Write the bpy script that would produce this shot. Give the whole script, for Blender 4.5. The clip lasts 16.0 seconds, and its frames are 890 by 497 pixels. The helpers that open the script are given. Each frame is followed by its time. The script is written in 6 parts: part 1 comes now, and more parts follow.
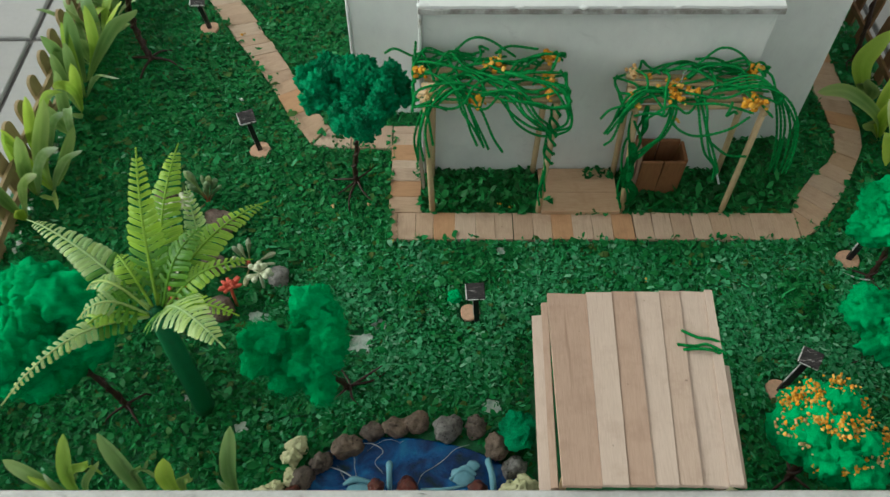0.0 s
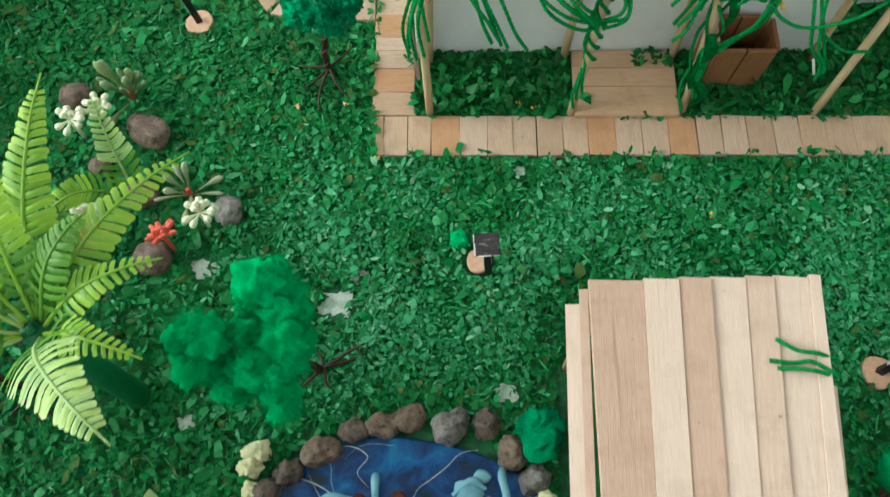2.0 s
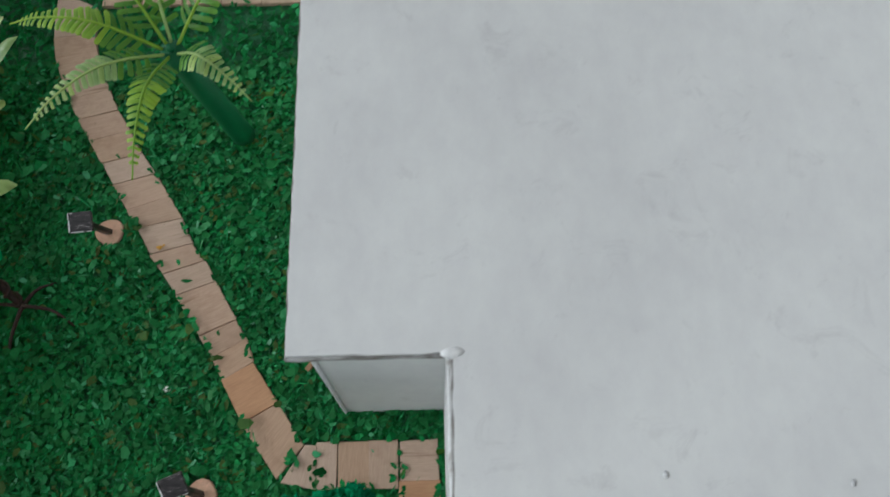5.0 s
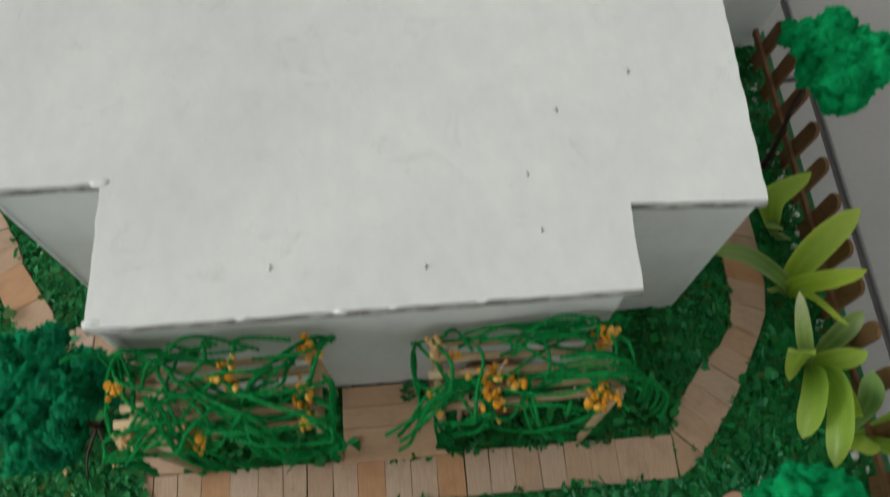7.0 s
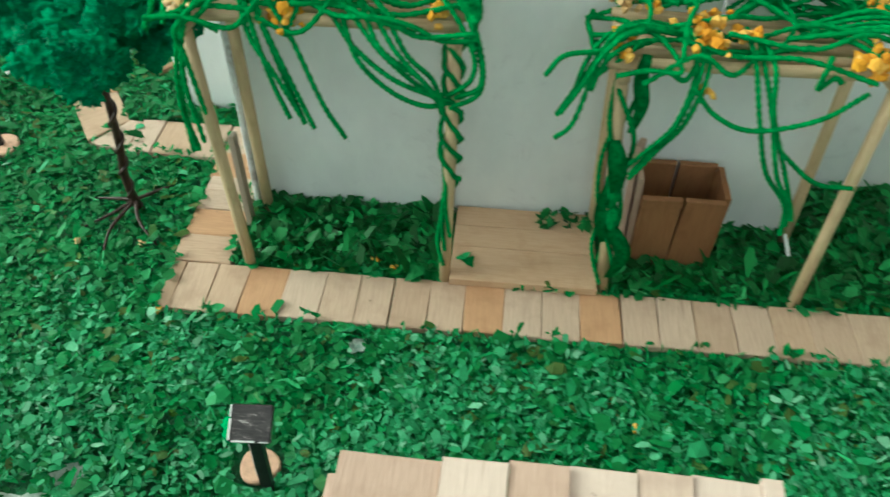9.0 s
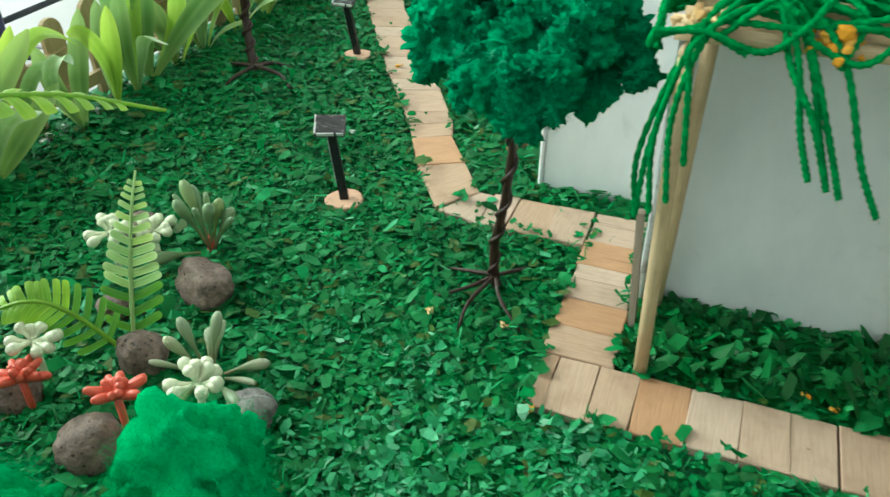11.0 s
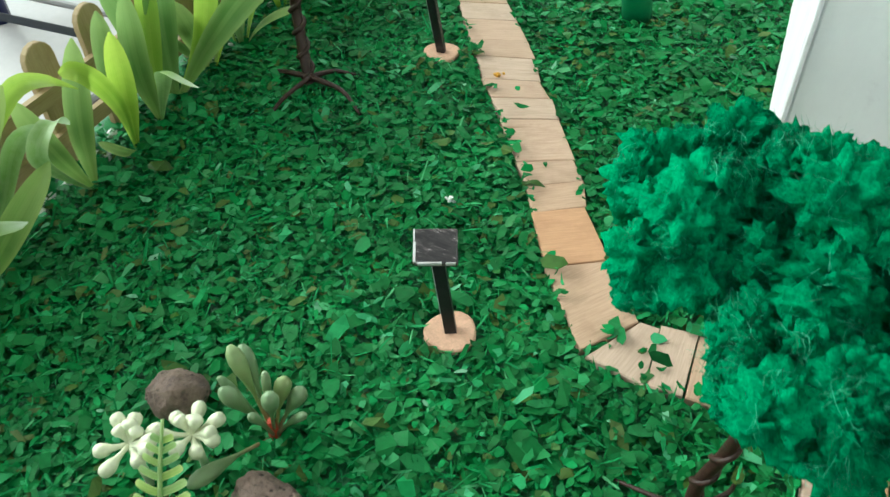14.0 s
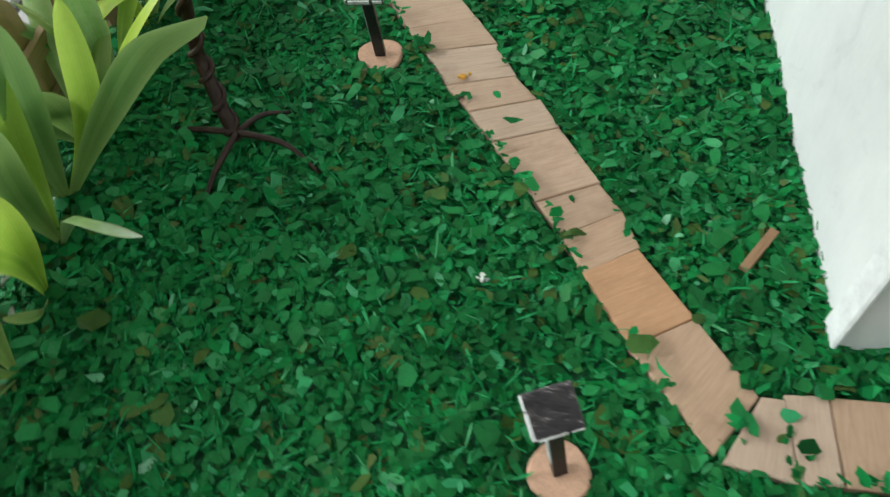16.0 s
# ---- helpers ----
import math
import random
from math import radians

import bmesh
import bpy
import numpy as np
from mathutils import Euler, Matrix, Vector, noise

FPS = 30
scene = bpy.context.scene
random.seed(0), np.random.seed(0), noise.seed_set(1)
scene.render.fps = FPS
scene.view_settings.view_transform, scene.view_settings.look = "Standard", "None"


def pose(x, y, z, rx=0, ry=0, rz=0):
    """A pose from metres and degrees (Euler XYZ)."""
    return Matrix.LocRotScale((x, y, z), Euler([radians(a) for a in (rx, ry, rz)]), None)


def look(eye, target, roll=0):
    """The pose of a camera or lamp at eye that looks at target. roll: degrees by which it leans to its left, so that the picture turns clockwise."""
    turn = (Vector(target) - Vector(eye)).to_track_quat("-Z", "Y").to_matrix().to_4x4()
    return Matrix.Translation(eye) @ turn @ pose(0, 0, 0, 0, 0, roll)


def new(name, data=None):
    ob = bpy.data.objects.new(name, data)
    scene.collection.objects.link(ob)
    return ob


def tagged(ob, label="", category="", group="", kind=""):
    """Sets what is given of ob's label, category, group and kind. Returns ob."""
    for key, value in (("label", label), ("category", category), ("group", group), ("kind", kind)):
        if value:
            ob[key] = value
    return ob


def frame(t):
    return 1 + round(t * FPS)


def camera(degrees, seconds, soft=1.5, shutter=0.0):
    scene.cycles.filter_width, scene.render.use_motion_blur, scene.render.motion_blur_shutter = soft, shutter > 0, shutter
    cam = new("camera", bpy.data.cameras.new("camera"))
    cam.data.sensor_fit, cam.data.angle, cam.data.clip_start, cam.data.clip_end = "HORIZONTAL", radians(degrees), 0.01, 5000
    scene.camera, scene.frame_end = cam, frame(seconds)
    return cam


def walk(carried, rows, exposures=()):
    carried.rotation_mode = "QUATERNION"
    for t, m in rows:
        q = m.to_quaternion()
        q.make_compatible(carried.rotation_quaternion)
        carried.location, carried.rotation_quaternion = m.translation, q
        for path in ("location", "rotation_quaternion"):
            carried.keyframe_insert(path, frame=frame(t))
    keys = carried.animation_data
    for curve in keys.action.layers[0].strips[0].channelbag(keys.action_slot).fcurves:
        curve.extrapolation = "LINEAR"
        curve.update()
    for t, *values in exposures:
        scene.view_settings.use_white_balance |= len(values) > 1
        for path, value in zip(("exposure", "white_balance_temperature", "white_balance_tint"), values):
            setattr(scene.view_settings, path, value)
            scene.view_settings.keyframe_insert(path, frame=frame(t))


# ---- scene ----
cam = camera(57.8, 16.0, 1.45, 0.35)
METRES, EYE, TILT, LEAN, TURN = 0.9, 0.328, -53.3, 0.0, 0.0
ROWS = [
    (0.0, 0.0, 0.0, 0.0, -0.0, 0.0, 0.0),
    (0.5, 0.0083, 0.0377, 0.0157, 0.35, -2.95, 0.09),
    (1.0, 0.0039, 0.0709, 0.0259, 0.68, -7.28, 0.16),
    (1.5, 0.0005, 0.0954, 0.0336, 0.62, -12.06, 0.03),
    (2.0, 0.0013, 0.1121, 0.055, 0.32, -14.86, 0.14),
    (2.5, -0.0053, 0.1301, 0.0853, 0.01, -15.9, 0.35),
    (3.0, -0.0075, 0.1504, 0.1122, -0.19, -15.88, 0.46),
    (3.5, -0.022, 0.1653, 0.1385, -0.29, -15.91, 0.52),
    (4.0, -0.0337, 0.1851, 0.1723, -0.21, -15.77, 0.47),
    (6.5, 0.0602, 0.1587, 0.2431, -3.28, -13.61, 1.86),
    (7.0, 0.0881, 0.1419, 0.193, -3.72, -13.78, 3.18),
    (7.5, 0.0875, 0.1405, 0.1236, -2.9, -12.69, 3.12),
    (8.0, 0.0863, 0.1531, 0.0723, -1.39, -7.97, 0.69),
    (8.5, 0.0816, 0.193, 0.0263, 0.12, -0.3, -1.8),
    (9.0, 0.0675, 0.218, -0.0034, 2.6, 7.87, -4.74),
    (9.5, 0.0498, 0.229, -0.0199, 4.96, 13.81, -8.38),
    (10.0, 0.0304, 0.2406, -0.0254, 7.34, 17.19, -11.74),
    (12.5, -0.0376, 0.2823, 0.0097, 15.53, 13.09, -18.64),
    (13.0, -0.0495, 0.2876, 0.0262, 15.97, 11.09, -18.4),
    (13.5, -0.0571, 0.2977, 0.0429, 15.7, 9.07, -17.68),
    (14.0, -0.0645, 0.3075, 0.0589, 14.83, 6.36, -17.17),
    (14.5, -0.0713, 0.3098, 0.074, 13.7, 3.46, -16.25),
    (15.0, -0.0864, 0.3133, 0.0861, 11.81, 0.42, -13.3),
    (15.5, -0.102, 0.3183, 0.0994, 8.04, -1.61, -8.44),
    (16.0, -0.1289, 0.3371, 0.1105, 3.87, -2.34, -3.39),
]
PATH = [(t, pose(0, 0, EYE, TILT, LEAN, TURN) @ pose(METRES * x, METRES * y, METRES * z, 90 + pitch, roll, yaw)) for t, x, y, z, yaw, pitch, roll in ROWS]
PATH += [
    (4.2, look((-0.034, 0.241, 0.289), (-0.025, 0.947, -1.582), 0.0)),
    (5.25, look((-0.004, 0.292, 0.322), (0.030, 1.010, -1.537), 1.1)),
    (6.3, look((0.043, 0.271, 0.341), (0.116, 1.080, -1.487), 2.4)),
    (10.2, look((0.020, 0.114, 0.135), (-0.398, 1.711, -0.994), 1.2)),
    (12.3, look((-0.028, 0.154, 0.128), (-0.694, 1.600, -1.083), -0.7)),
]
PATH.sort(key=lambda row: row[0])
walk(cam, PATH, [(0.0, -0.25, 6600, 0), (0.6, -0.05, 6600, 0), (1.5, 0.45, 6500, -2), (3.0, 0.5, 6350, -2), (3.5, -0.05, 6150, 6), (4.2, -0.48, 6000, 10), (6.3, -0.66, 6450, 8), (6.6, -0.61, 6500, 8), (7.0, -0.45, 6700, 6), (7.5, -0.45, 7100, 0),
                 (8.0, -0.08, 7050, -4), (8.5, 0.52, 6850, -8), (9.0, 0.66, 6350, -10), (10.2, 0.6, 6300, -10), (12.3, 0.8, 6250, -8), (13.0, 0.6, 6300, -5), (14.5, 0.60, 6300, -2), (15.5, 0.32, 6400, 3), (16.0, 0.05, 6400, 4)])

# ---- light: a room with a wide window on its left side ----
world = bpy.data.worlds.new("world")
scene.world = world
world.use_nodes = True
wn = world.node_tree.nodes
sky = wn.new("ShaderNodeTexSky")
sky.sky_type, sky.sun_disc = "NISHITA", False
sky.sun_elevation, sky.sun_rotation = radians(40), radians(-70)
world.node_tree.links.new(sky.outputs[0], wn["Background"].inputs[0])
wn["Background"].inputs[1].default_value = 0.1


def area_lamp(name, eye, target, sx, sy, watts, colour):
    data = bpy.data.lights.new(name, "AREA")
    data.shape, data.size, data.size_y, data.energy, data.color = "RECTANGLE", sx, sy, watts, colour
    ob = new(name, data)
    ob.matrix_world = look(eye, target)
    return ob


area_lamp("window_daylight", (-3.98, 0.85, 1.94), (0, 0.5, 0.45), 4.2, 2.1, 262, (0.97, 1.0, 0.98))
# added fill lamps; no window is known on the back or front side
area_lamp("back_window_daylight", (-0.2, 3.1, 1.3), (0, 0.4, 0.6), 1.6, 1.4, 10, (0.97, 1.0, 0.98))
area_lamp("front_window_daylight", (0.3, -1.72, 1.3), (0.1, 0.3, 0.2), 1.8, 1.4, 4, (0.97, 1.0, 0.98))


# ---- materials ----
def shader(name):
    m = bpy.data.materials.new(name)
    m.use_nodes = True
    nt = m.node_tree
    return m, nt, nt.nodes["Principled BSDF"]


def link(nt, a, b):
    nt.links.new(a, b)


def coords(nt, kind="Object", scale=(1, 1, 1)):
    mp = nt.nodes.new("ShaderNodeMapping")
    mp.inputs["Scale"].default_value = scale
    if kind == "Position":
        link(nt, nt.nodes.new("ShaderNodeNewGeometry").outputs["Position"], mp.inputs[0])
    else:
        link(nt, nt.nodes.new("ShaderNodeTexCoord").outputs[kind], mp.inputs[0])
    return mp.outputs[0]


def noise_tex(nt, vec, scale, detail=4.0, rough=0.6, distortion=0.0):
    n = nt.nodes.new("ShaderNodeTexNoise")
    n.inputs["Scale"].default_value, n.inputs["Detail"].default_value = scale, detail
    n.inputs["Roughness"].default_value, n.inputs["Distortion"].default_value = rough, distortion
    link(nt, vec, n.inputs["Vector"])
    return n.outputs["Fac"]


def ramp(nt, fac, stops):
    r = nt.nodes.new("ShaderNodeValToRGB")
    while len(r.color_ramp.elements) < len(stops):
        r.color_ramp.elements.new(0.5)
    for e, (p, c) in zip(r.color_ramp.elements, stops):
        e.position, e.color = p, (*c, 1)
    link(nt, fac, r.inputs[0])
    return r.outputs[0]


def mix(nt, fac, a, b, blend="MIX"):
    n = nt.nodes.new("ShaderNodeMix")
    n.data_type, n.blend_type = "RGBA", blend
    for sock, v in ((n.inputs[0], fac), (n.inputs[6], a), (n.inputs[7], b)):
        if isinstance(v, (int, float)):
            sock.default_value = v
        elif isinstance(v, tuple):
            sock.default_value = (*v, 1)
        else:
            link(nt, v, sock)
    return n.outputs[2]


def bump(nt, bsdf, height, strength, distance):
    b = nt.nodes.new("ShaderNodeBump")
    b.inputs["Strength"].default_value, b.inputs["Distance"].default_value = strength, distance
    link(nt, height, b.inputs["Height"])
    link(nt, b.outputs[0], bsdf.inputs["Normal"])


def rnd(nt, kind):
    if kind == "object":
        return nt.nodes.new("ShaderNodeObjectInfo").outputs["Random"]
    return nt.nodes.new("ShaderNodeNewGeometry").outputs["Random Per Island"]


def mottled(name, dark, light, scale=300, rough=0.6, bump_h=0.0003, fine=1500, spread=(0.3, 0.7), spec=0.4, kind="Position"):
    """A two-scale mottled surface between two base colours."""
    m, nt, b = shader(name)
    v = coords(nt, kind)
    n1, n2 = noise_tex(nt, v, scale), noise_tex(nt, v, fine)
    c = ramp(nt, n1, [(spread[0], dark), (spread[1], light)])
    c = mix(nt, 0.35, c, ramp(nt, n2, [(0.3, dark), (0.7, light)]))
    link(nt, c, b.inputs["Base Color"])
    b.inputs["Roughness"].default_value = rough
    b.inputs["Specular IOR Level"].default_value = spec
    if bump_h:
        bump(nt, b, n2, 0.6, bump_h)
    return m


def wood(name, pale, mid, dark, rough=0.65, tint=True):
    """Grain runs along the piece's own y axis."""
    m, nt, b = shader(name)
    v = coords(nt, "Object", (1, 0.06, 1))
    rv = rnd(nt, "object")
    add = nt.nodes.new("ShaderNodeVectorMath")
    add.operation = "ADD"
    comb = nt.nodes.new("ShaderNodeCombineXYZ")
    for i in range(3):
        link(nt, rv, comb.inputs[i])
    link(nt, v, add.inputs[0])
    link(nt, comb.outputs[0], add.inputs[1])
    v = add.outputs[0]
    g1, g2 = noise_tex(nt, v, 700, 5, 0.65, 0.5), noise_tex(nt, v, 2600, 3, 0.6)
    c = ramp(nt, g1, [(0.25, mid), (0.5, pale), (0.78, mid)])
    c = mix(nt, 0.2, c, ramp(nt, g2, [(0.35, dark), (0.6, pale)]))
    sp = noise_tex(nt, v, 330, 2, 0.5)
    c = mix(nt, ramp(nt, sp, [(0.70, (0, 0, 0)), (0.78, (0.7, 0.7, 0.7))]), c, dark)
    stain = noise_tex(nt, coords(nt, "Position"), 120, 4, 0.65)
    c = mix(nt, ramp(nt, stain, [(0.50, (0, 0, 0)), (0.70, (0.5, 0.5, 0.5))]), c, tuple(m_ * 0.55 + d_ * 0.45 for m_, d_ in zip(mid, dark)))
    dots = noise_tex(nt, coords(nt, "Position"), 430, 2, 0.5)
    c = mix(nt, ramp(nt, dots, [(0.755, (0, 0, 0)), (0.79, (0.6, 0.6, 0.6))]), c, tuple(q * 0.45 for q in dark))
    if tint:
        k = ramp(nt, rv, [(0.0, (1.06, 1.06, 1.05)), (0.3, (0.98, 0.95, 0.91)), (0.5, (0.87, 0.80, 0.73)), (0.62, (1.02, 0.98, 0.93)), (0.8, (0.94, 0.84, 0.73)), (0.92, (1.0, 0.95, 0.88)), (1.0, (0.80, 0.66, 0.52))])
        c = mix(nt, 1.0, c, k, "MULTIPLY")
    link(nt, c, b.inputs["Base Color"])
    b.inputs["Roughness"].default_value = rough
    b.inputs["Specular IOR Level"].default_value = 0.3
    bump(nt, b, mix(nt, 0.5, g1, g2), 0.5, 0.0004)
    return m


def island(name, stops, rough=0.5, spec=0.45, fine=900, drift=0.0):
    """Many loose pieces, each with its own shade."""
    m, nt, b = shader(name)
    c = ramp(nt, rnd(nt, "island"), stops)
    n = noise_tex(nt, coords(nt, "Position"), fine, 3)
    c = mix(nt, 0.5, c, mix(nt, n, (0.30, 0.30, 0.30), (1.15, 1.15, 1.15)), "MULTIPLY")
    if drift:
        wide = noise_tex(nt, coords(nt, "Position"), 42, 4, 0.6)
        c = mix(nt, drift, c, ramp(nt, wide, [(0.32, (0.45, 0.55, 0.5)), (0.5, (1.0, 1.0, 1.0)), (0.68, (1.9, 1.35, 1.45))]), "MULTIPLY")
    link(nt, c, b.inputs["Base Color"])
    b.inputs["Roughness"].default_value = rough
    b.inputs["Specular IOR Level"].default_value = spec
    return m


def leafy(name, base, middle, tip, rough=0.4, through_light=0.25, spot=0.25, turn=0.5, margin=None):
    """Plastic leaf: colour runs from base to tip along its length (UV y)."""
    m, nt, b = shader(name)
    uv = nt.nodes.new("ShaderNodeSeparateXYZ")
    link(nt, nt.nodes.new("ShaderNodeTexCoord").outputs["UV"], uv.inputs[0])
    c = ramp(nt, uv.outputs[1], [(0.0, base), (turn, middle), (1.0, tip)])
    vein = nt.nodes.new("ShaderNodeMath")
    vein.operation = "PINGPONG"
    vein.inputs[1].default_value = 0.5
    link(nt, uv.outputs[0], vein.inputs[0])
    c = mix(nt, ramp(nt, vein.outputs[0], [(0.0, (0.85, 0.85, 0.85)), (0.10, (0.45, 0.45, 0.45)), (0.22, (0.08, 0.08, 0.08)), (0.38, (0, 0, 0)), (0.46, (0.35, 0.35, 0.35)), (0.5, (0.15, 0.15, 0.15))]), c, margin or tip)
    ribs = nt.nodes.new("ShaderNodeMath")
    ribs.operation = "PINGPONG"
    ribs.inputs[1].default_value = 0.045
    link(nt, uv.outputs[0], ribs.inputs[0])
    c = mix(nt, 1.0, c, ramp(nt, ribs.outputs[0], [(0.0, (0.93, 0.95, 0.92)), (0.03, (1.03, 1.02, 1.02))]), "MULTIPLY")
    n = noise_tex(nt, coords(nt, "Position"), 500, 3)
    c = mix(nt, spot, c, mix(nt, n, base, tip))
    k = ramp(nt, rnd(nt, "object"), [(0.0, (0.75, 0.85, 0.8)), (0.5, (1, 1, 1)), (1.0, (1.15, 1.1, 0.8))])
    c = mix(nt, 1.0, c, k, "MULTIPLY")
    link(nt, c, b.inputs["Base Color"])
    b.inputs["Roughness"].default_value = rough
    tr = nt.nodes.new("ShaderNodeBsdfTranslucent")
    link(nt, c, tr.inputs[0])
    ms = nt.nodes.new("ShaderNodeMixShader")
    ms.inputs[0].default_value = through_light
    out = nt.nodes["Material Output"]
    link(nt, b.outputs[0], ms.inputs[1])
    link(nt, tr.outputs[0], ms.inputs[2])
    link(nt, ms.outputs[0], out.inputs[0])
    bump(nt, b, n, 0.3, 0.0004)
    return m


def cotton(name, dark, light, scale, through_light, relief=0.0012):
    """Dyed cotton or wool: matt, fuzzy, a little light comes through."""
    m, nt, b = shader(name)
    v = coords(nt, "Position")
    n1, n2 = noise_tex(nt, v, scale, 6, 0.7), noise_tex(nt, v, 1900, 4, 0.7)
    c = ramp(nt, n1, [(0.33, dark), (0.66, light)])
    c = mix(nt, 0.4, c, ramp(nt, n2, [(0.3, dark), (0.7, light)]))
    link(nt, c, b.inputs["Base Color"])
    b.inputs["Roughness"].default_value = 0.95
    b.inputs["Specular IOR Level"].default_value = 0.08
    bump(nt, b, n2, 0.9, relief)
    tr = nt.nodes.new("ShaderNodeBsdfTranslucent")
    link(nt, c, tr.inputs[0])
    ms = nt.nodes.new("ShaderNodeMixShader")
    ms.inputs[0].default_value = through_light
    link(nt, b.outputs[0], ms.inputs[1])
    link(nt, tr.outputs[0], ms.inputs[2])
    link(nt, ms.outputs[0], nt.nodes["Material Output"].inputs[0])
    return m


def streaked_panel():
    """Black painted card with worn pale streaks."""
    m, nt, b = shader("dark_panel")
    n = noise_tex(nt, coords(nt, "Object", (0.25, 1, 1)), 900, 4, 0.7, 0.8)
    c = ramp(nt, n, [(0.3, (0.008, 0.008, 0.011)), (0.56, (0.045, 0.038, 0.042)), (0.63, (0.15, 0.13, 0.13)), (0.665, (0.60, 0.58, 0.58)), (0.70, (0.10, 0.085, 0.085)), (0.80, (0.03, 0.026, 0.03))])
    link(nt, c, b.inputs["Base Color"])
    b.inputs["Roughness"].default_value = 0.4
    return m


def plain(name, colour, rough=0.5, spec=0.4, vary=0.15, scale=600):
    return mottled(name, tuple(c * (1 - vary) for c in colour), tuple(min(1, c * (1 + vary)) for c in colour), scale, rough, 0.0001, scale * 4, (0.25, 0.75), spec)


def porous(name, dark, light):
    """Lava stone with small dark pores and pale dust."""
    m, nt, b = shader(name)
    v = coords(nt, "Position")
    n1, n2 = noise_tex(nt, v, 260, 5, 0.65), noise_tex(nt, v, 1400, 3)
    vor = nt.nodes.new("ShaderNodeTexVoronoi")
    vor.inputs["Scale"].default_value = 620
    link(nt, v, vor.inputs["Vector"])
    c = ramp(nt, n1, [(0.3, dark), (0.6, light), (0.75, tuple(min(1, q * 1.5 + 0.04) for q in light))])
    c = mix(nt, 0.3, c, ramp(nt, n2, [(0.3, dark), (0.7, light)]))
    pore = ramp(nt, vor.outputs["Distance"], [(0.16, (1, 1, 1)), (0.30, (0, 0, 0))])
    some = ramp(nt, noise_tex(nt, v, 330, 2), [(0.48, (0, 0, 0)), (0.56, (0.85, 0.85, 0.85))])
    hole = mix(nt, 1.0, pore, some, "MULTIPLY")
    c = mix(nt, hole, c, tuple(q * 0.5 for q in dark))
    link(nt, c, b.inputs["Base Color"])
    b.inputs["Roughness"].default_value = 0.6
    b.inputs["Specular IOR Level"].default_value = 0.3
    bump(nt, b, mix(nt, hole, n2, (0, 0, 0)), 0.8, 0.0006)
    return m


def brushed_card(name, squash):
    """White painted card: faint brush streaks, stains and a few grey scuffs."""
    m, nt, b = shader(name)
    v, streak = coords(nt, "Position"), coords(nt, "Position", squash)
    n1, n2, n3 = noise_tex(nt, v, 20, 4), noise_tex(nt, streak, 150, 5, 0.7), noise_tex(nt, v, 60, 6, 0.75, 1.2)
    c = ramp(nt, n1, [(0.25, (0.67, 0.675, 0.685)), (0.6, (0.78, 0.79, 0.79))])
    c = mix(nt, 0.28, c, ramp(nt, n2, [(0.3, (0.66, 0.65, 0.675)), (0.65, (0.82, 0.83, 0.825))]))
    c = mix(nt, ramp(nt, n3, [(0.58, (0, 0, 0)), (0.76, (0.5, 0.5, 0.5))]), c, (0.52, 0.515, 0.525))
    link(nt, c, b.inputs["Base Color"])
    b.inputs["Roughness"].default_value = 0.7
    b.inputs["Specular IOR Level"].default_value = 0.25
    bump(nt, b, n2, 0.35, 0.0004)
    return m


def gel(name, colour):
    """Dried clear glue with a pale blue cast."""
    m, nt, b = shader(name)
    n = noise_tex(nt, coords(nt, "Position"), 240, 3)
    link(nt, mix(nt, n, tuple(q * 0.55 for q in colour), colour), b.inputs["Base Color"])
    b.inputs["Roughness"].default_value = 0.12
    b.inputs["Transmission Weight"].default_value = 0.25
    b.inputs["IOR"].default_value = 1.3
    bump(nt, b, n, 0.5, 0.0008)
    return m


M_STICK = wood("pale_stick_wood", (0.585, 0.432, 0.338), (0.505, 0.361, 0.281), (0.24, 0.145, 0.09))
M_PLANK = wood("pale_plank_wood", (0.60, 0.465, 0.395), (0.54, 0.41, 0.345), (0.36, 0.24, 0.18), tint=False)
M_PLANK_TAN = wood("tan_plank_wood", (0.49, 0.335, 0.26), (0.43, 0.285, 0.22), (0.28, 0.165, 0.12), tint=False)
M_PLANK_MID = wood("light_tan_plank_wood", (0.55, 0.405, 0.33), (0.485, 0.35, 0.28), (0.30, 0.19, 0.14), tint=False)
M_OLD_STICK = wood("weathered_stick_wood", (0.36, 0.29, 0.23), (0.28, 0.22, 0.17), (0.14, 0.10, 0.07), tint=False)
M_CHIP = wood("split_chip_wood", (0.34, 0.20, 0.11), (0.24, 0.13, 0.07), (0.12, 0.06, 0.03), tint=False)
M_POT = wood("brown_pot_wood", (0.30, 0.14, 0.066), (0.225, 0.098, 0.043), (0.11, 0.042, 0.018))
M_FENCE = wood("stained_fence_wood", (0.40, 0.30, 0.16), (0.32, 0.22, 0.11), (0.16, 0.10, 0.05), tint=False)
M_FENCE_R = wood("dark_fence_wood", (0.22, 0.12, 0.06), (0.15, 0.08, 0.04), (0.07, 0.035, 0.02))
M_SKEWER = wood("bamboo", (0.59, 0.44, 0.27), (0.47, 0.33, 0.19), (0.28, 0.18, 0.09), tint=False)
M_DISC = plain("wood_slice", (0.66, 0.40, 0.28), 0.7, 0.2, 0.2, 500)
M_CARD = brushed_card("white_card", (1, 1, 0.5))
M_ROOF = brushed_card("stained_roof_card", (1, 0.55, 1))
M_STICK_TAN = wood("tan_stick_wood", (0.58, 0.40, 0.295), (0.50, 0.335, 0.24), (0.27, 0.15, 0.085), tint=False)
M_STICK_ORANGE = wood("orange_stick_wood", (0.57, 0.32, 0.18), (0.49, 0.26, 0.14), (0.26, 0.12, 0.06), tint=False)
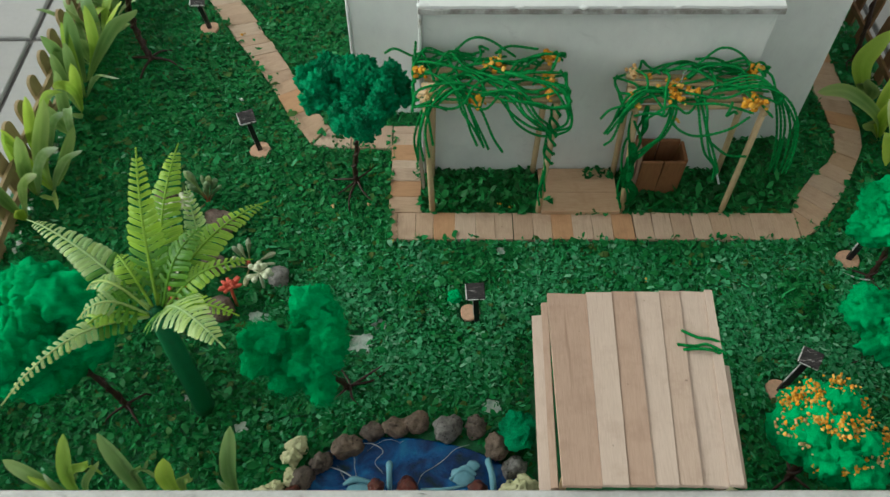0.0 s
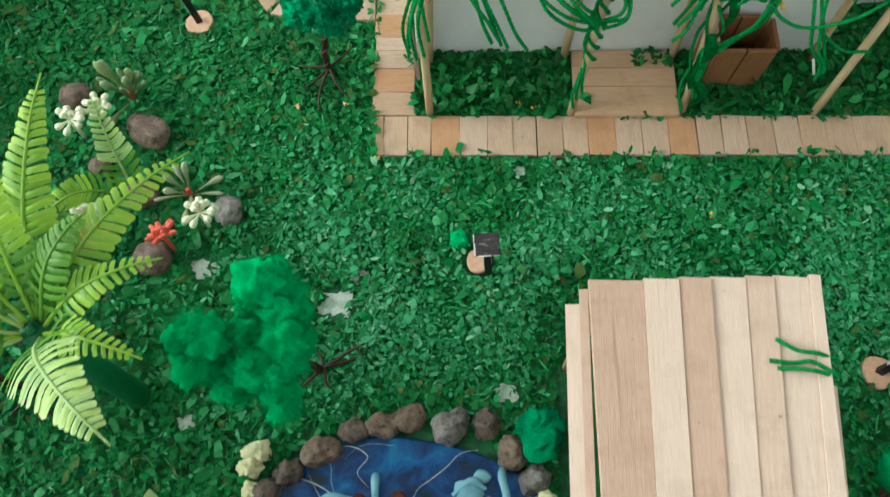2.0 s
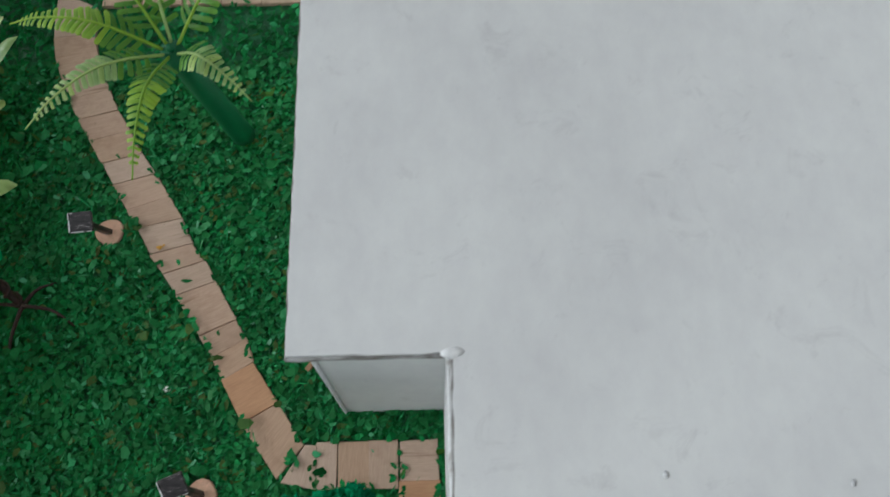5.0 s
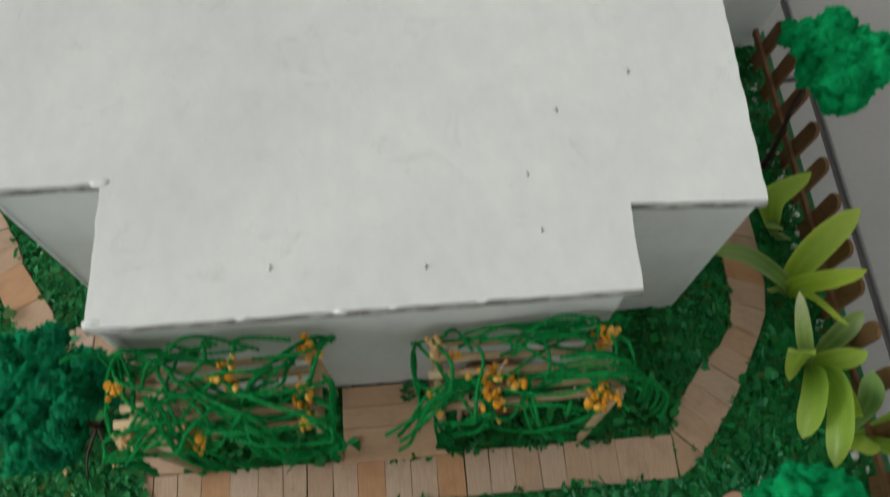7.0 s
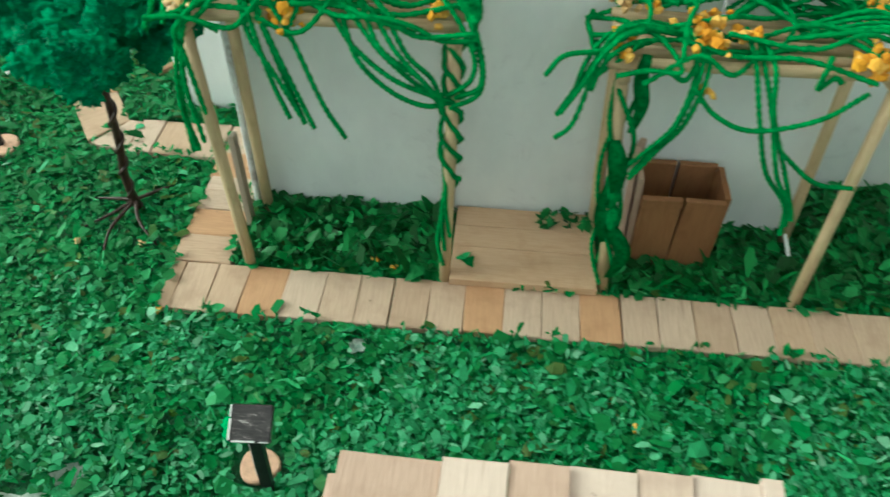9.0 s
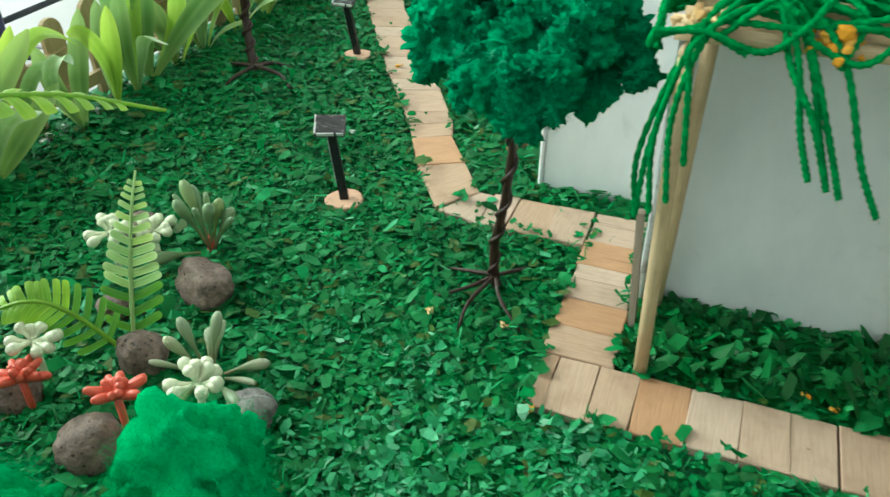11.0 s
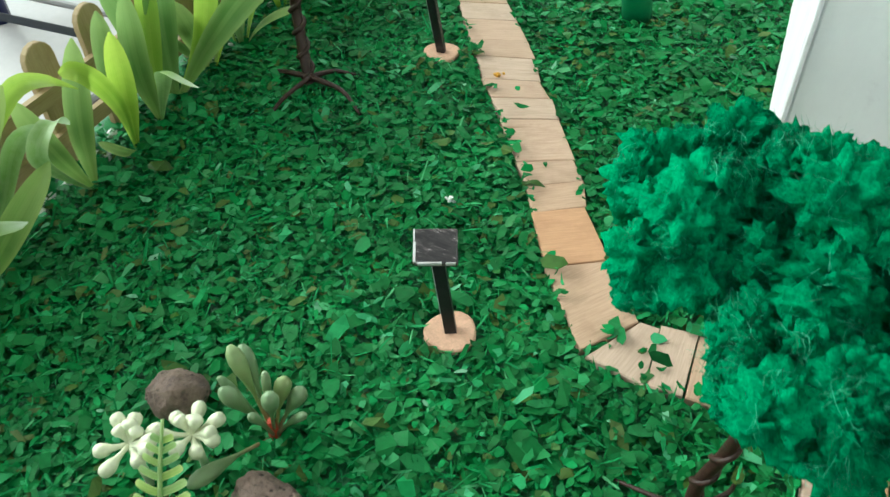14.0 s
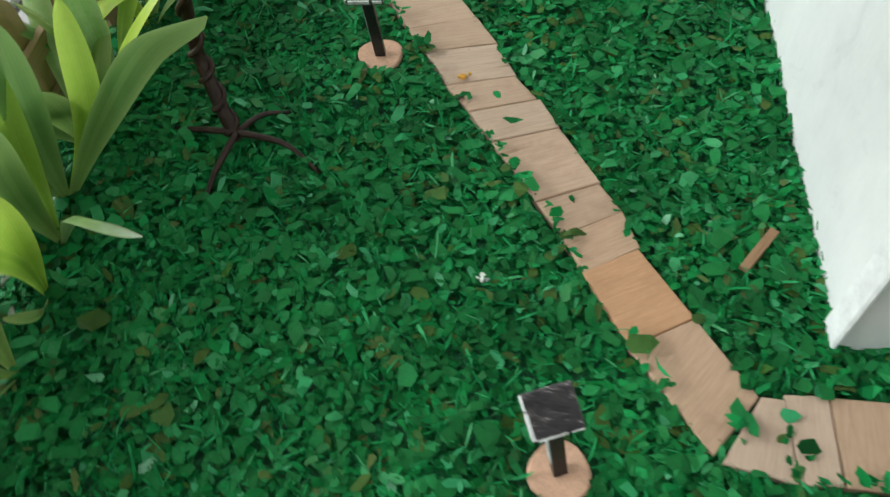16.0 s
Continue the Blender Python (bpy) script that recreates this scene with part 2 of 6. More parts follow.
M_ROOF_EDGE = mottled("worn_roof_edge", (0.20, 0.18, 0.165), (0.55, 0.55, 0.55), 110, 0.85, 0.0004, 700, (0.44, 0.6), 0.2)
M_CARD_EDGE = mottled("dirty_card_edge", (0.30, 0.30, 0.30), (0.66, 0.67, 0.68), 260, 0.85, 0.0004, 1500, (0.38, 0.6), 0.2)
M_CARD_WHITE = mottled("bright_card_edge", (0.66, 0.66, 0.67), (0.86, 0.87, 0.88), 200, 0.8, 0.0004, 900, (0.3, 0.6), 0.2)
M_CARD_SCUFF = mottled("scuffed_card_edge", (0.36, 0.33, 0.31), (0.80, 0.81, 0.82), 140, 0.85, 0.0005, 700, (0.36, 0.50), 0.2)
M_RIM = mottled("painted_rim", (0.42, 0.41, 0.41), (0.62, 0.61, 0.61), 90, 0.7, 0.0002, 700)
M_GRASS = island("green_flakes", [(0.0, (0.0065, 0.11, 0.0235)), (0.25, (0.0085, 0.16, 0.034)), (0.55, (0.0085, 0.20, 0.04264)), (0.78, (0.0115, 0.235, 0.057)), (0.90, (0.019, 0.28, 0.078)), (0.97, (0.045, 0.35, 0.125)), (0.985, (0.034, 0.13, 0.0164)), (1.0, (0.049, 0.14, 0.0205))], 0.65, 0.12, drift=0.7)
M_GRASS_LARGE = island("torn_green_flakes", [(0.0, (0.009, 0.135, 0.028)), (0.35, (0.01, 0.17, 0.0369)), (0.65, (0.0135, 0.20, 0.048)), (0.82, (0.022, 0.25, 0.070)), (0.88, (0.050, 0.32, 0.115)), (0.91, (0.06, 0.15, 0.0287)), (0.97, (0.049, 0.11, 0.0164)), (1.0, (0.10, 0.17, 0.0492))], 0.6, 0.2, drift=0.7)
M_SHRED = island("thin_green_shreds", [(0.0, (0.005, 0.15, 0.034)), (0.6, (0.014, 0.25, 0.068)), (0.9, (0.04, 0.36, 0.12)), (1.0, (0.11, 0.40, 0.17))], 0.6, 0.12)
# a lighter set of flake greens
M_PALE_FLAKE = island("pale_green_flakes", [(0.0, (0.020, 0.24, 0.075)), (0.6, (0.042, 0.32, 0.125)), (0.9, (0.085, 0.39, 0.18)), (1.0, (0.20, 0.46, 0.28))], 0.55, 0.2)
M_BARE = mottled("bare_chalky_patch", (0.12, 0.30, 0.20), (0.62, 0.67, 0.64), 300, 0.8, 0.0005, 1500, (0.25, 0.55), 0.2)
M_STEP = wood("tan_step_wood", (0.58, 0.385, 0.255), (0.50, 0.32, 0.20), (0.36, 0.19, 0.09), tint=False)
M_BED = island("dark_leaf_flakes", [(0.0, (0.007, 0.065, 0.01148)), (0.5, (0.0085, 0.15, 0.02788)), (0.85, (0.013, 0.24, 0.0492)), (1.0, (0.049, 0.36, 0.1066))], 0.5, 0.2)
M_YARN = mottled("green_yarn", (0.003, 0.085, 0.018), (0.016, 0.41, 0.098), 700, 0.9, 0.0008, 5200, spec=0.1)
# near-black end puts the shade of the crown's hollows into the colour
M_WOOL = cotton("green_wool_shaded_hollows", (0.0003, 0.008, 0.003), (0.016, 0.64, 0.26), 52, 0.05, 0.0012)
# palest fibres carry the sheen of lit wool edges in their colour
M_WOOL_STRAND = island("green_wool_fibre", [(0.0, (0.001, 0.06, 0.022)), (0.6, (0.012, 0.36, 0.16)), (1.0, (0.10, 0.64, 0.42))], 0.55, 0.35)
M_COTTON = cotton("bright_green_cotton", (0.001, 0.20, 0.050), (0.012, 0.68, 0.23), 60, 0.16, 0.0007)
M_COTTON_STRAND = island("green_cotton_fibre", [(0.0, (0.002, 0.26, 0.065)), (1.0, (0.012, 0.52, 0.17))], 0.85, 0.08)
M_BRONZE = mottled("brown_wire", (0.016, 0.007, 0.005), (0.05, 0.02, 0.012), 700, 0.5, 0.0002, 2500)
M_BLACK = mottled("black_paint", (0.006, 0.006, 0.007), (0.02, 0.02, 0.022), 500, 0.4, 0.0001, 2500)
M_PANEL = streaked_panel()
M_LAVA = porous("lava_stone", (0.055, 0.038, 0.032), (0.25, 0.175, 0.145))
M_LAVA_TAN = porous("tan_lava_stone", (0.06, 0.042, 0.033), (0.25, 0.18, 0.14))
M_LAVA_GREY = porous("grey_lava_stone", (0.06, 0.056, 0.058), (0.32, 0.30, 0.29))
M_LAVA_WET = porous("wet_lava_stone", (0.035, 0.027, 0.024), (0.17, 0.13, 0.11))
M_RED_STONE = mottled("wet_red_stone", (0.05, 0.012, 0.01), (0.2, 0.05, 0.035), 420, 0.3, 0.0008, 1600)
M_ORANGE = island("orange_foam", [(0.0, (0.62, 0.24, 0.02)), (0.6, (0.78, 0.36, 0.03)), (1.0, (0.85, 0.50, 0.12))], 0.8, 0.2)
M_PEACH = island("peach_foam", [(0.0, (0.62, 0.36, 0.14)), (1.0, (0.80, 0.55, 0.30))], 0.8, 0.2)
M_SPONGE = mottled("yellow_sponge", (0.56, 0.55, 0.30), (0.80, 0.78, 0.52), 300, 0.95, 0.0009, 2200, (0.3, 0.7), 0.1)
M_CREAM = plain("cream_plastic", (0.68, 0.71, 0.52), 0.4, 0.45, 0.14, 300)
M_RED = plain("coral_red_plastic", (0.66, 0.10, 0.06), 0.4, 0.45, 0.2, 300)
M_SUCC = leafy("succulent_leaf", (0.36, 0.09, 0.06), (0.18, 0.32, 0.13), (0.24, 0.40, 0.22), 0.4, 0.15)
M_SUCC_PALE = leafy("pale_succulent_leaf", (0.42, 0.12, 0.07), (0.20, 0.32, 0.14), (0.50, 0.58, 0.42), 0.4, 0.15)
M_LEAF = leafy("strap_leaf", (0.28, 0.44, 0.11), (0.070, 0.205, 0.042), (0.38, 0.52, 0.20), 0.32, 0.34)
M_LEAF_YELLOW = leafy("yellow_green_leaf", (0.15, 0.34, 0.04), (0.31, 0.51, 0.05), (0.56, 0.72, 0.14), 0.35, 0.40)
M_LEAF_WHITE = leafy("pale_turned_leaf", (0.14, 0.30, 0.05), (0.24, 0.42, 0.06), (0.84, 0.88, 0.78), 0.4, 0.3, turn=0.74, margin=(0.44, 0.58, 0.24))
M_FERN = leafy("fern_leaf", (0.17, 0.38, 0.03), (0.30, 0.54, 0.05), (0.46, 0.68, 0.10), 0.45, 0.4)
M_FERN_PALE = leafy("pale_fern_leaf", (0.24, 0.42, 0.10), (0.36, 0.56, 0.18), (0.60, 0.74, 0.38), 0.45, 0.35)
# darker fern green for inner fronds and the leaflets nearest the heart
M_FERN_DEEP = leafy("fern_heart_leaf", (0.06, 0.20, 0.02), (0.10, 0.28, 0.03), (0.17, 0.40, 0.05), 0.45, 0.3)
M_STEM = plain("green_tube", (0.006, 0.13, 0.045), 0.5, 0.3, 0.15, 200)
M_TILE = mottled("floor_tile_glaze", (0.405, 0.392, 0.402), (0.48, 0.466, 0.472), 14, 0.5, 0.0, 300, (0.3, 0.7), 0.2)
M_GROUT = plain("grout", (0.16, 0.15, 0.15), 0.9, 0.2, 0.2, 80)
M_WALL = plain("room_paint", (0.58, 0.57, 0.55), 0.85, 0.2, 0.04, 8)
M_NAVY = plain("navy_paint", (0.015, 0.022, 0.10), 0.35, 0.5, 0.15, 60)
M_STEEL = plain("dark_steel", (0.04, 0.045, 0.06), 0.35, 0.5, 0.2, 60)
M_SOIL = mottled("soil", (0.012, 0.008, 0.006), (0.05, 0.035, 0.025), 700, 0.95, 0.0006, 2400)
M_GLUE = gel("pale_blue_glue", (0.30, 0.66, 0.82))
M_THREAD = gel("clear_glue_thread", (0.75, 0.85, 0.90))
M_PEBBLE = plain("white_pebble", (0.75, 0.77, 0.74), 0.35, 0.5, 0.1, 300)


def ground_material():
    m, nt, b = shader("painted_ground")
    v = coords(nt, "Position")
    n1, n2 = noise_tex(nt, v, 260, 5), noise_tex(nt, v, 1300, 3)
    c = ramp(nt, n1, [(0.3, (0.002, 0.07, 0.018)), (0.55, (0.004, 0.14, 0.04)), (0.75, (0.012, 0.21, 0.08))])
    w = noise_tex(nt, v, 34, 4, 0.6)
    worn = ramp(nt, w, [(0.66, (0, 0, 0)), (0.76, (0.8, 0.8, 0.8))])
    c = mix(nt, worn, c, mix(nt, n2, (0.10, 0.26, 0.16), (0.50, 0.58, 0.52)))
    link(nt, c, b.inputs["Base Color"])
    b.inputs["Roughness"].default_value = 0.6
    bump(nt, b, n2, 0.6, 0.0008)
    return m


def water_material():
    m, nt, b = shader("blue_pond_gel")
    v = coords(nt, "Position")
    n1, n2 = noise_tex(nt, v, 70, 4, 0.6, 1.0), noise_tex(nt, v, 420, 3)
    c = ramp(nt, n1, [(0.30, (0.001, 0.02, 0.035)), (0.42, (0.001, 0.03, 0.13)), (0.58, (0.003, 0.085, 0.27)), (0.72, (0.008, 0.165, 0.37)), (0.84, (0.05, 0.36, 0.55))])
    link(nt, c, b.inputs["Base Color"])
    b.inputs["Roughness"].default_value = 0.14
    b.inputs["Specular IOR Level"].default_value = 0.3
    bump(nt, b, n2, 0.5, 0.0008)
    return m


M_GROUND, M_WATER = ground_material(), water_material()


# ---- building helpers ----
R = random.Random(7)


def as_mesh(name, bm, material, smooth=False):
    me = bpy.data.meshes.new(name)
    bm.to_mesh(me)
    bm.free()
    me.materials.append(material)
    if smooth:
        me.polygons.foreach_set("use_smooth", [True] * len(me.polygons))
    return me


def thing(name, label, category, at=(0, 0, 0), group="", kind=""):
    ob = new(name)
    ob.empty_display_size = 0.01
    ob.location = at
    return tagged(ob, label, category, group, kind)


def part(name, bm, material, parent, label="", smooth=False, m=None):
    """Links a bmesh (in world places) or a ready mesh as one object under a thing or part."""
    ob = new(name, bm if isinstance(bm, bpy.types.Mesh) else as_mesh(name, bm, material, smooth))
    if m is not None:
        ob.matrix_world = m
    if parent is not None:
        ob.parent = parent
        ob.matrix_parent_inverse = place_of(parent).inverted()
    return tagged(ob, label)


def place_of(ob):
    m = ob.matrix_parent_inverse @ ob.matrix_basis if ob.parent else ob.matrix_basis.copy()
    return place_of(ob.parent) @ m if ob.parent else m


def whole(name, bm, material, label, category, group="", kind="", smooth=False, m=None):
    ob = new(name, as_mesh(name, bm, material, smooth))
    if m is not None:
        ob.matrix_world = m
    return tagged(ob, label, category, group, kind)


def add_box(bm, x0, x1, y0, y1, z0, z1, bevel=0.0, m=None):
    geo = bmesh.ops.create_cube(bm, size=1)["verts"]
    for v in geo:
        v.co = Vector((x0 + (v.co.x + 0.5) * (x1 - x0), y0 + (v.co.y + 0.5) * (y1 - y0), z0 + (v.co.z + 0.5) * (z1 - z0)))
    if bevel:
        edges = list({e for v in geo for e in v.link_edges})
        res = bmesh.ops.bevel(bm, geom=edges, offset=bevel, segments=1, affect="EDGES")
        geo = list({v for f in res["faces"] for v in f.verts} | {v for v in geo if v.is_valid})
    if m is not None:
        for v in geo:
            v.co = m @ v.co
    return bm


def box_bm(*a, bevel=0.0, m=None):
    return add_box(bmesh.new(), *a, bevel=bevel, m=m)


def prism(points, z0, z1, inset=0.0):
    """An upright prism over a polygon; the top edge is chamfered by inset."""
    bm = bmesh.new()
    c = sum((Vector(p) for p in points), Vector((0, 0))) / len(points)
    low = [bm.verts.new((p[0], p[1], z0)) for p in points]
    if inset:
        mid = [bm.verts.new((p[0], p[1], z1 - inset)) for p in points]
        top = []
        for p in points:
            d = c - Vector(p)
            q = Vector(p) + d.normalized() * inset * 1.4
            top.append(bm.verts.new((q.x, q.y, z1)))
        rings = [low, mid, top]
    else:
        rings = [low, [bm.verts.new((p[0], p[1], z1)) for p in points]]
    n = len(points)
    for a, b in zip(rings, rings[1:]):
        for i in range(n):
            bm.faces.new((a[i], a[(i + 1) % n], b[(i + 1) % n], b[i]))
    bm.faces.new(rings[-1])
    bm.faces.new(low[::-1])
    bmesh.ops.recalc_face_normals(bm, faces=bm.faces)
    return bm


def spline(points, steps=8):
    """A smooth line through points."""
    p = [Vector(q) for q in points]
    p = [p[0] * 2 - p[1]] + p + [p[-1] * 2 - p[-2]]
    out = []
    for i in range(1, len(p) - 2):
        for k in range(steps):
            t = k / steps
            out.append(0.5 * (2 * p[i] + (p[i + 1] - p[i - 1]) * t + (2 * p[i - 1] - 5 * p[i] + 4 * p[i + 1] - p[i + 2]) * t * t
                              + (3 * p[i] - p[i - 1] - 3 * p[i + 1] + p[i + 2]) * t ** 3))
    return out + [p[-2]]


def add_tube(bm, line, radius, sides=6, twist=0.0, lobes=0.0, ends=True):
    """A tube along a line; radius is a number or a function of 0..1; twist and lobes give a two-ply cord."""
    rings, n = [], len(line)
    up = Vector((0.31, 0.17, 0.93))
    for i, p in enumerate(line):
        d = (line[min(i + 1, n - 1)] - line[max(i - 1, 0)])
        d = d.normalized() if d.length > 1e-9 else Vector((0, 0, 1))
        a = d.cross(up)
        if a.length < 1e-3:
            a = d.cross(Vector((1, 0, 0)))
        a.normalize()
        b = d.cross(a)
        up = a.cross(d) if a.cross(d).length > 0.1 else up
        r = radius(i / (n - 1)) if callable(radius) else radius
        ring = []
        for k in range(sides):
            w = 2 * math.pi * k / sides
            rr = r * (1 + lobes * math.cos(2 * (w - twist * i)))
            ring.append(bm.verts.new(p + a * math.cos(w) * rr + b * math.sin(w) * rr))
        rings.append(ring)
    for r0, r1 in zip(rings, rings[1:]):
        for k in range(sides):
            bm.faces.new((r0[k], r0[(k + 1) % sides], r1[(k + 1) % sides], r1[k]))
    if ends:
        bm.faces.new(rings[0][::-1])
        bm.faces.new(rings[-1])
    return bm


def stick(name, a, b, r, material, parent, label="", sides=9):
    """A round stick from a to b, its own y axis along it."""
    a, b = Vector(a), Vector(b)
    length = (b - a).length
    bm = add_tube(bmesh.new(), [Vector((0, -length / 2 + length * i / 3, 0)) for i in range(4)], r, sides)
    q = (b - a).to_track_quat("Y", "Z")
    return part(name, bm, material, parent, label, True, Matrix.LocRotScale((a + b) / 2, q, None))


def slat(name, a, b, w, th, material, parent, label="", roll=0.0, top_round=False, normal=None):
    """A flat stick from a to b, its own y axis along it; rounded at b if asked."""
    a, b = Vector(a), Vector(b)
    length = (b - a).length
    y = (b - a).normalized()
    z = Vector(normal) if normal is not None else Vector((0, 0, 1))
    x = y.cross(z).normalized()
    z = x.cross(y)
    if top_round:
        pts = [(-w / 2, -length / 2), (w / 2, -length / 2)]
        pts += [(w / 2 * math.cos(k * math.pi / 8), length / 2 - w / 2 + w / 2 * math.sin(k * math.pi / 8)) for k in range(9)]
        bm = prism(pts, -th / 2, th / 2, 0.0002)
    else:
        bm = prism([(-w / 2, -length / 2), (w / 2, -length / 2), (w / 2, length / 2), (-w / 2, length / 2)], -th / 2, th / 2, 0.0002)
    rot = Matrix((x, y, z)).transposed().to_4x4()
    return part(name, bm, material, parent, label, False, Matrix.Translation((a + b) / 2) @ rot @ pose(0, 0, 0, 0, roll, 0))


def add_leaf(bm, line, side, width, fold=0.25, profile=None):
    """A folded leaf along a line. side: the direction of its width. UV y runs to the tip."""
    uv = bm.loops.layers.uv.verify()
    n = len(line)
    rows = []
    for i, p in enumerate(line):
        t = i / (n - 1)
        w = width / 2 * (profile(t) if profile else (min(1, 0.35 + 2.2 * t) * math.sqrt(max(0, 1 - t ** 5)) if t < 1 else 0.05))
        d = (line[min(i + 1, n - 1)] - line[max(i - 1, 0)]).normalized()
        s = (side - d * side.dot(d)).normalized()
        nrm = s.cross(d)
        rows.append([(bm.verts.new(p + s * w * k + nrm * (fold * w * abs(k))), 0.5 + k / 2, t) for k in (-1, -0.5, 0, 0.5, 1)])
    for r0, r1 in zip(rows, rows[1:]):
        for k in range(4):
            f = bm.faces.new((r0[k][0], r0[k + 1][0], r1[k + 1][0], r1[k][0]))
            f.smooth = True
            for lp, q in zip(f.loops, (r0[k], r0[k + 1], r1[k + 1], r1[k])):
                lp[uv].uv = (q[1], q[2])
    return bm


def rough_ball(bm, centre, radii, amount, freq, seed, sub=3):
    """A lump with uneven sides."""
    geo = bmesh.ops.create_icosphere(bm, subdivisions=sub, radius=1)["verts"]
    off = Vector((seed * 3.7, seed * 1.3, seed * 2.1))
    for v in geo:
        d = v.co.normalized()
        k = 1 + amount * noise.noise(d * freq + off) + amount * 0.5 * noise.noise(d * freq * 2.7 + off) + amount * 0.25 * noise.noise(d * freq * 6.1 + off)
        v.co = Vector(centre) + Vector((d.x * radii[0], d.y * radii[1], d.z * radii[2])) * k
    for f in {f for v in geo for f in v.link_faces}:
        f.smooth = True
    return bm


# ---- the room ----
FLOOR = -0.04
X0, X1, Y0, Y1 = -4.05, 2.1, -1.8, 3.2
HIGH = 3.2
floor = whole("floor", box_bm(X0 - 0.1, X1 + 0.1, Y0 - 0.1, Y1 + 0.1, FLOOR - 0.06, FLOOR - 0.003), M_GROUT, "grey grout bed of the tiled room floor", "floor", kind="structure")
whole("ceiling", box_bm(X0 - 0.1, X1 + 0.1, Y0 - 0.1, Y1 + 0.1, HIGH, HIGH + 0.1), M_WALL, "plain white room ceiling", "ceiling", kind="structure")
whole("wall_right", box_bm(X1, X1 + 0.1, Y0, Y1, FLOOR, HIGH), M_WALL, "plain pale painted room wall", "wall", kind="structure")
# unseen opening added for the front fill lamp
wf = bmesh.new()
for seg in ((X0 - 0.1, -0.6, FLOOR, HIGH), (1.2, X1 + 0.1, FLOOR, HIGH), (-0.6, 1.2, FLOOR, 0.6), (-0.6, 1.2, 2.0, HIGH)):
    add_box(wf, seg[0], seg[1], Y0 - 0.1, Y0, seg[2], seg[3])
whole("wall_front", wf, M_WALL, "pale painted room wall with an opening for the fill lamp", "wall", kind="structure")
wl = bmesh.new()
for seg in ((Y0, -1.4, FLOOR, HIGH), (3.0, Y1, FLOOR, HIGH), (-1.4, 3.0, FLOOR, 0.80), (-1.4, 3.0, 3.0, HIGH)):
    add_box(wl, X0 - 0.1, X0, *seg)
whole("wall_left", wl, M_WALL, "pale painted room wall with a wide window opening", "wall", kind="structure")
# unseen opening added for the back fill lamp
wb = bmesh.new()
for seg in ((X0 - 0.1, -1.1, FLOOR, HIGH), (0.7, X1 + 0.1, FLOOR, HIGH), (-1.1, 0.7, FLOOR, 0.55), (-1.1, 0.7, 2.05, HIGH)):
    add_box(wb, seg[0], seg[1], Y1, Y1 + 0.1, seg[2], seg[3])
whole("wall_back", wb, M_WALL, "pale painted room wall with an opening for the fill lamp", "wall", kind="structure")
tile_mesh = as_mesh("floor_tile", prism([(-0.298, -0.298), (0.298, -0.298), (0.298, 0.298), (-0.298, 0.298)], FLOOR - 0.0028, FLOOR, 0.0008), M_TILE)
for i in range(-7, 4):
    for j in range(-4, 6):
        tx, ty = 0.008 + 0.6 * i, 0.159 + 0.6 * j
        if X0 - 0.25 < tx < X1 + 0.25 and Y0 - 0.25 < ty < Y1 + 0.25:
            part("floor_tile", tile_mesh, M_TILE, floor, m=pose(tx, ty, 0))

# a painted metal stand on the room floor behind the model
stand = thing("metal_stand", "navy painted thin metal stand on tiled floor", "stand", (-0.52, 0.52, FLOOR))
for lx, ly in ((-0.374, 0.437), (-0.374, 0.74), (-0.67, 0.437), (-0.67, 0.74)):
    stick("leg", (lx, ly, FLOOR), (lx, ly, 0.40), 0.0048, M_NAVY, stand, "navy metal leg")
for a, b in (((-0.690, 0.412, -0.022), (-0.315, 0.427, -0.030)), ((-0.374, 0.437, -0.020), (-0.374, 0.74, -0.020)), ((-0.67, 0.437, -0.020), (-0.67, 0.74, -0.020))):
    stick("stretcher", a, b, 0.0018, M_STEEL, stand, "thin dark steel rod")
part("top", box_bm(-0.69, -0.355, 0.42, 0.76, 0.40, 0.41, bevel=0.003), M_NAVY, stand)

# ---- the model's base ----
BX0, BX1, BY0, BY1 = -0.232, 0.268, 0.0985, 0.68
whole("ground", box_bm(BX0, BX1, BY0, BY1, FLOOR, 0.0), M_GROUND, "green painted model base board with worn pale patches", "ground", kind="structure")
rim = thing("front_panel", "grey-white painted board edging the model base", "panel", (0.018, 0.096, FLOOR))
part("board", box_bm(BX0 - 0.004, BX1 + 0.004, 0.0925, 0.0983, FLOOR, 0.0585, bevel=0.0006), M_RIM, rim)
for k in range(5):
    px = -0.18 + 0.045 * k + R.uniform(-0.01, 0.01)
    part("paint_daub", rough_ball(bmesh.new(), (px, 0.0955, 0.0584), (R.uniform(0.004, 0.010), 0.0018, 0.00025), 0.3, 2.0, k, 2), M_RIM, rim, "thick white paint daub")

# ---- plank paths ----
TOP = 0.0022


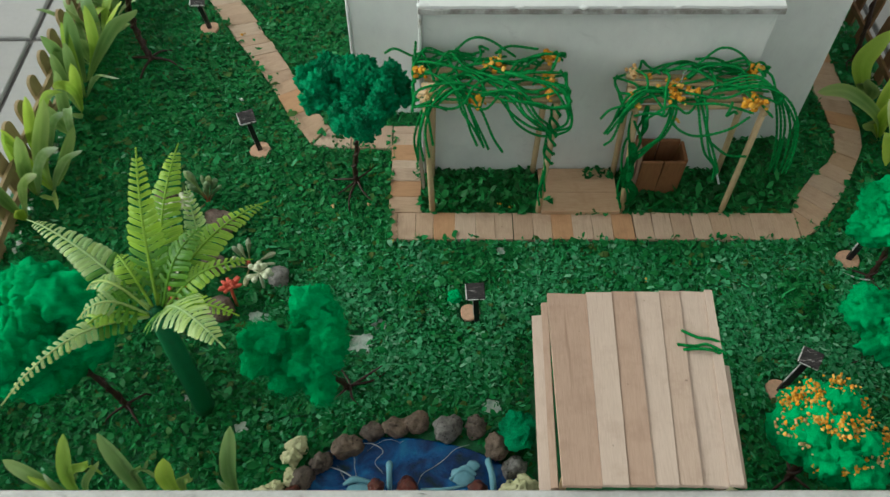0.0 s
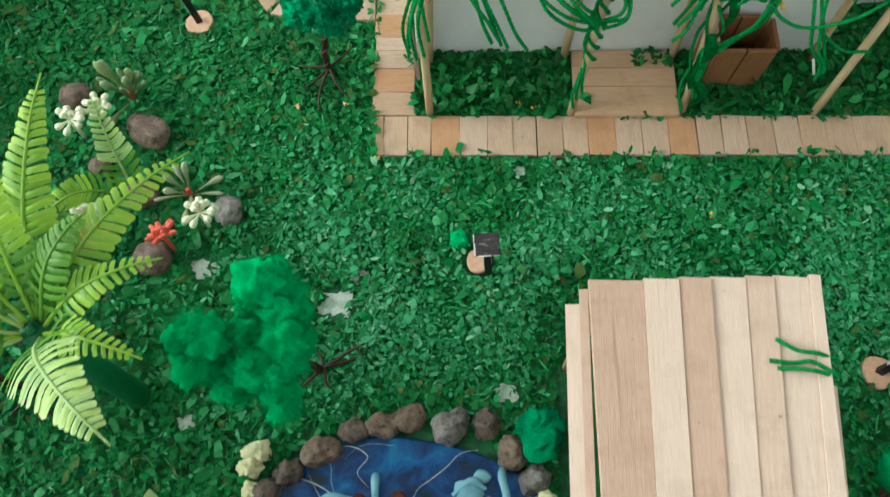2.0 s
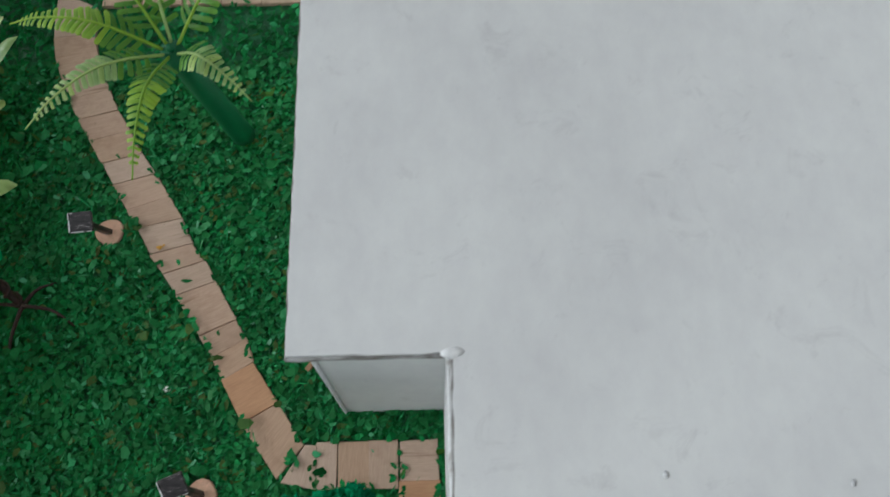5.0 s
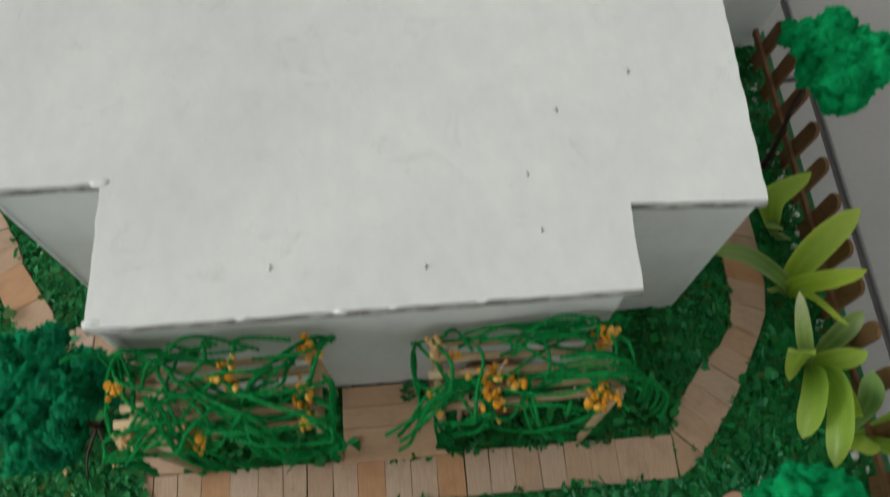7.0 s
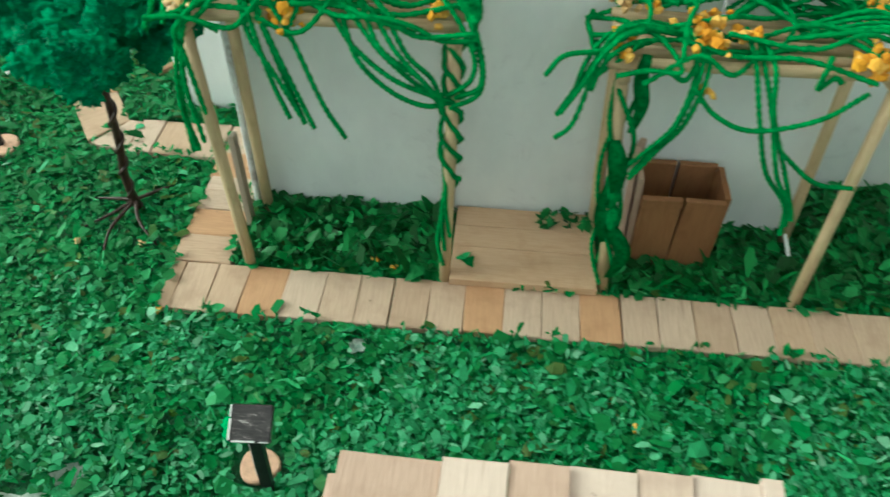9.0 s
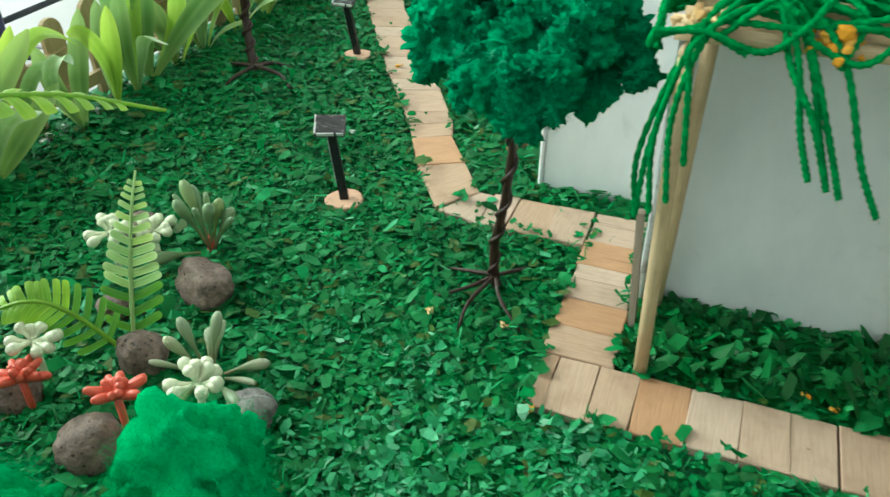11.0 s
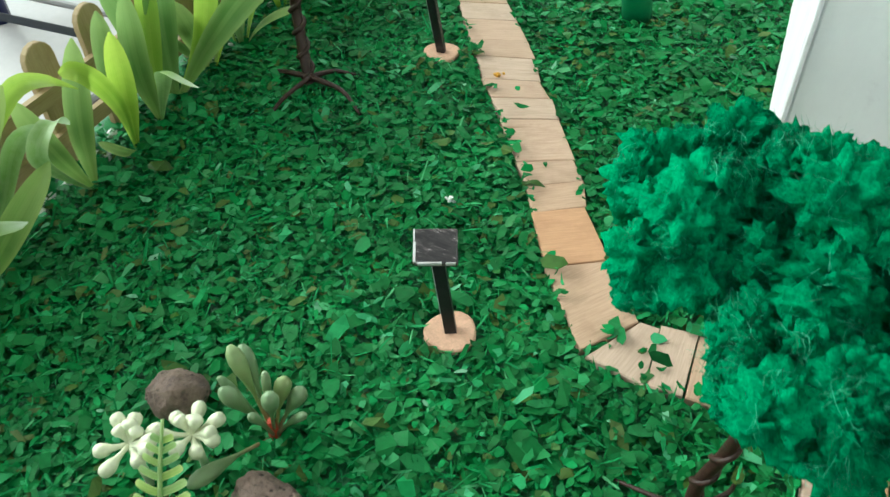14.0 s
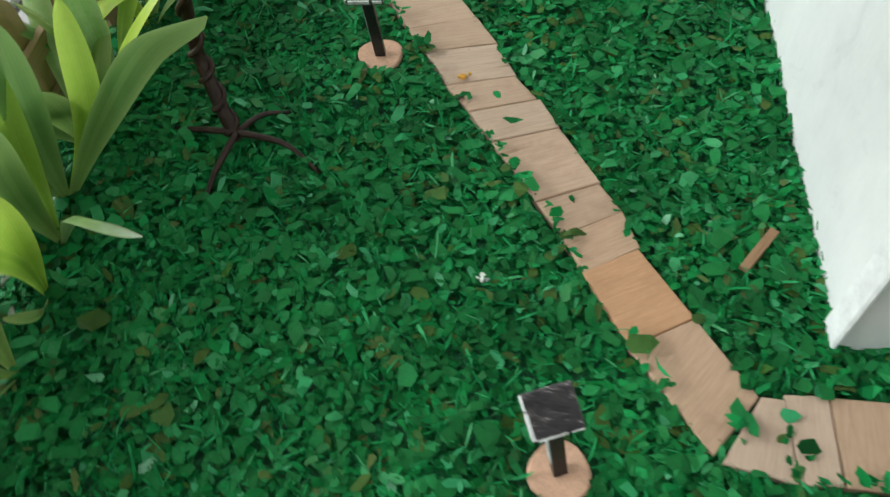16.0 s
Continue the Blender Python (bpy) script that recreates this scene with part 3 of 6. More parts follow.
def path_tile(parent, c, across, material):
    """One plank of the path over four (or three) corners; across: the grain's direction."""
    cx, cy = sum(p[0] for p in c) / len(c), sum(p[1] for p in c) / len(c)
    ang = math.atan2(across[1], across[0]) - math.pi / 2
    ca, sa = math.cos(-ang), math.sin(-ang)
    pts = []
    for x, y in c:
        x, y = cx + (x - cx) * 0.994, cy + (y - cy) * 0.994
        x, y = x + R.uniform(-0.0003, 0.0003) - cx, y + R.uniform(-0.0003, 0.0003) - cy
        pts.append((x * ca - y * sa, x * sa + y * ca))
    area = sum(a[0] * b[1] - b[0] * a[1] for a, b in zip(pts, pts[1:] + pts[:1]))
    if area < 0:
        pts = pts[::-1]
    m = pose(cx, cy, 0.0002 + R.uniform(0, 0.0003), R.uniform(-0.6, 0.6), R.uniform(-0.6, 0.6), math.degrees(ang))
    return part("plank", prism(pts, 0, TOP, 0.00025), material, parent, m=m)


def between(line, s):
    """Point at the share s of a polyline's length."""
    d = [math.dist(a, b) for a, b in zip(line, line[1:])]
    s *= sum(d)
    for k, (a, b) in enumerate(zip(line, line[1:])):
        if s <= d[k] or k == len(d) - 1:
            u = s / d[k]
            return (a[0] + (b[0] - a[0]) * u, a[1] + (b[1] - a[1]) * u)
        s -= d[k]


path = thing("path", "garden path of pale craft-stick planks set in green flakes", "path", (0.05, 0.257, 0), kind="structure")
PATH_TILES = []


def lay(c, across, orange=False, tan=False):
    PATH_TILES.append(c)
    path_tile(path, c, across, M_STICK_ORANGE if orange else M_STICK_TAN if tan else M_STICK)


front_seams = [-0.0285, -0.0245, -0.015, -0.006, 0.005, 0.016, 0.0255, 0.035, 0.045, 0.055, 0.0655, 0.076, 0.086, 0.097, 0.107, 0.1165, 0.127, 0.137, 0.147, 0.158, 0.169, 0.1812]
for a, b in zip(front_seams, front_seams[1:]):
    lay([(a, 0.2485), (b, 0.2485), (b, 0.2660), (a, 0.2660)], (0, 1), a in (0.055, 0.086, -0.006))
lay([(0.1820, 0.2488), (0.1925, 0.2560), (0.1815, 0.2675)], (-0.7, 0.7))
side_seams = [0.2665, 0.277, 0.288, 0.2965, 0.303, 0.3145, 0.3295]
for a, b in zip(side_seams, side_seams[1:]):
    k = (a - 0.2665) * 0.05
    lay([(-0.0292, a), (-0.0122 - k, a), (-0.0122 - k, b), (-0.0292, b)], (1, 0), a in (0.303, 0.277))
for a, b in ((-0.0405, -0.0297), (-0.0525, -0.0405), (-0.0602, -0.0525)):
    lay([(a, 0.3122), (b, 0.3122), (b, 0.3298), (a, 0.3298)], (0.05, 1))
lay([(-0.0738, 0.3150), (-0.0606, 0.3125), (-0.0607, 0.3288), (-0.0650, 0.3288)], (0.3, 1))
diag_left = [(-0.0748, 0.3165), (-0.0890, 0.3372), (-0.0980, 0.3540), (-0.1025, 0.3630), (-0.1080, 0.3720), (-0.1190, 0.3890), (-0.1250, 0.3985), (-0.1312, 0.4070), (-0.1375, 0.4185), (-0.1430, 0.4270), (-0.1500, 0.4390), (-0.1560, 0.4490), (-0.1625, 0.4600), (-0.1690, 0.4710),
             (-0.1745, 0.4815), (-0.1795, 0.4920), (-0.1835, 0.5030), (-0.1860, 0.5140), (-0.1870, 0.5250), (-0.1870, 0.5400)]
diag_right = [(-0.0652, 0.3288), (-0.0755, 0.3450), (-0.0860, 0.3612), (-0.0892, 0.3705), (-0.0940, 0.3785), (-0.1030, 0.3950), (-0.1082, 0.4040), (-0.1140, 0.4115), (-0.1195, 0.4230), (-0.1255, 0.4330), (-0.1325, 0.4440), (-0.1390, 0.4540), (-0.1455, 0.4650), (-0.1520, 0.4755),
              (-0.1570, 0.4860), (-0.1615, 0.4960), (-0.1650, 0.5060), (-0.1672, 0.5160), (-0.1680, 0.5260), (-0.1680, 0.5305)]
for k in range(len(diag_left) - 1):
    la, lb, ra, rb = diag_left[k], diag_left[k + 1], diag_right[k], diag_right[k + 1]
    lay([la, ra, rb, lb], (ra[0] - la[0], ra[1] - la[1]), k == 1, k in (4, 6, 9, 12))
for k in range(12):
    a = -0.166 + 0.0185 * k
    lay([(a, 0.531), (a + 0.0182, 0.531), (a + 0.0182, 0.565), (a, 0.565)], (0, 1))
curve_out = [(0.1930, 0.2565), (0.205, 0.271), (0.214, 0.283), (0.229, 0.307), (0.234, 0.317), (0.236, 0.337), (0.2355, 0.355), (0.236, 0.39), (0.236, 0.43)]
curve_in = [(0.1815, 0.2685), (0.188, 0.280), (0.202, 0.296), (0.214, 0.305), (0.218, 0.317), (0.2185, 0.326), (0.219, 0.340), (0.2175, 0.355), (0.217, 0.39), (0.217, 0.43)]
n_curve = 16
for k in range(n_curve):
    a, b = k / n_curve, (k + 1) / n_curve
    la, lb, ra, rb = between(curve_in, a), between(curve_in, b), between(curve_out, a), between(curve_out, b)
    lay([la, ra, rb, lb], (ra[0] - la[0], ra[1] - la[1]), k in (7, 12), k in (1, 3, 6, 10))

# ---- the white card house ----
house = thing("house", "white card model house with a flat T-shaped roof", "house", (0.07, 0.40, 0))
T, RZ = 0.004, 0.1085


def wall(x0, x1, y0, y1, label=""):
    return part("wall", box_bm(x0, x1, y0, y1, 0.0, RZ, bevel=0.0004), M_CARD, house, label)


wall(-0.0104, 0.1472, 0.2955, 0.2955 + T)
part("wall", box_bm(-0.0121, -0.0105, 0.2925, 0.3405, 0.0, RZ, bevel=0.0004), M_CARD_SCUFF, house, "white card side wall with a scuffed raw edge")
wall(0.1430, 0.1468, 0.2998, 0.3245)
wall(-0.0488, -0.0104, 0.3408, 0.3448)
wall(0.1472, 0.1920, 0.3195, 0.3235)
wall(-0.0485, -0.0445, 0.3449, 0.5154)
wall(0.1880, 0.1920, 0.3240, 0.4520)
wall(0.1925, 0.2600, 0.4520, 0.4560)
wall(0.2560, 0.2600, 0.4565, 0.5150)
wall(-0.0485, 0.2600, 0.5155, 0.5195)
OUT = [(-0.0112, 0.2905), (0.1470, 0.2905), (0.1480, 0.3180), (0.1900, 0.3160), (0.1945, 0.4490), (0.2630, 0.4490), (0.2630, 0.5220), (-0.0530, 0.5220), (-0.0530, 0.3365), (-0.0105, 0.3365)]


def roof_slab(pts, z0, z1):
    bm = bmesh.new()
    dense = []
    for a, b in zip(pts, pts[1:] + pts[:1]):
        n = max(1, int(math.dist(a, b) / 0.004))
        for i in range(n):
            k = R.uniform(-0.00025, 0.00025) if i else 0
            u = i / n
            dense.append((a[0] + (b[0] - a[0]) * u + k, a[1] + (b[1] - a[1]) * u + k))
    low = [bm.verts.new((x, y, z0)) for x, y in dense]
    top = [bm.verts.new((x, y, z1)) for x, y in dense]
    for i in range(len(dense)):
        j = (i + 1) % len(dense)
        bm.faces.new((low[i], low[j], top[j], top[i]))
    bm.faces.new(top)
    bm.faces.new(low[::-1])
    return bm


roof = part("roof", roof_slab(OUT, 0.1112, 0.1126), M_ROOF, house, "flat white card roof, faintly stained")
part("roof_edge", roof_slab([(x + (-0.0005 if x < 0 else 0.0004), y + (-0.0006 if y < 0.35 else 0.0004)) for x, y in OUT], RZ + 0.0002, 0.1110), M_ROOF_EDGE, roof, "raw stained cut edge of the card roof")
# raw card strip at the front left corner
slat("corner_stick", (-0.0112, 0.2845, 0.0015), (-0.0138, 0.2900, 0.0300), 0.0036, 0.0016, M_OLD_STICK, house, "grey-brown stick leaning on the wall corner", normal=(-1, 0, 0))
part("corner_strip", box_bm(-0.0502, -0.0489, 0.3400, 0.3470, 0.0, 0.1075, bevel=0.0005), M_CARD_WHITE, house, "bright raw edge strip of the card wall")
for gx, gy, gr in ((-0.0105, 0.3365, 0.0022), (0.032, 0.2905, 0.0012), (0.06, 0.2905, 0.0015), (0.075, 0.2905, 0.0010), (-0.0095, 0.292, 0.0020), (0.1, 0.2906, 0.0011)):
    part("glue_blob", rough_ball(bmesh.new(), (gx, gy, 0.1120), (gr * 1.6, gr * 0.7, gr * 0.6), 0.35, 2.2, gx * 90, 2), M_CARD_WHITE, roof, "dried glue blob")
for gx, gy in ((0.120, 0.311), (0.085, 0.302), (0.13, 0.352), (0.103, 0.445), (0.155, 0.365), (0.118, 0.33), (0.04, 0.305)):
    part("speck", rough_ball(bmesh.new(), (gx, gy, 0.1128), (R.uniform(0.0004, 0.0007), R.uniform(0.0008, 0.0014), 0.0003), 0.4, 2.0, gy * 70, 1), M_CARD_EDGE, roof, "small grey speck on the roof")

# doorstep of three planks
step = thing("doorstep", "low wooden doorstep of three pale planks", "step", (0.07, 0.28, 0))
for a, b in ((0.2645, 0.2776), (0.2777, 0.2862), (0.2863, 0.2945)):
    slat("plank", (0.0905, (a + b) / 2, 0.0040), (0.0500, (a + b) / 2, 0.0040), b - a - 0.0001, 0.0024, M_STEP, step)
part("riser", box_bm(0.052, 0.089, 0.2675, 0.294, 0.0, 0.0027), M_STICK, step)


# ---- pergolas of bamboo sticks ----
def pergola(feet, heads, top, rafters, label):
    fx, fy = feet[0][0], feet[0][1]
    ob = thing("pergola", label, "pergola", (fx, fy, 0), "pergolas on the house front")
    for f, h in zip(feet, heads):
        stick("post", f, h, 0.00155, M_SKEWER, ob)
    (ax, ay), (bx, by), (cx, cy), (dx, dy) = [(h[0], h[1]) for h in heads]
    z = top
    stick("beam", (ax, ay - 0.0022, z + 0.0015), (cx, cy + 0.002, z + 0.0015), 0.0015, M_SKEWER, ob)
    stick("beam", (bx, by - 0.0022, z + 0.0015), (dx, dy + 0.002, z + 0.0015), 0.0015, M_SKEWER, ob)
    for k in range(rafters):
        u = k / (rafters - 1)
        stick("rafter", (ax + (cx - ax) * u - R.uniform(0.002, 0.005), ay + (cy - ay) * u, z + 0.0043), (bx + (dx - bx) * u + R.uniform(0.001, 0.004), by + (dy - by) * u + R.uniform(-0.0008, 0.0008), z + 0.0043), 0.0014, M_SKEWER, ob)
    return ob


pergola([(-0.0065, 0.2672, 0), (0.0485, 0.2672, 0), (-0.0070, 0.2900, 0), (0.0470, 0.2930, 0)],
        [(-0.0085, 0.2650, 0.0772), (0.0500, 0.2655, 0.0775), (-0.0055, 0.2845, 0.0772), (0.0480, 0.2880, 0.0775)], 0.0772, 5,
        "bamboo stick pergola hung with green yarn vines beside the doorstep")
pergola([(0.0925, 0.2680, 0), (0.1440, 0.2672, 0), (0.0905, 0.2925, 0), (0.1460, 0.2915, 0)],
        [(0.0868, 0.2690, 0.0690), (0.1455, 0.2700, 0.0695), (0.0878, 0.2905, 0.0690), (0.1432, 0.2885, 0.0695)], 0.0692, 5,
        "bamboo stick pergola with orange flowers over a wooden planter")

# planter box of brown planks
pot = thing("planter_box", "open brown wooden planter box of short planks", "planter", (0.111, 0.287, 0))
for x0, x1 in ((0.1000, 0.1104), (0.1106, 0.1210)):
    xa, xb = (x0 + x1) / 2, (x0 + x1) / 2
    slat("front_board", (xa, 0.2800, 0.001), (xb + (xa - 0.110) * 0.06, 0.2778, 0.0282), x1 - x0, 0.0016, M_POT, pot, normal=(0, -1, 0))
    slat("back_board", (xa, 0.2925, 0.001), (xb + (xa - 0.110) * 0.06, 0.2930, 0.0285), x1 - x0, 0.0016, M_POT, pot, normal=(0, -1, 0))
for y0, y1 in ((0.2795, 0.2860), (0.2862, 0.2925)):
    slat("side_board", (0.0992, (y0 + y1) / 2, 0.001), (0.0984, (y0 + y1) / 2 - 0.001, 0.0335), y1 - y0, 0.0016, M_PLANK_TAN if y0 < 0.28 else M_POT, pot, normal=(1, 0, 0))
    slat("side_board", (0.1213, (y0 + y1) / 2, 0.001), (0.1219, (y0 + y1) / 2 - 0.001, 0.0290), y1 - y0, 0.0016, M_POT, pot, normal=(1, 0, 0))
part("soil", box_bm(0.1002, 0.1203, 0.2812, 0.2915, 0.001, 0.013), M_SOIL, pot, "dark bottom of the planter")
slat("loose_stick", (0.0965, 0.2775, 0.0005), (0.0975, 0.2850, 0.0405), 0.0058, 0.0016, M_PLANK_TAN, pot, "pale stick leaning on the planter", normal=(1, -0.4, 0))

# ---- raised plank shelter beside the pond ----
shelter = thing("plank_shelter", "small shelter with a flat roof of pale craft planks", "shelter", (0.072, 0.138, 0))
far = [0.0405, 0.0560, 0.0660, 0.0750, 0.0850, 0.0930, 0.1030, 0.1060]
near = [0.0400, 0.0535, 0.0625, 0.0715, 0.0795, 0.0875, 0.0965, 0.1015]
mats = [M_PLANK_TAN, M_PLANK, M_PLANK_TAN, M_PLANK, M_PLANK_MID, M_PLANK, M_PLANK]
for k in range(7):
    w0, w1 = far[k + 1] - far[k] - 0.00012, near[k + 1] - near[k] - 0.00012
    yf = 0.1768 + 0.00025 * k + R.uniform(-0.00015, 0.00015)
    c0, c1 = ((near[k] + near[k + 1]) / 2, 0.0988), ((far[k] + far[k + 1]) / 2, yf)
    L = math.dist(c0, c1)
    ang = math.degrees(math.atan2(c1[1] - c0[1], c1[0] - c0[0])) - 90
    bm = prism([(-w1 / 2, -L / 2), (w1 / 2, -L / 2), (w0 / 2, L / 2), (-w0 / 2, L / 2)], -0.0011, 0.0011, 0.0002)
    part("roof_plank", bm, mats[k], shelter, m=pose((c0[0] + c1[0]) / 2, (c0[1] + c1[1]) / 2, 0.0600 + R.uniform(-0.0006, 0.0006), R.uniform(-0.25, 0.25), R.uniform(-3.0, 3.0), ang))
slat("side_plank", (0.0360, 0.100, 0.0500), (0.0380, 0.1728, 0.0505), 0.0058, 0.0018, M_PLANK, shelter, normal=(-0.25, 0, 1))
slat("side_plank", (0.0380, 0.100, 0.0545), (0.0399, 0.1758, 0.0552), 0.0026, 0.0018, M_PLANK_TAN, shelter, normal=(-0.25, 0, 1))
slat("side_plank", (0.1026, 0.1005, 0.0545), (0.1062, 0.1480, 0.0545), 0.0040, 0.0018, M_PLANK, shelter, normal=(0.3, 0, 1))
slat("side_plank", (0.1030, 0.1300, 0.0520), (0.1068, 0.1670, 0.0520), 0.0040, 0.0018, M_PLANK, shelter, normal=(0.3, 0, 1))
slat("cross_bar", (0.0412, 0.108, 0.0566), (0.1005, 0.108, 0.0562), 0.0060, 0.0020, M_PLANK_TAN, shelter)
slat("cross_bar", (0.0418, 0.160, 0.0566), (0.1030, 0.160, 0.0562), 0.0060, 0.0020, M_PLANK_TAN, shelter)
for px, py in ((0.0415, 0.103), (0.0415, 0.166), (0.1008, 0.106), (0.1018, 0.165)):
    stick("post", (px, py, 0), (px, py, 0.0552), 0.0015, M_SKEWER, shelter)
# ---- garden lamps ----
FEET = []


def garden_lamp(base, head, yaw, tilt=20, foot=None, radius=0.0058):
    ob = thing("garden_lamp", "black garden lamp with a tilted solar panel on a wood-slice foot", "lamp", (*base, 0), "black garden lamps on the lawn")
    b, h = Vector((*base, 0.0018)), Vector(head)
    ring = []
    for k in range(20):
        w = 2 * math.pi * k / 20
        r = radius * (1 + 0.05 * math.sin(3 * w + base[0] * 90))
        ring.append((r * math.cos(w), r * math.sin(w)))
    part("foot", prism(ring, 0, 0.0013, 0.0003), M_DISC, ob, "round pale wood-slice foot", m=pose(*(foot or base), 0.0009))
    slat("post", b, h, 0.0026, 0.0020, M_BLACK, ob, normal=(math.sin(radians(yaw)), -math.cos(radians(yaw)), 0.1))
    side = Vector((-math.cos(radians(yaw)), -math.sin(radians(yaw)), 0)) * 0.00135
    slat("bare_edge", b.lerp(h, 0.25) + side, b.lerp(h, 0.9) + side, 0.0003, 0.0017, M_CARD_EDGE, ob, "chipped pale edge of the post", normal=(math.sin(radians(yaw)), -math.cos(radians(yaw)), 0.1))
    m = Matrix.Translation(h) @ pose(0, 0, 0, 0, 0, yaw) @ pose(0, 0, 0, tilt, 0, 0)
    panel = part("solar_panel", box_bm(-0.0044, 0.0044, -0.0039, 0.0039, -0.0003, 0.0014, bevel=0.0003, m=m), M_PANEL, ob, "tilted black solar panel with scratched edges")
    for x0, x1, y0, y1 in ((-0.0045, -0.0040, -0.0036, 0.0008), (-0.0045, -0.0042, 0.0012, 0.0037), (-0.0036, 0.0012, -0.0040, -0.00365), (0.0020, 0.0040, -0.0040, -0.0038)):
        part("panel_edge", box_bm(x0, x1, y0, y1, 0.0006, 0.00162, m=m), M_CARD_SCUFF, panel, "chipped pale edge of the panel")
    FEET.append(foot or base)
    return ob


garden_lamp((-0.1025, 0.3115), (-0.1060, 0.3130, 0.0245), 22)
garden_lamp((-0.1490, 0.4175), (-0.1500, 0.4120, 0.0260), 5)
garden_lamp((0.0152, 0.1998), (0.0137, 0.2034, 0.0222), 4, 24, (0.0118, 0.2052), 0.0046)
garden_lamp((0.2015, 0.2365), (0.2070, 0.2400, 0.0240), -20)
garden_lamp((0.1490, 0.1640), (0.1560, 0.1680, 0.0240), -30)


# ---- trees ----
def wool_crown(parent, blobs, m_body, m_fibre, strands, seed, amount=0.34, length=0.004, thick=0.00003, tufts=5):
    """Lumps of wool, each broken into smaller tufts, under a haze of fine fibres."""
    rr = random.Random(seed)
    spots, lumps = [], []
    for k, (c, r) in enumerate(blobs):
        c = Vector(c)
        lumps.append((c, (r * rr.uniform(0.8, 1.0), r * rr.uniform(0.8, 1.0), r * rr.uniform(0.75, 0.95)), amount, 2.4, seed + k, 4))
        spots.append((c, r))
        for q in range(tufts):
            d = Vector((rr.gauss(0, 1), rr.gauss(0, 1), rr.gauss(0, 1))).normalized()
            s = r * rr.uniform(0.28, 0.5)
            e = c + d * r * rr.uniform(0.75, 1.05)
            lumps.append((e, (s * rr.uniform(0.7, 1.3), s * rr.uniform(0.7, 1.3), s * rr.uniform(0.7, 1.3)), amount * 1.5, 2.6, seed * 2 + k * 9 + q, 3))
            spots.append((e, s * 1.1))
    verts, faces = [], []
    for lump in lumps:
        bm = rough_ball(bmesh.new(), *lump)
        i0 = len(verts)
        bm.verts.index_update()
        verts += [tuple(v.co) for v in bm.verts]
        faces += [tuple(i0 + v.index for v in f.verts) for f in bm.faces]
        bm.free()
    me = bpy.data.meshes.new("crown")
    me.from_pydata(verts, [], faces)
    me.materials.append(m_body)
    me.polygons.foreach_set("use_smooth", [True] * len(me.polygons))
    part("crown", me, m_body, parent, "fluffy dyed green wool crown")
    verts, faces = [], []
    for k in range(strands):
        c, r = spots[rr.randrange(len(spots))]
        d = Vector((rr.gauss(0, 1), rr.gauss(0, 1), rr.gauss(0, 1))).normalized()
        p = c + d * r * rr.uniform(0.85, 1.08)
        drift = noise.noise_vector(p * 95 + Vector((seed, 0, 0))) * 2.2 + Vector((rr.gauss(0, 0.35), rr.gauss(0, 0.35), rr.gauss(0, 0.35)))
        t = ((drift - d * drift.dot(d)).normalized() + d * rr.uniform(-0.1, 0.55)).normalized()
        side = d.cross(t).normalized()
        ln = length * rr.uniform(0.4, 1.2)
        curl = rr.uniform(-0.5, 0.8)
        bend, ph = rr.uniform(-0.5, 0.5), rr.uniform(0, 6)
        i0 = len(verts)
        for s in range(5):
            u = s / 4
            q = p + t * ln * (u - 0.3) + d * (curl * ln * u * (1 - u)) + side * ln * bend * math.sin(u * 3 + ph)
            ww = side * thick * (1 - 0.7 * abs(2 * u - 1))
            verts += [q - ww, q + ww]
        faces += [(i0 + 2 * s, i0 + 2 * s + 1, i0 + 2 * s + 3, i0 + 2 * s + 2) for s in range(4)]
    me = bpy.data.meshes.new("fluff")
    me.from_pydata([tuple(v) for v in verts], [], faces)
    me.materials.append(m_fibre)
    ob = part("fluff", me, m_fibre, parent, "haze of loose green wool")
    return tagged(ob, kind="stuff")


def wire_trunk(parent, line, r=0.0016, roots=(), branches=()):
    smooth_line = spline(line, 10)
    trunk = part("trunk", add_tube(bmesh.new(), smooth_line, lambda t: r * (1.15 - 0.35 * t), 8), M_BRONZE, parent, "twisted brown wire trunk", True)
    n = len(smooth_line)
    coil = []
    for i in range(n * 4):
        u = i / (n * 4 - 1) * (n - 1)
        p = smooth_line[int(u)].lerp(smooth_line[min(int(u) + 1, n - 1)], u - int(u))
        w = i * 0.21
        coil.append(p + Vector((math.cos(w), math.sin(w), 0)) * r * 1.1)
    part("wire_coil", add_tube(bmesh.new(), coil, r * 0.5, 5), M_BRONZE, trunk, "brown wire wound round the trunk", True)
    for e in roots:
        a = Vector(line[0]) + Vector((0, 0, 0.004))
        e = Vector((*e, 0.0016))
        mid = a.lerp(e, 0.5) + Vector((0.002 * math.sin(e.x * 900), 0.002 * math.cos(e.y * 700), 0.0008))
        part("root", add_tube(bmesh.new(), spline([a, mid, e], 6), lambda t: r * (0.58 - 0.3 * t), 6), M_BRONZE, parent, smooth=True)
    for b in branches:
        part("branch", add_tube(bmesh.new(), spline(b, 6), lambda t: r * (0.7 - 0.4 * t), 6), M_BRONZE, parent, smooth=True)


def blobs_in(centre, radii, count, size, seed):
    rr = random.Random(seed)
    out = []
    for k in range(count):
        d = Vector((rr.gauss(0, 1), rr.gauss(0, 1), rr.gauss(0, 1))).normalized() * rr.uniform(0.35, 1.0)
        out.append((Vector((centre[0] + d.x * radii[0], centre[1] + d.y * radii[1], centre[2] + d.z * radii[2])), size * rr.uniform(0.7, 1.25)))
    return out


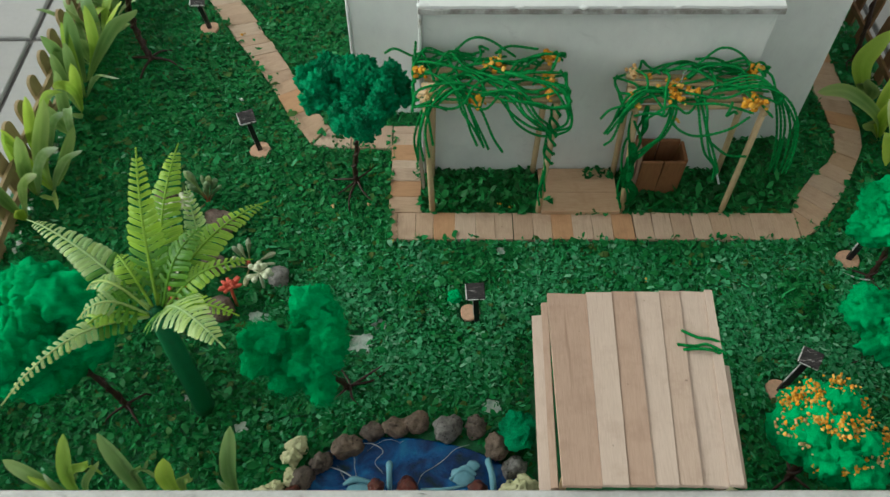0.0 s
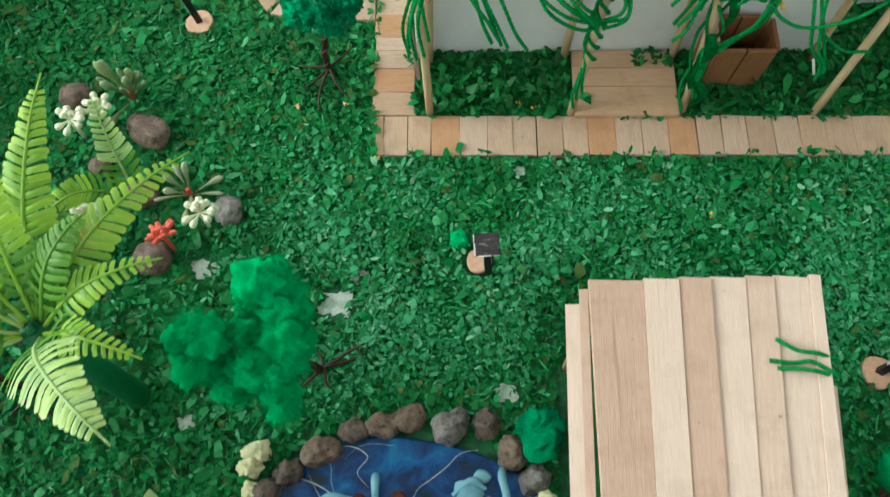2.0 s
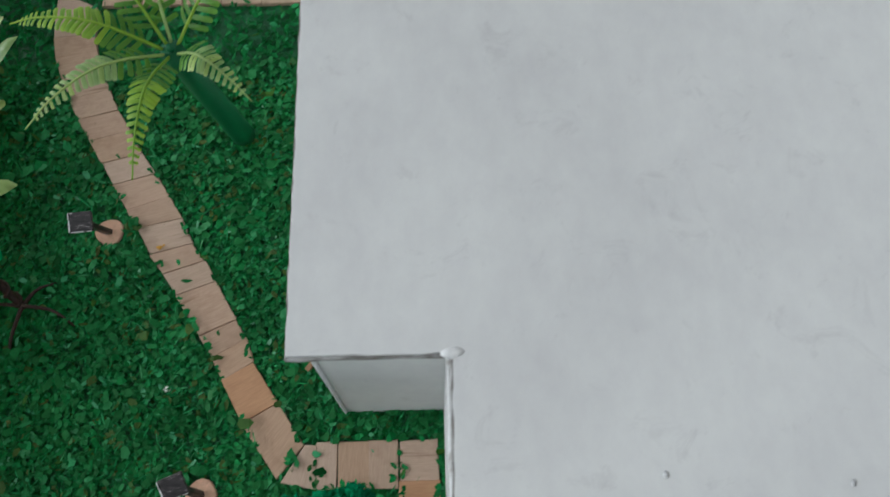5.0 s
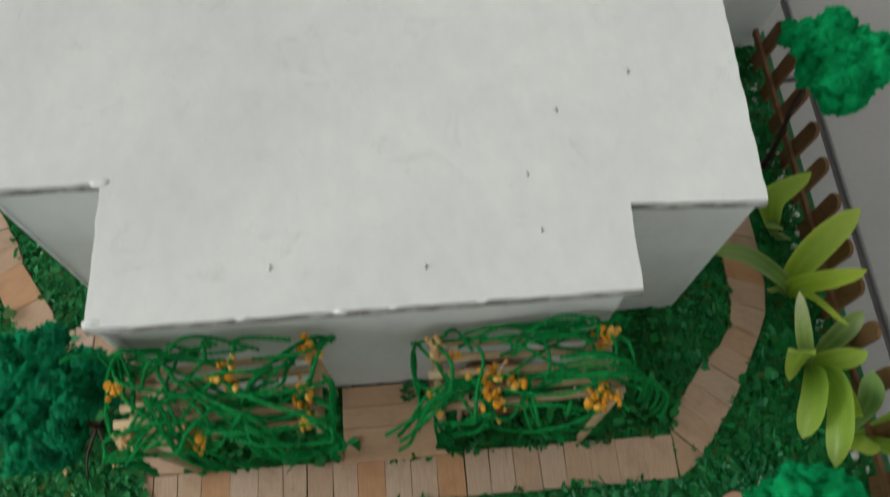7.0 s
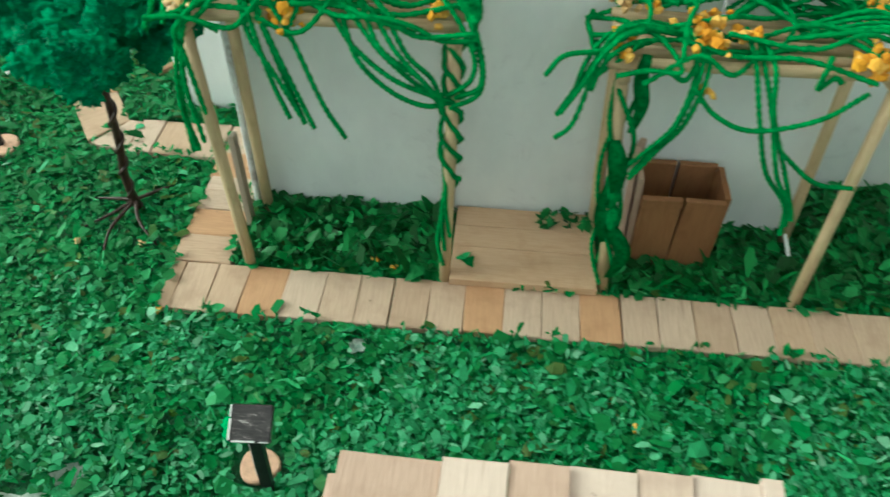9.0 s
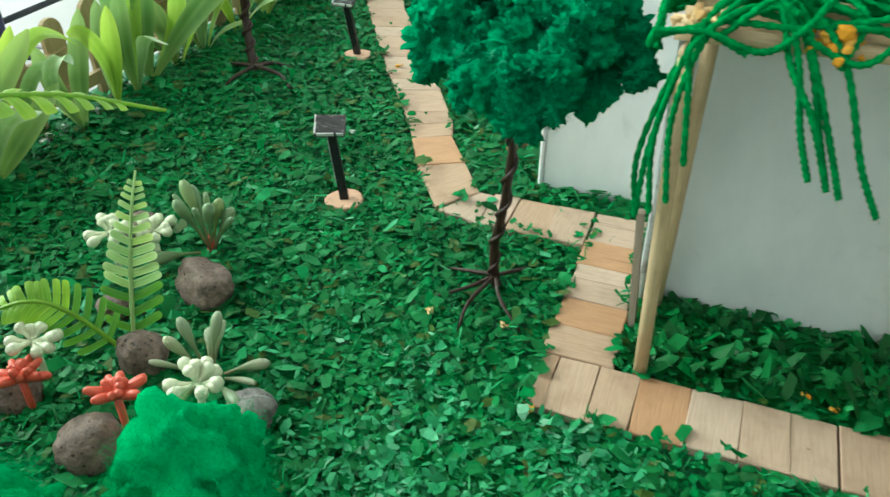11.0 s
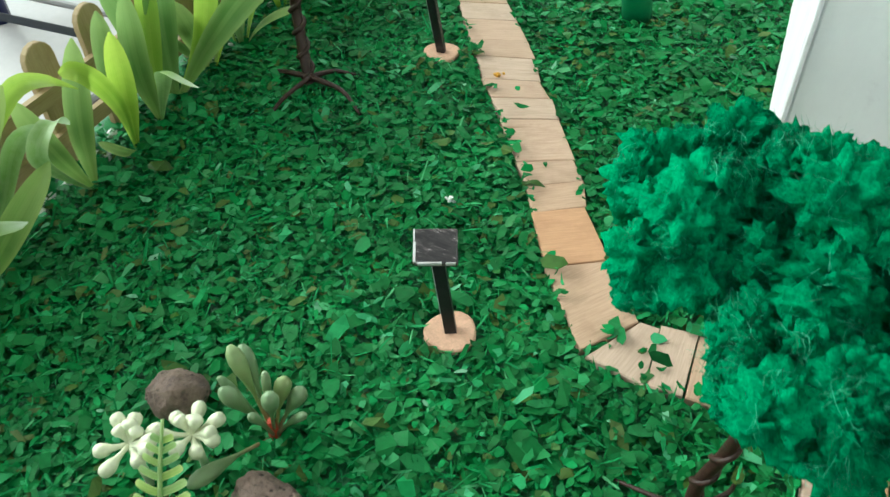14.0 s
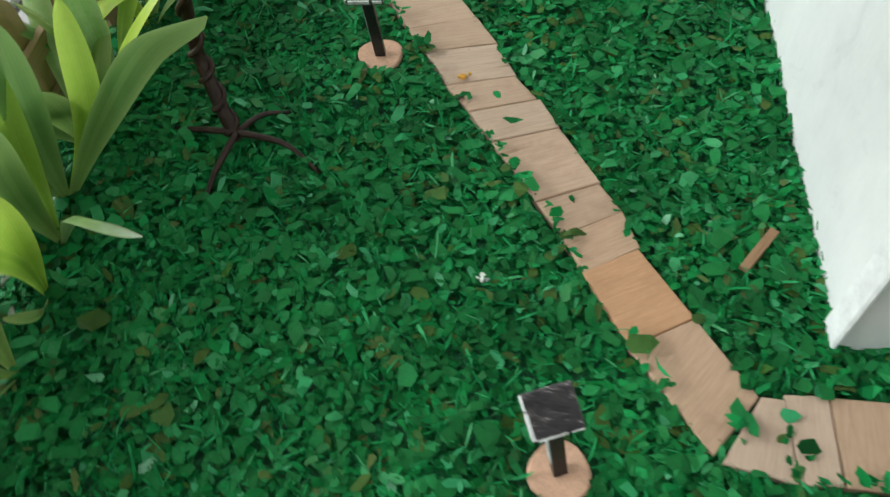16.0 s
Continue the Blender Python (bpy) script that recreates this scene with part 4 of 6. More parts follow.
def tree(name, label, base, line, roots, blobs, mats, strands, seed, branches=(), amount=0.30, length=0.004, tufts=3, wire=0.00115, fibre=0.00003):
    ob = thing(name, label, "tree", (*base, 0))
    wire_trunk(ob, line, wire, roots, branches)
    wool_crown(ob, blobs, mats[0], mats[1], strands, seed, amount, length, fibre, tufts)
    return ob


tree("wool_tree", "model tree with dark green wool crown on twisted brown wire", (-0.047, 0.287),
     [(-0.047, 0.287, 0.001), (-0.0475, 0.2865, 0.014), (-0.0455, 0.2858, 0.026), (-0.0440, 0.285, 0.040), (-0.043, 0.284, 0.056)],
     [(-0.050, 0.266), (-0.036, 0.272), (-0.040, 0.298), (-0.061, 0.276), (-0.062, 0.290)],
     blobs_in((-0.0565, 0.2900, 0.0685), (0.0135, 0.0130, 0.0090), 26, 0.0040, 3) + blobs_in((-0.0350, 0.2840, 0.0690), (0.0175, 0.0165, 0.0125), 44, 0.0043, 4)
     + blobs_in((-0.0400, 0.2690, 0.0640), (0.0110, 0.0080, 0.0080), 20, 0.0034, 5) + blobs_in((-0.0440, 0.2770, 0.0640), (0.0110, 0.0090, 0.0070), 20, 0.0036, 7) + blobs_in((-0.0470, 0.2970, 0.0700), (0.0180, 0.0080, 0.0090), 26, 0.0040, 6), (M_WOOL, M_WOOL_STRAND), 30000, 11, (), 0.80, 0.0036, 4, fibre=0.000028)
tree("cotton_tree", "leaning model tree with bright green cotton crown near the pond", (-0.042, 0.165),
     [(-0.042, 0.165, 0.001), (-0.046, 0.164, 0.012), (-0.054, 0.163, 0.024), (-0.060, 0.163, 0.040)],
     [(-0.026, 0.174), (-0.036, 0.156), (-0.050, 0.158), (-0.048, 0.176)],
     [(Vector(c), r * 0.88) for c, r in (((-0.0560, 0.1800, 0.050), 0.0085), ((-0.0490, 0.1740, 0.044), 0.0095), ((-0.0480, 0.1620, 0.042), 0.0100), ((-0.0560, 0.1560, 0.040), 0.0090),
      ((-0.0720, 0.1640, 0.046), 0.0085), ((-0.0760, 0.1580, 0.040), 0.0080), ((-0.0660, 0.1520, 0.034), 0.0060), ((-0.0500, 0.1500, 0.034), 0.0075), ((-0.0590, 0.1680, 0.040), 0.0085))],
     (M_COTTON, M_COTTON_STRAND), 20000, 23, [[(-0.042, 0.165, 0.004), (-0.034, 0.170, 0.006), (-0.028, 0.172, 0.010)]], 0.42, 0.0075, 4, fibre=0.00003)
tree("cotton_tree", "broad model tree with bright green cotton crown beside the fern", (-0.139, 0.156),
     [(-0.139, 0.156, 0.001), (-0.142, 0.157, 0.014), (-0.149, 0.160, 0.028), (-0.155, 0.164, 0.045)],
     [(-0.132, 0.147), (-0.148, 0.149), (-0.131, 0.162)],
     blobs_in((-0.1660, 0.1690, 0.048), (0.027, 0.032, 0.025), 24, 0.0105, 5), (M_COTTON, M_COTTON_STRAND), 22000, 31, (), 0.42, 0.008, 4, fibre=0.00003)
tree("wire_tree", "model tree with bright green crown on twisted brown wire", (-0.1785, 0.385),
     [(-0.1785, 0.3855, 0.001), (-0.1815, 0.3885, 0.008), (-0.1845, 0.3925, 0.016), (-0.1855, 0.3940, 0.026), (-0.1800, 0.3880, 0.052), (-0.1750, 0.3780, 0.074)],
     [(-0.182, 0.3645), (-0.158, 0.3775), (-0.168, 0.396), (-0.196, 0.3885)],
     blobs_in((-0.172, 0.366, 0.084), (0.018, 0.030, 0.009), 16, 0.0090, 9), (M_COTTON, M_COTTON_STRAND), 16000, 41, (), 0.50, 0.005, 6, 0.0016, 0.00004)
tree("cotton_tree", "small model tree with bright green cotton crown over a garden lamp", (0.2065, 0.2240),
     [(0.2065, 0.2240, 0.001), (0.208, 0.225, 0.014), (0.206, 0.226, 0.030), (0.203, 0.227, 0.046)],
     [(0.196, 0.231), (0.214, 0.214), (0.216, 0.232)],
     blobs_in((0.2060, 0.2270, 0.050), (0.0200, 0.0230, 0.0150), 18, 0.0085, 13), (M_COTTON, M_COTTON_STRAND), 16000, 51, (), 0.45, 0.007, 4, fibre=0.00003)
tree("cotton_tree", "small bright green cotton tree behind the flowering bush", (0.192, 0.182),
     [(0.192, 0.182, 0.001), (0.193, 0.183, 0.014), (0.190, 0.182, 0.028)], [(0.184, 0.177), (0.201, 0.178), (0.194, 0.192)],
     blobs_in((0.1890, 0.1830, 0.036), (0.0150, 0.0150, 0.0110), 10, 0.0080, 17), (M_COTTON, M_COTTON_STRAND), 9000, 61, (), 0.45, 0.007, 4, fibre=0.00003)
tree("wire_tree", "model tree with green wool crown by the dark fence", (0.2480, 0.3840),
     [(0.2480, 0.3840, 0.001), (0.247, 0.385, 0.020), (0.246, 0.390, 0.045), (0.247, 0.394, 0.070)], [(0.243, 0.377), (0.255, 0.379), (0.252, 0.392)],
     blobs_in((0.2500, 0.3870, 0.080), (0.0200, 0.0270, 0.0120), 24, 0.0066, 19), (M_COTTON, M_COTTON_STRAND), 11000, 71, (), 0.42, 0.004, 6)


def crumbs(bm, centre, radius, count, size, rr, flat=0.6):
    for k in range(count):
        d = Vector((rr.gauss(0, 0.40), rr.gauss(0, 0.40), rr.gauss(0, 0.35) * flat)) * radius
        s = size * rr.uniform(0.6, 1.3)
        geo = bmesh.ops.create_icosphere(bm, subdivisions=1, radius=s)["verts"]
        for v in geo:
            v.co = Vector(centre) + d + v.co * rr.uniform(0.55, 1.45)
    return bm


bush = thing("flowering_bush", "round green cotton bush covered with orange foam flowers", "bush", (0.143, 0.124, 0))
wire_trunk(bush, [(0.143, 0.124, 0.001), (0.143, 0.125, 0.018), (0.1415, 0.1245, 0.036)], 0.0015, [(0.134, 0.118), (0.152, 0.118), (0.146, 0.134)])
bush_blobs = blobs_in((0.1420, 0.1230, 0.0500), (0.0160, 0.0160, 0.0100), 12, 0.0095, 29)
wool_crown(bush, bush_blobs, M_COTTON, M_COTTON_STRAND, 12000, 81, 0.45, 0.005, 0.00004, 6)
rb = random.Random(5)
for k in range(96):
    c, r = bush_blobs[k % len(bush_blobs)]
    d = Vector((rb.gauss(0, 0.8), rb.gauss(0, 0.8), 1)).normalized()
    part("flower", crumbs(bmesh.new(), c + d * r * 1.02, 0.0046, 24, 0.00058, rb), M_ORANGE if k % 9 else M_PEACH, bush, "cluster of orange foam crumbs")


# ---- ferns ----
def frond(parent, base, tip, rise, width, pairs, material, droop=0.0, name="frond", side_hint=None, tail=0.12):
    """A fern frond: a midrib with paired rounded leaflets that shorten to the tip."""
    base, tip = Vector(base), Vector(tip)
    mid = base.lerp(tip, 0.5) + Vector((0, 0, rise))
    line = spline([base, base.lerp(mid, 0.55) + Vector((0, 0, rise * 0.25)), mid, mid.lerp(tip, 0.55) + Vector((0, 0, rise * 0.2 - droop * 0.2)), tip], 10)
    bm = bmesh.new()
    add_tube(bm, line, lambda t: 0.00058 * (1.1 - 0.65 * t), 5)
    uv = bm.loops.layers.uv.verify()
    for f in bm.faces:
        for lp in f.loops:
            lp[uv].uv = (0.1, 0.6)
    rib = part(name, bm, material, parent, smooth=True)
    n = len(line)
    pairs, width = int(pairs * 1.15), width * 0.92
    gap = (tip - base).length * 0.9 / pairs
    for k in range(pairs):
        u = 0.10 + (0.90 - tail) * k / (pairs - 1)
        i = min(n - 2, int(u * (n - 1)))
        p = line[i].lerp(line[i + 1], u * (n - 1) - i)
        d = (line[min(i + 2, n - 1)] - line[max(i - 1, 0)]).normalized()
        up = Vector((0, 0, 1)) if side_hint is None else Vector(side_hint)
        s = d.cross(up)
        s = s.normalized() if s.length > 0.05 else Vector((1, 0, 0))
        nrm = s.cross(d)
        ln = width * 1.16 * min(1, 0.80 + 1.2 * u) * (1.0 - max(0, (u - 0.18) / 0.85)) ** 0.85
        for sg in (-1, 1):
            v = (s * sg * 0.93 + d * (0.38 + R.uniform(-0.10, 0.10)) - nrm * (0.10 + R.uniform(-0.12, 0.12))).normalized()
            e = p + v * ln - nrm * ln * 0.12
            ll = [p.lerp(e, q) + nrm * ln * 0.10 * math.sin(q * math.pi) for q in (0, 0.3, 0.55, 0.75, 0.88, 0.96, 1.0)]
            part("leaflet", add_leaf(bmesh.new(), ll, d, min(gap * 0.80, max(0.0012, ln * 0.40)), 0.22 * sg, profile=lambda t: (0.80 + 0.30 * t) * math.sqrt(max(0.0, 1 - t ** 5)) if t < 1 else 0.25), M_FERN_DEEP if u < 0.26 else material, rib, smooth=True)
    return rib


def straw(parent, a, b, r):
    part("stem", add_tube(bmesh.new(), spline([a, Vector(a).lerp(Vector(b), 0.5), b], 5), lambda t: r * (1.0 - 0.2 * t), 14), M_STEM, parent, "smooth green tube stem", True)


fern = thing("fern_palm", "tall yellow-green plastic fern on a green tube stem", "fern", (-0.1080, 0.1560, 0))
C = Vector((-0.1050, 0.1568, 0.0790))
straw(fern, (-0.1055, 0.1560, 0.0), C, 0.0045)
part("heart", rough_ball(bmesh.new(), C + Vector((0, 0, 0.001)), (0.0016, 0.0016, 0.002), 0.2, 2, 3, 2), M_STEM, fern, "leaf heart of the fern", True)
for tip, rise, w, pairs, mt in (
        ((-0.0697, 0.2059, 0.0834), 0.010, 0.0092, 18, M_FERN), ((-0.1020, 0.2166, 0.1050), 0.008, 0.0092, 21, M_FERN),
        ((-0.1085, 0.1975, 0.1225), 0.006, 0.0078, 17, M_FERN), ((-0.0675, 0.1235, 0.1110), 0.014, 0.0110, 18, M_FERN_PALE),
        ((-0.0700, 0.1455, 0.0945), 0.008, 0.0062, 13, M_FERN), ((-0.0700, 0.1722, 0.0905), 0.008, 0.0066, 13, M_FERN),
        ((-0.1490, 0.1195, 0.0795), 0.012, 0.0056, 19, M_FERN_PALE), ((-0.1640, 0.1980, 0.0815), 0.010, 0.0080, 19, M_FERN_PALE),
        ((-0.1330, 0.1665, 0.0790), 0.012, 0.0062, 11, M_FERN_PALE), ((-0.1316, 0.1391, 0.0800), 0.012, 0.0054, 11, M_FERN),
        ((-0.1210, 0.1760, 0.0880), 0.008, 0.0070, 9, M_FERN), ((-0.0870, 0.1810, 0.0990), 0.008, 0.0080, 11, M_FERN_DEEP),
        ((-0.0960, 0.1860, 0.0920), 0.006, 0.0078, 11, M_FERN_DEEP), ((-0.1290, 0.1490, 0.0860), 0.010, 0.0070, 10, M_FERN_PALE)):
    d = (Vector(tip) - C)
    frond(fern, C + Vector((d.x, d.y, 0)).normalized() * 0.003, tip, rise, w, pairs, mt)

fern_b = thing("fern_palm", "tall yellow-green plastic fern on a green tube stem beside the house", "fern", (-0.0960, 0.4620, 0))
C = Vector((-0.1030, 0.4525, 0.0790))
straw(fern_b, (-0.0960, 0.4620, 0.0), C, 0.0052)
part("heart", rough_ball(bmesh.new(), C + Vector((0, 0, 0.001)), (0.0016, 0.0016, 0.002), 0.2, 2, 4, 2), M_STEM, fern_b, "leaf heart of the fern", True)
for tip, rise, w, pairs, mt in (
        ((-0.0630, 0.4920, 0.0950), 0.010, 0.0080, 17, M_FERN), ((-0.0760, 0.4360, 0.0720), 0.010, 0.0070, 13, M_FERN_PALE),
        ((-0.1050, 0.4860, 0.1080), 0.012, 0.0050, 12, M_FERN_PALE), ((-0.1330, 0.4930, 0.0900), 0.010, 0.0078, 17, M_FERN),
        ((-0.1560, 0.4600, 0.0850), 0.010, 0.0075, 17, M_FERN), ((-0.1450, 0.4200, 0.0840), 0.010, 0.0070, 16, M_FERN_PALE),
        ((-0.1120, 0.4050, 0.0760), 0.010, 0.0070, 15, M_FERN)):
    d = (Vector(tip) - C)
    frond(fern_b, C + Vector((d.x, d.y, 0)).normalized() * 0.003, tip, rise, w, pairs, mt)

sprig = thing("fern_sprig", "small pale plastic fern sprig among the stones", "fern", (-0.1180, 0.2300, 0))
frond(sprig, (-0.1180, 0.2330, 0.001), (-0.1230, 0.2525, 0.0390), 0.005, 0.0072, 13, M_FERN_PALE, side_hint=(0.5, -0.8, 0.3))
frond(sprig, (-0.1185, 0.2325, 0.001), (-0.1470, 0.2145, 0.0110), 0.014, 0.0072, 13, M_FERN, side_hint=(0.2, -0.5, 0.85), tail=0.26)


# ---- strap-leaved plants ----
def strap_plant(base, leaves, label, group=""):
    """leaves: (azimuth, length, width, lean, curl, material)."""
    ob = thing("strap_leaf_plant", label, "plant", (*base, 0), group)
    for az, ln, w, lean, curl, mt in leaves:
        a = radians(az)
        h = Vector((math.cos(a), math.sin(a), 0))
        line = []
        p, ang = Vector((base[0], base[1], 0.0005)) + h * 0.0015, radians(lean)
        n = 12
        for i in range(n):
            line.append(p.copy())
            p = p + (h * math.sin(ang) + Vector((0, 0, 1)) * math.cos(ang)) * ln / (n - 1)
            ang += radians(curl) / (n - 1) * (0.4 + 1.2 * i / n) * (2.2 if i > n * 0.7 else 0.8)
        prof = lambda t: (0.16 + 0.84 * math.sin(min(1, t / 0.64) * math.pi / 2) ** 1.35) * (max(0, 1 - ((t - 0.64) / 0.36) ** 2.4) ** 0.62 if t > 0.64 else 1) if t < 1 else 0.08
        part("leaf", add_leaf(bmesh.new(), line, Vector((-h.y, h.x, 0)), w, 0.30, profile=prof), mt, ob, smooth=True)
    return ob


def random_leaves(rr, count, ln, w):
    """Upright leaves that spread a little, more over the lawn."""
    out_leaves = []
    for k in range(count):
        u = rr.random()
        mt = M_LEAF_YELLOW if u < 0.22 else M_LEAF_WHITE if u < 0.36 else M_LEAF
        az = 360 * k / count + rr.uniform(-30, 30)
        short = rr.random() < 0.28
        lean = rr.uniform(2, 25)
        curl = rr.uniform(25, 110)
        if math.cos(radians(az - 30)) > 0.3:
            lean += 9
        if short:
            lean, curl = rr.uniform(10, 34), rr.uniform(40, 120)
            mt = M_LEAF if mt is M_LEAF_WHITE else mt
        out_leaves.append((az, ln * (rr.uniform(0.45, 0.62) if short else rr.uniform(0.72, 1.12)), w * rr.uniform(0.72, 1.05), lean, curl, mt))
    return out_leaves


rp = random.Random(21)
GL = "strap-leaved plants along the left fence"
for bx, by, n, ln in ((-0.2140, 0.3830, 5, 0.050), (-0.2130, 0.4000, 6, 0.046), (-0.2130, 0.4260, 6, 0.044), (-0.2120, 0.4500, 6, 0.044), (-0.2120, 0.4750, 6, 0.042), (-0.2120, 0.5000, 6, 0.042)):
    strap_plant((bx, by), random_leaves(rp, n, ln, 0.0080), "plastic plant with upright green and yellow strap leaves at the fence", GL)


def shaped_plant(base, leaves, facing, label, group):
    """leaves: (width, material, points after the base); facing: the way the flat of the leaves turns."""
    ob = thing("strap_leaf_plant", label, "plant", (*base, 0), group)
    prof = lambda t: (0.16 + 0.84 * math.sin(min(1, t / 0.64) * math.pi / 2) ** 1.35) * (max(0, 1 - ((t - 0.64) / 0.36) ** 2.4) ** 0.62 if t > 0.64 else 1) if t < 1 else 0.08
    for w, mt, points in leaves:
        line = spline([(*base, 0.0005)] + list(points), 14 // len(points) + 2)
        side = (line[-1] - line[0]).cross(Vector(facing)).normalized()
        part("leaf", add_leaf(bmesh.new(), line, side, w * (0.58 if mt is M_LEAF_WHITE else 0.70 if base[0] < 0 else 0.80), 0.40, profile=prof), mt, ob, smooth=True)
    return ob


FACE_L, FACE_R = (0.7, -0.7, 0.25), (-0.5, -0.55, 0.65)
shaped_plant((-0.2170, 0.2620), ((0.0085, M_LEAF_WHITE, [(-0.2120, 0.2620, 0.018), (-0.2075, 0.2630, 0.030), (-0.2025, 0.2685, 0.0295)]), (0.0090, M_LEAF, [(-0.2190, 0.2590, 0.020), (-0.2210, 0.2570, 0.040)]),
                                 (0.0085, M_LEAF_YELLOW, [(-0.2140, 0.2560, 0.014), (-0.2080, 0.2480, 0.026)])), FACE_L, "plastic plant with a pale curled leaf at the fence", GL)
shaped_plant((-0.2165, 0.2785), ((0.0088, M_LEAF_WHITE, [(-0.2090, 0.2740, 0.016), (-0.2030, 0.2715, 0.030), (-0.2005, 0.2780, 0.0335), (-0.1960, 0.2850, 0.0310)]), (0.0105, M_LEAF, [(-0.2140, 0.2760, 0.022), (-0.2080, 0.2775, 0.047)]),
                                 (0.0085, M_LEAF, [(-0.2070, 0.2720, 0.010), (-0.1990, 0.2670, 0.012)]), (0.0090, M_LEAF_YELLOW, [(-0.2200, 0.2830, 0.020), (-0.2215, 0.2870, 0.040)])), FACE_L, "plastic plant with a broad leaf and a pale turned tip", GL)
shaped_plant((-0.2090, 0.2820), ((0.0118, M_LEAF, [(-0.2110, 0.2880, 0.020), (-0.2059, 0.3085, 0.0425)]), (0.0095, M_LEAF, [(-0.2030, 0.2890, 0.012), (-0.1940, 0.3030, 0.0290)]),
                                 (0.0082, M_LEAF_WHITE, [(-0.2030, 0.2810, 0.013), (-0.1940, 0.2825, 0.026), (-0.1852, 0.2865, 0.0280)]), (0.0098, M_LEAF, [(-0.2040, 0.2720, 0.009), (-0.1975, 0.2610, 0.0105)]),
                                 (0.0090, M_LEAF_YELLOW, [(-0.2150, 0.2830, 0.018), (-0.2225, 0.2890, 0.0400)])), FACE_L, "plastic plant with broad upright green strap leaves at the fence", GL)
shaped_plant((-0.2190, 0.2970), ((0.0068, M_LEAF_YELLOW, [(-0.2130, 0.2940, 0.018), (-0.2100, 0.2965, 0.027), (-0.2085, 0.3105, 0.038), (-0.2075, 0.3190, 0.0365), (-0.2060, 0.3270, 0.030)]),
                                 (0.0088, M_LEAF_YELLOW, [(-0.2190, 0.3020, 0.020), (-0.2170, 0.3120, 0.0410)]), (0.0080, M_LEAF_WHITE, [(-0.2120, 0.3000, 0.014), (-0.2060, 0.3060, 0.029), (-0.2010, 0.3120, 0.0300)])), FACE_L,
             "plastic plant with an arching yellow-green strap leaf", GL)
shaped_plant((-0.2085, 0.3225), ((0.0095, M_LEAF, [(-0.2095, 0.3260, 0.018), (-0.2070, 0.3313, 0.0415)]), (0.0078, M_LEAF_WHITE, [(-0.2020, 0.3110, 0.016), (-0.1955, 0.3020, 0.031), (-0.1965, 0.3090, 0.0345), (-0.1986, 0.3150, 0.0295)]),
                                 (0.0090, M_LEAF, [(-0.2100, 0.3170, 0.016), (-0.2105, 0.3120, 0.0355)])), FACE_L, "plastic plant with one tall upright leaf and a curled pale tip", GL)
shaped_plant((-0.2095, 0.3410), ((0.0090, M_LEAF_YELLOW, [(-0.2060, 0.3400, 0.020), (-0.2000, 0.3365, 0.0418)]), (0.0078, M_LEAF_YELLOW, [(-0.2050, 0.3360, 0.020), (-0.2050, 0.3300, 0.033), (-0.2095, 0.3260, 0.0345)]),
                                 (0.0042, M_LEAF, [(-0.2065, 0.3340, 0.006), (-0.2090, 0.3290, 0.012)]), (0.0090, M_LEAF, [(-0.2140, 0.3450, 0.020), (-0.2160, 0.3490, 0.038)])), FACE_L, "plastic plant with glowing yellow-green strap leaves at the fence", GL)
shaped_plant((-0.2110, 0.3540), ((0.0080, M_LEAF_WHITE, [(-0.1990, 0.3470, 0.020), (-0.1890, 0.3400, 0.0315), (-0.1775, 0.3370, 0.0310)]), (0.0090, M_LEAF, [(-0.2160, 0.3580, 0.018), (-0.2215, 0.3645, 0.035)]),
                                 (0.0098, M_LEAF, [(-0.2110, 0.3520, 0.020), (-0.2070, 0.3510, 0.044)]), (0.0090, M_LEAF_YELLOW, [(-0.2130, 0.3600, 0.020), (-0.2120, 0.3660, 0.046)])), FACE_L, "plastic plant with a pale leaf tip bent over the lawn", GL)
shaped_plant((-0.2137, 0.3655), ((0.0125, M_LEAF, [(-0.2030, 0.3730, 0.018), (-0.1900, 0.3810, 0.034), (-0.1735, 0.3790, 0.0445)]), (0.0120, M_LEAF, [(-0.2120, 0.3660, 0.025), (-0.2070, 0.3660, 0.053)]),
                                 (0.0095, M_LEAF, [(-0.2190, 0.3630, 0.020), (-0.2220, 0.3580, 0.043)]), (0.0095, M_LEAF_YELLOW, [(-0.2050, 0.3740, 0.020), (-0.2030, 0.3810, 0.046)])), FACE_L, "broad plastic plant with long spreading green strap leaves", GL)
GR = "strap-leaved plants along the right fence"
shaped_plant((0.2440, 0.3200), ((0.0150, M_LEAF_YELLOW, [(0.2400, 0.3240, 0.018), (0.2470, 0.3320, 0.034), (0.2575, 0.3390, 0.0490)]), (0.0115, M_LEAF_YELLOW, [(0.2400, 0.3190, 0.022), (0.2505, 0.3121, 0.0530)]),
                                (0.0095, M_LEAF, [(0.2360, 0.3220, 0.018), (0.2200, 0.3320, 0.026), (0.2070, 0.3370, 0.0210)]), (0.0085, M_LEAF, [(0.2390, 0.3230, 0.009), (0.2310, 0.3215, 0.0110)]),
                                (0.0060, M_LEAF_YELLOW, [(0.2390, 0.3120, 0.030), (0.2419, 0.2934, 0.0459)])), FACE_R, "plastic plant with a long leaf hanging over the path", GR)
shaped_plant((0.2450, 0.3480), ((0.0135, M_LEAF_YELLOW, [(0.2400, 0.3530, 0.014), (0.2372, 0.3579, 0.0271), (0.2431, 0.3567, 0.0480)]), (0.0100, M_LEAF, [(0.2400, 0.3510, 0.014), (0.2370, 0.3440, 0.0220)]),
                                (0.0100, M_LEAF, [(0.2420, 0.3440, 0.016), (0.2330, 0.3400, 0.0280)])), FACE_R, "yellow-green plastic plant at the dark fence", GR)
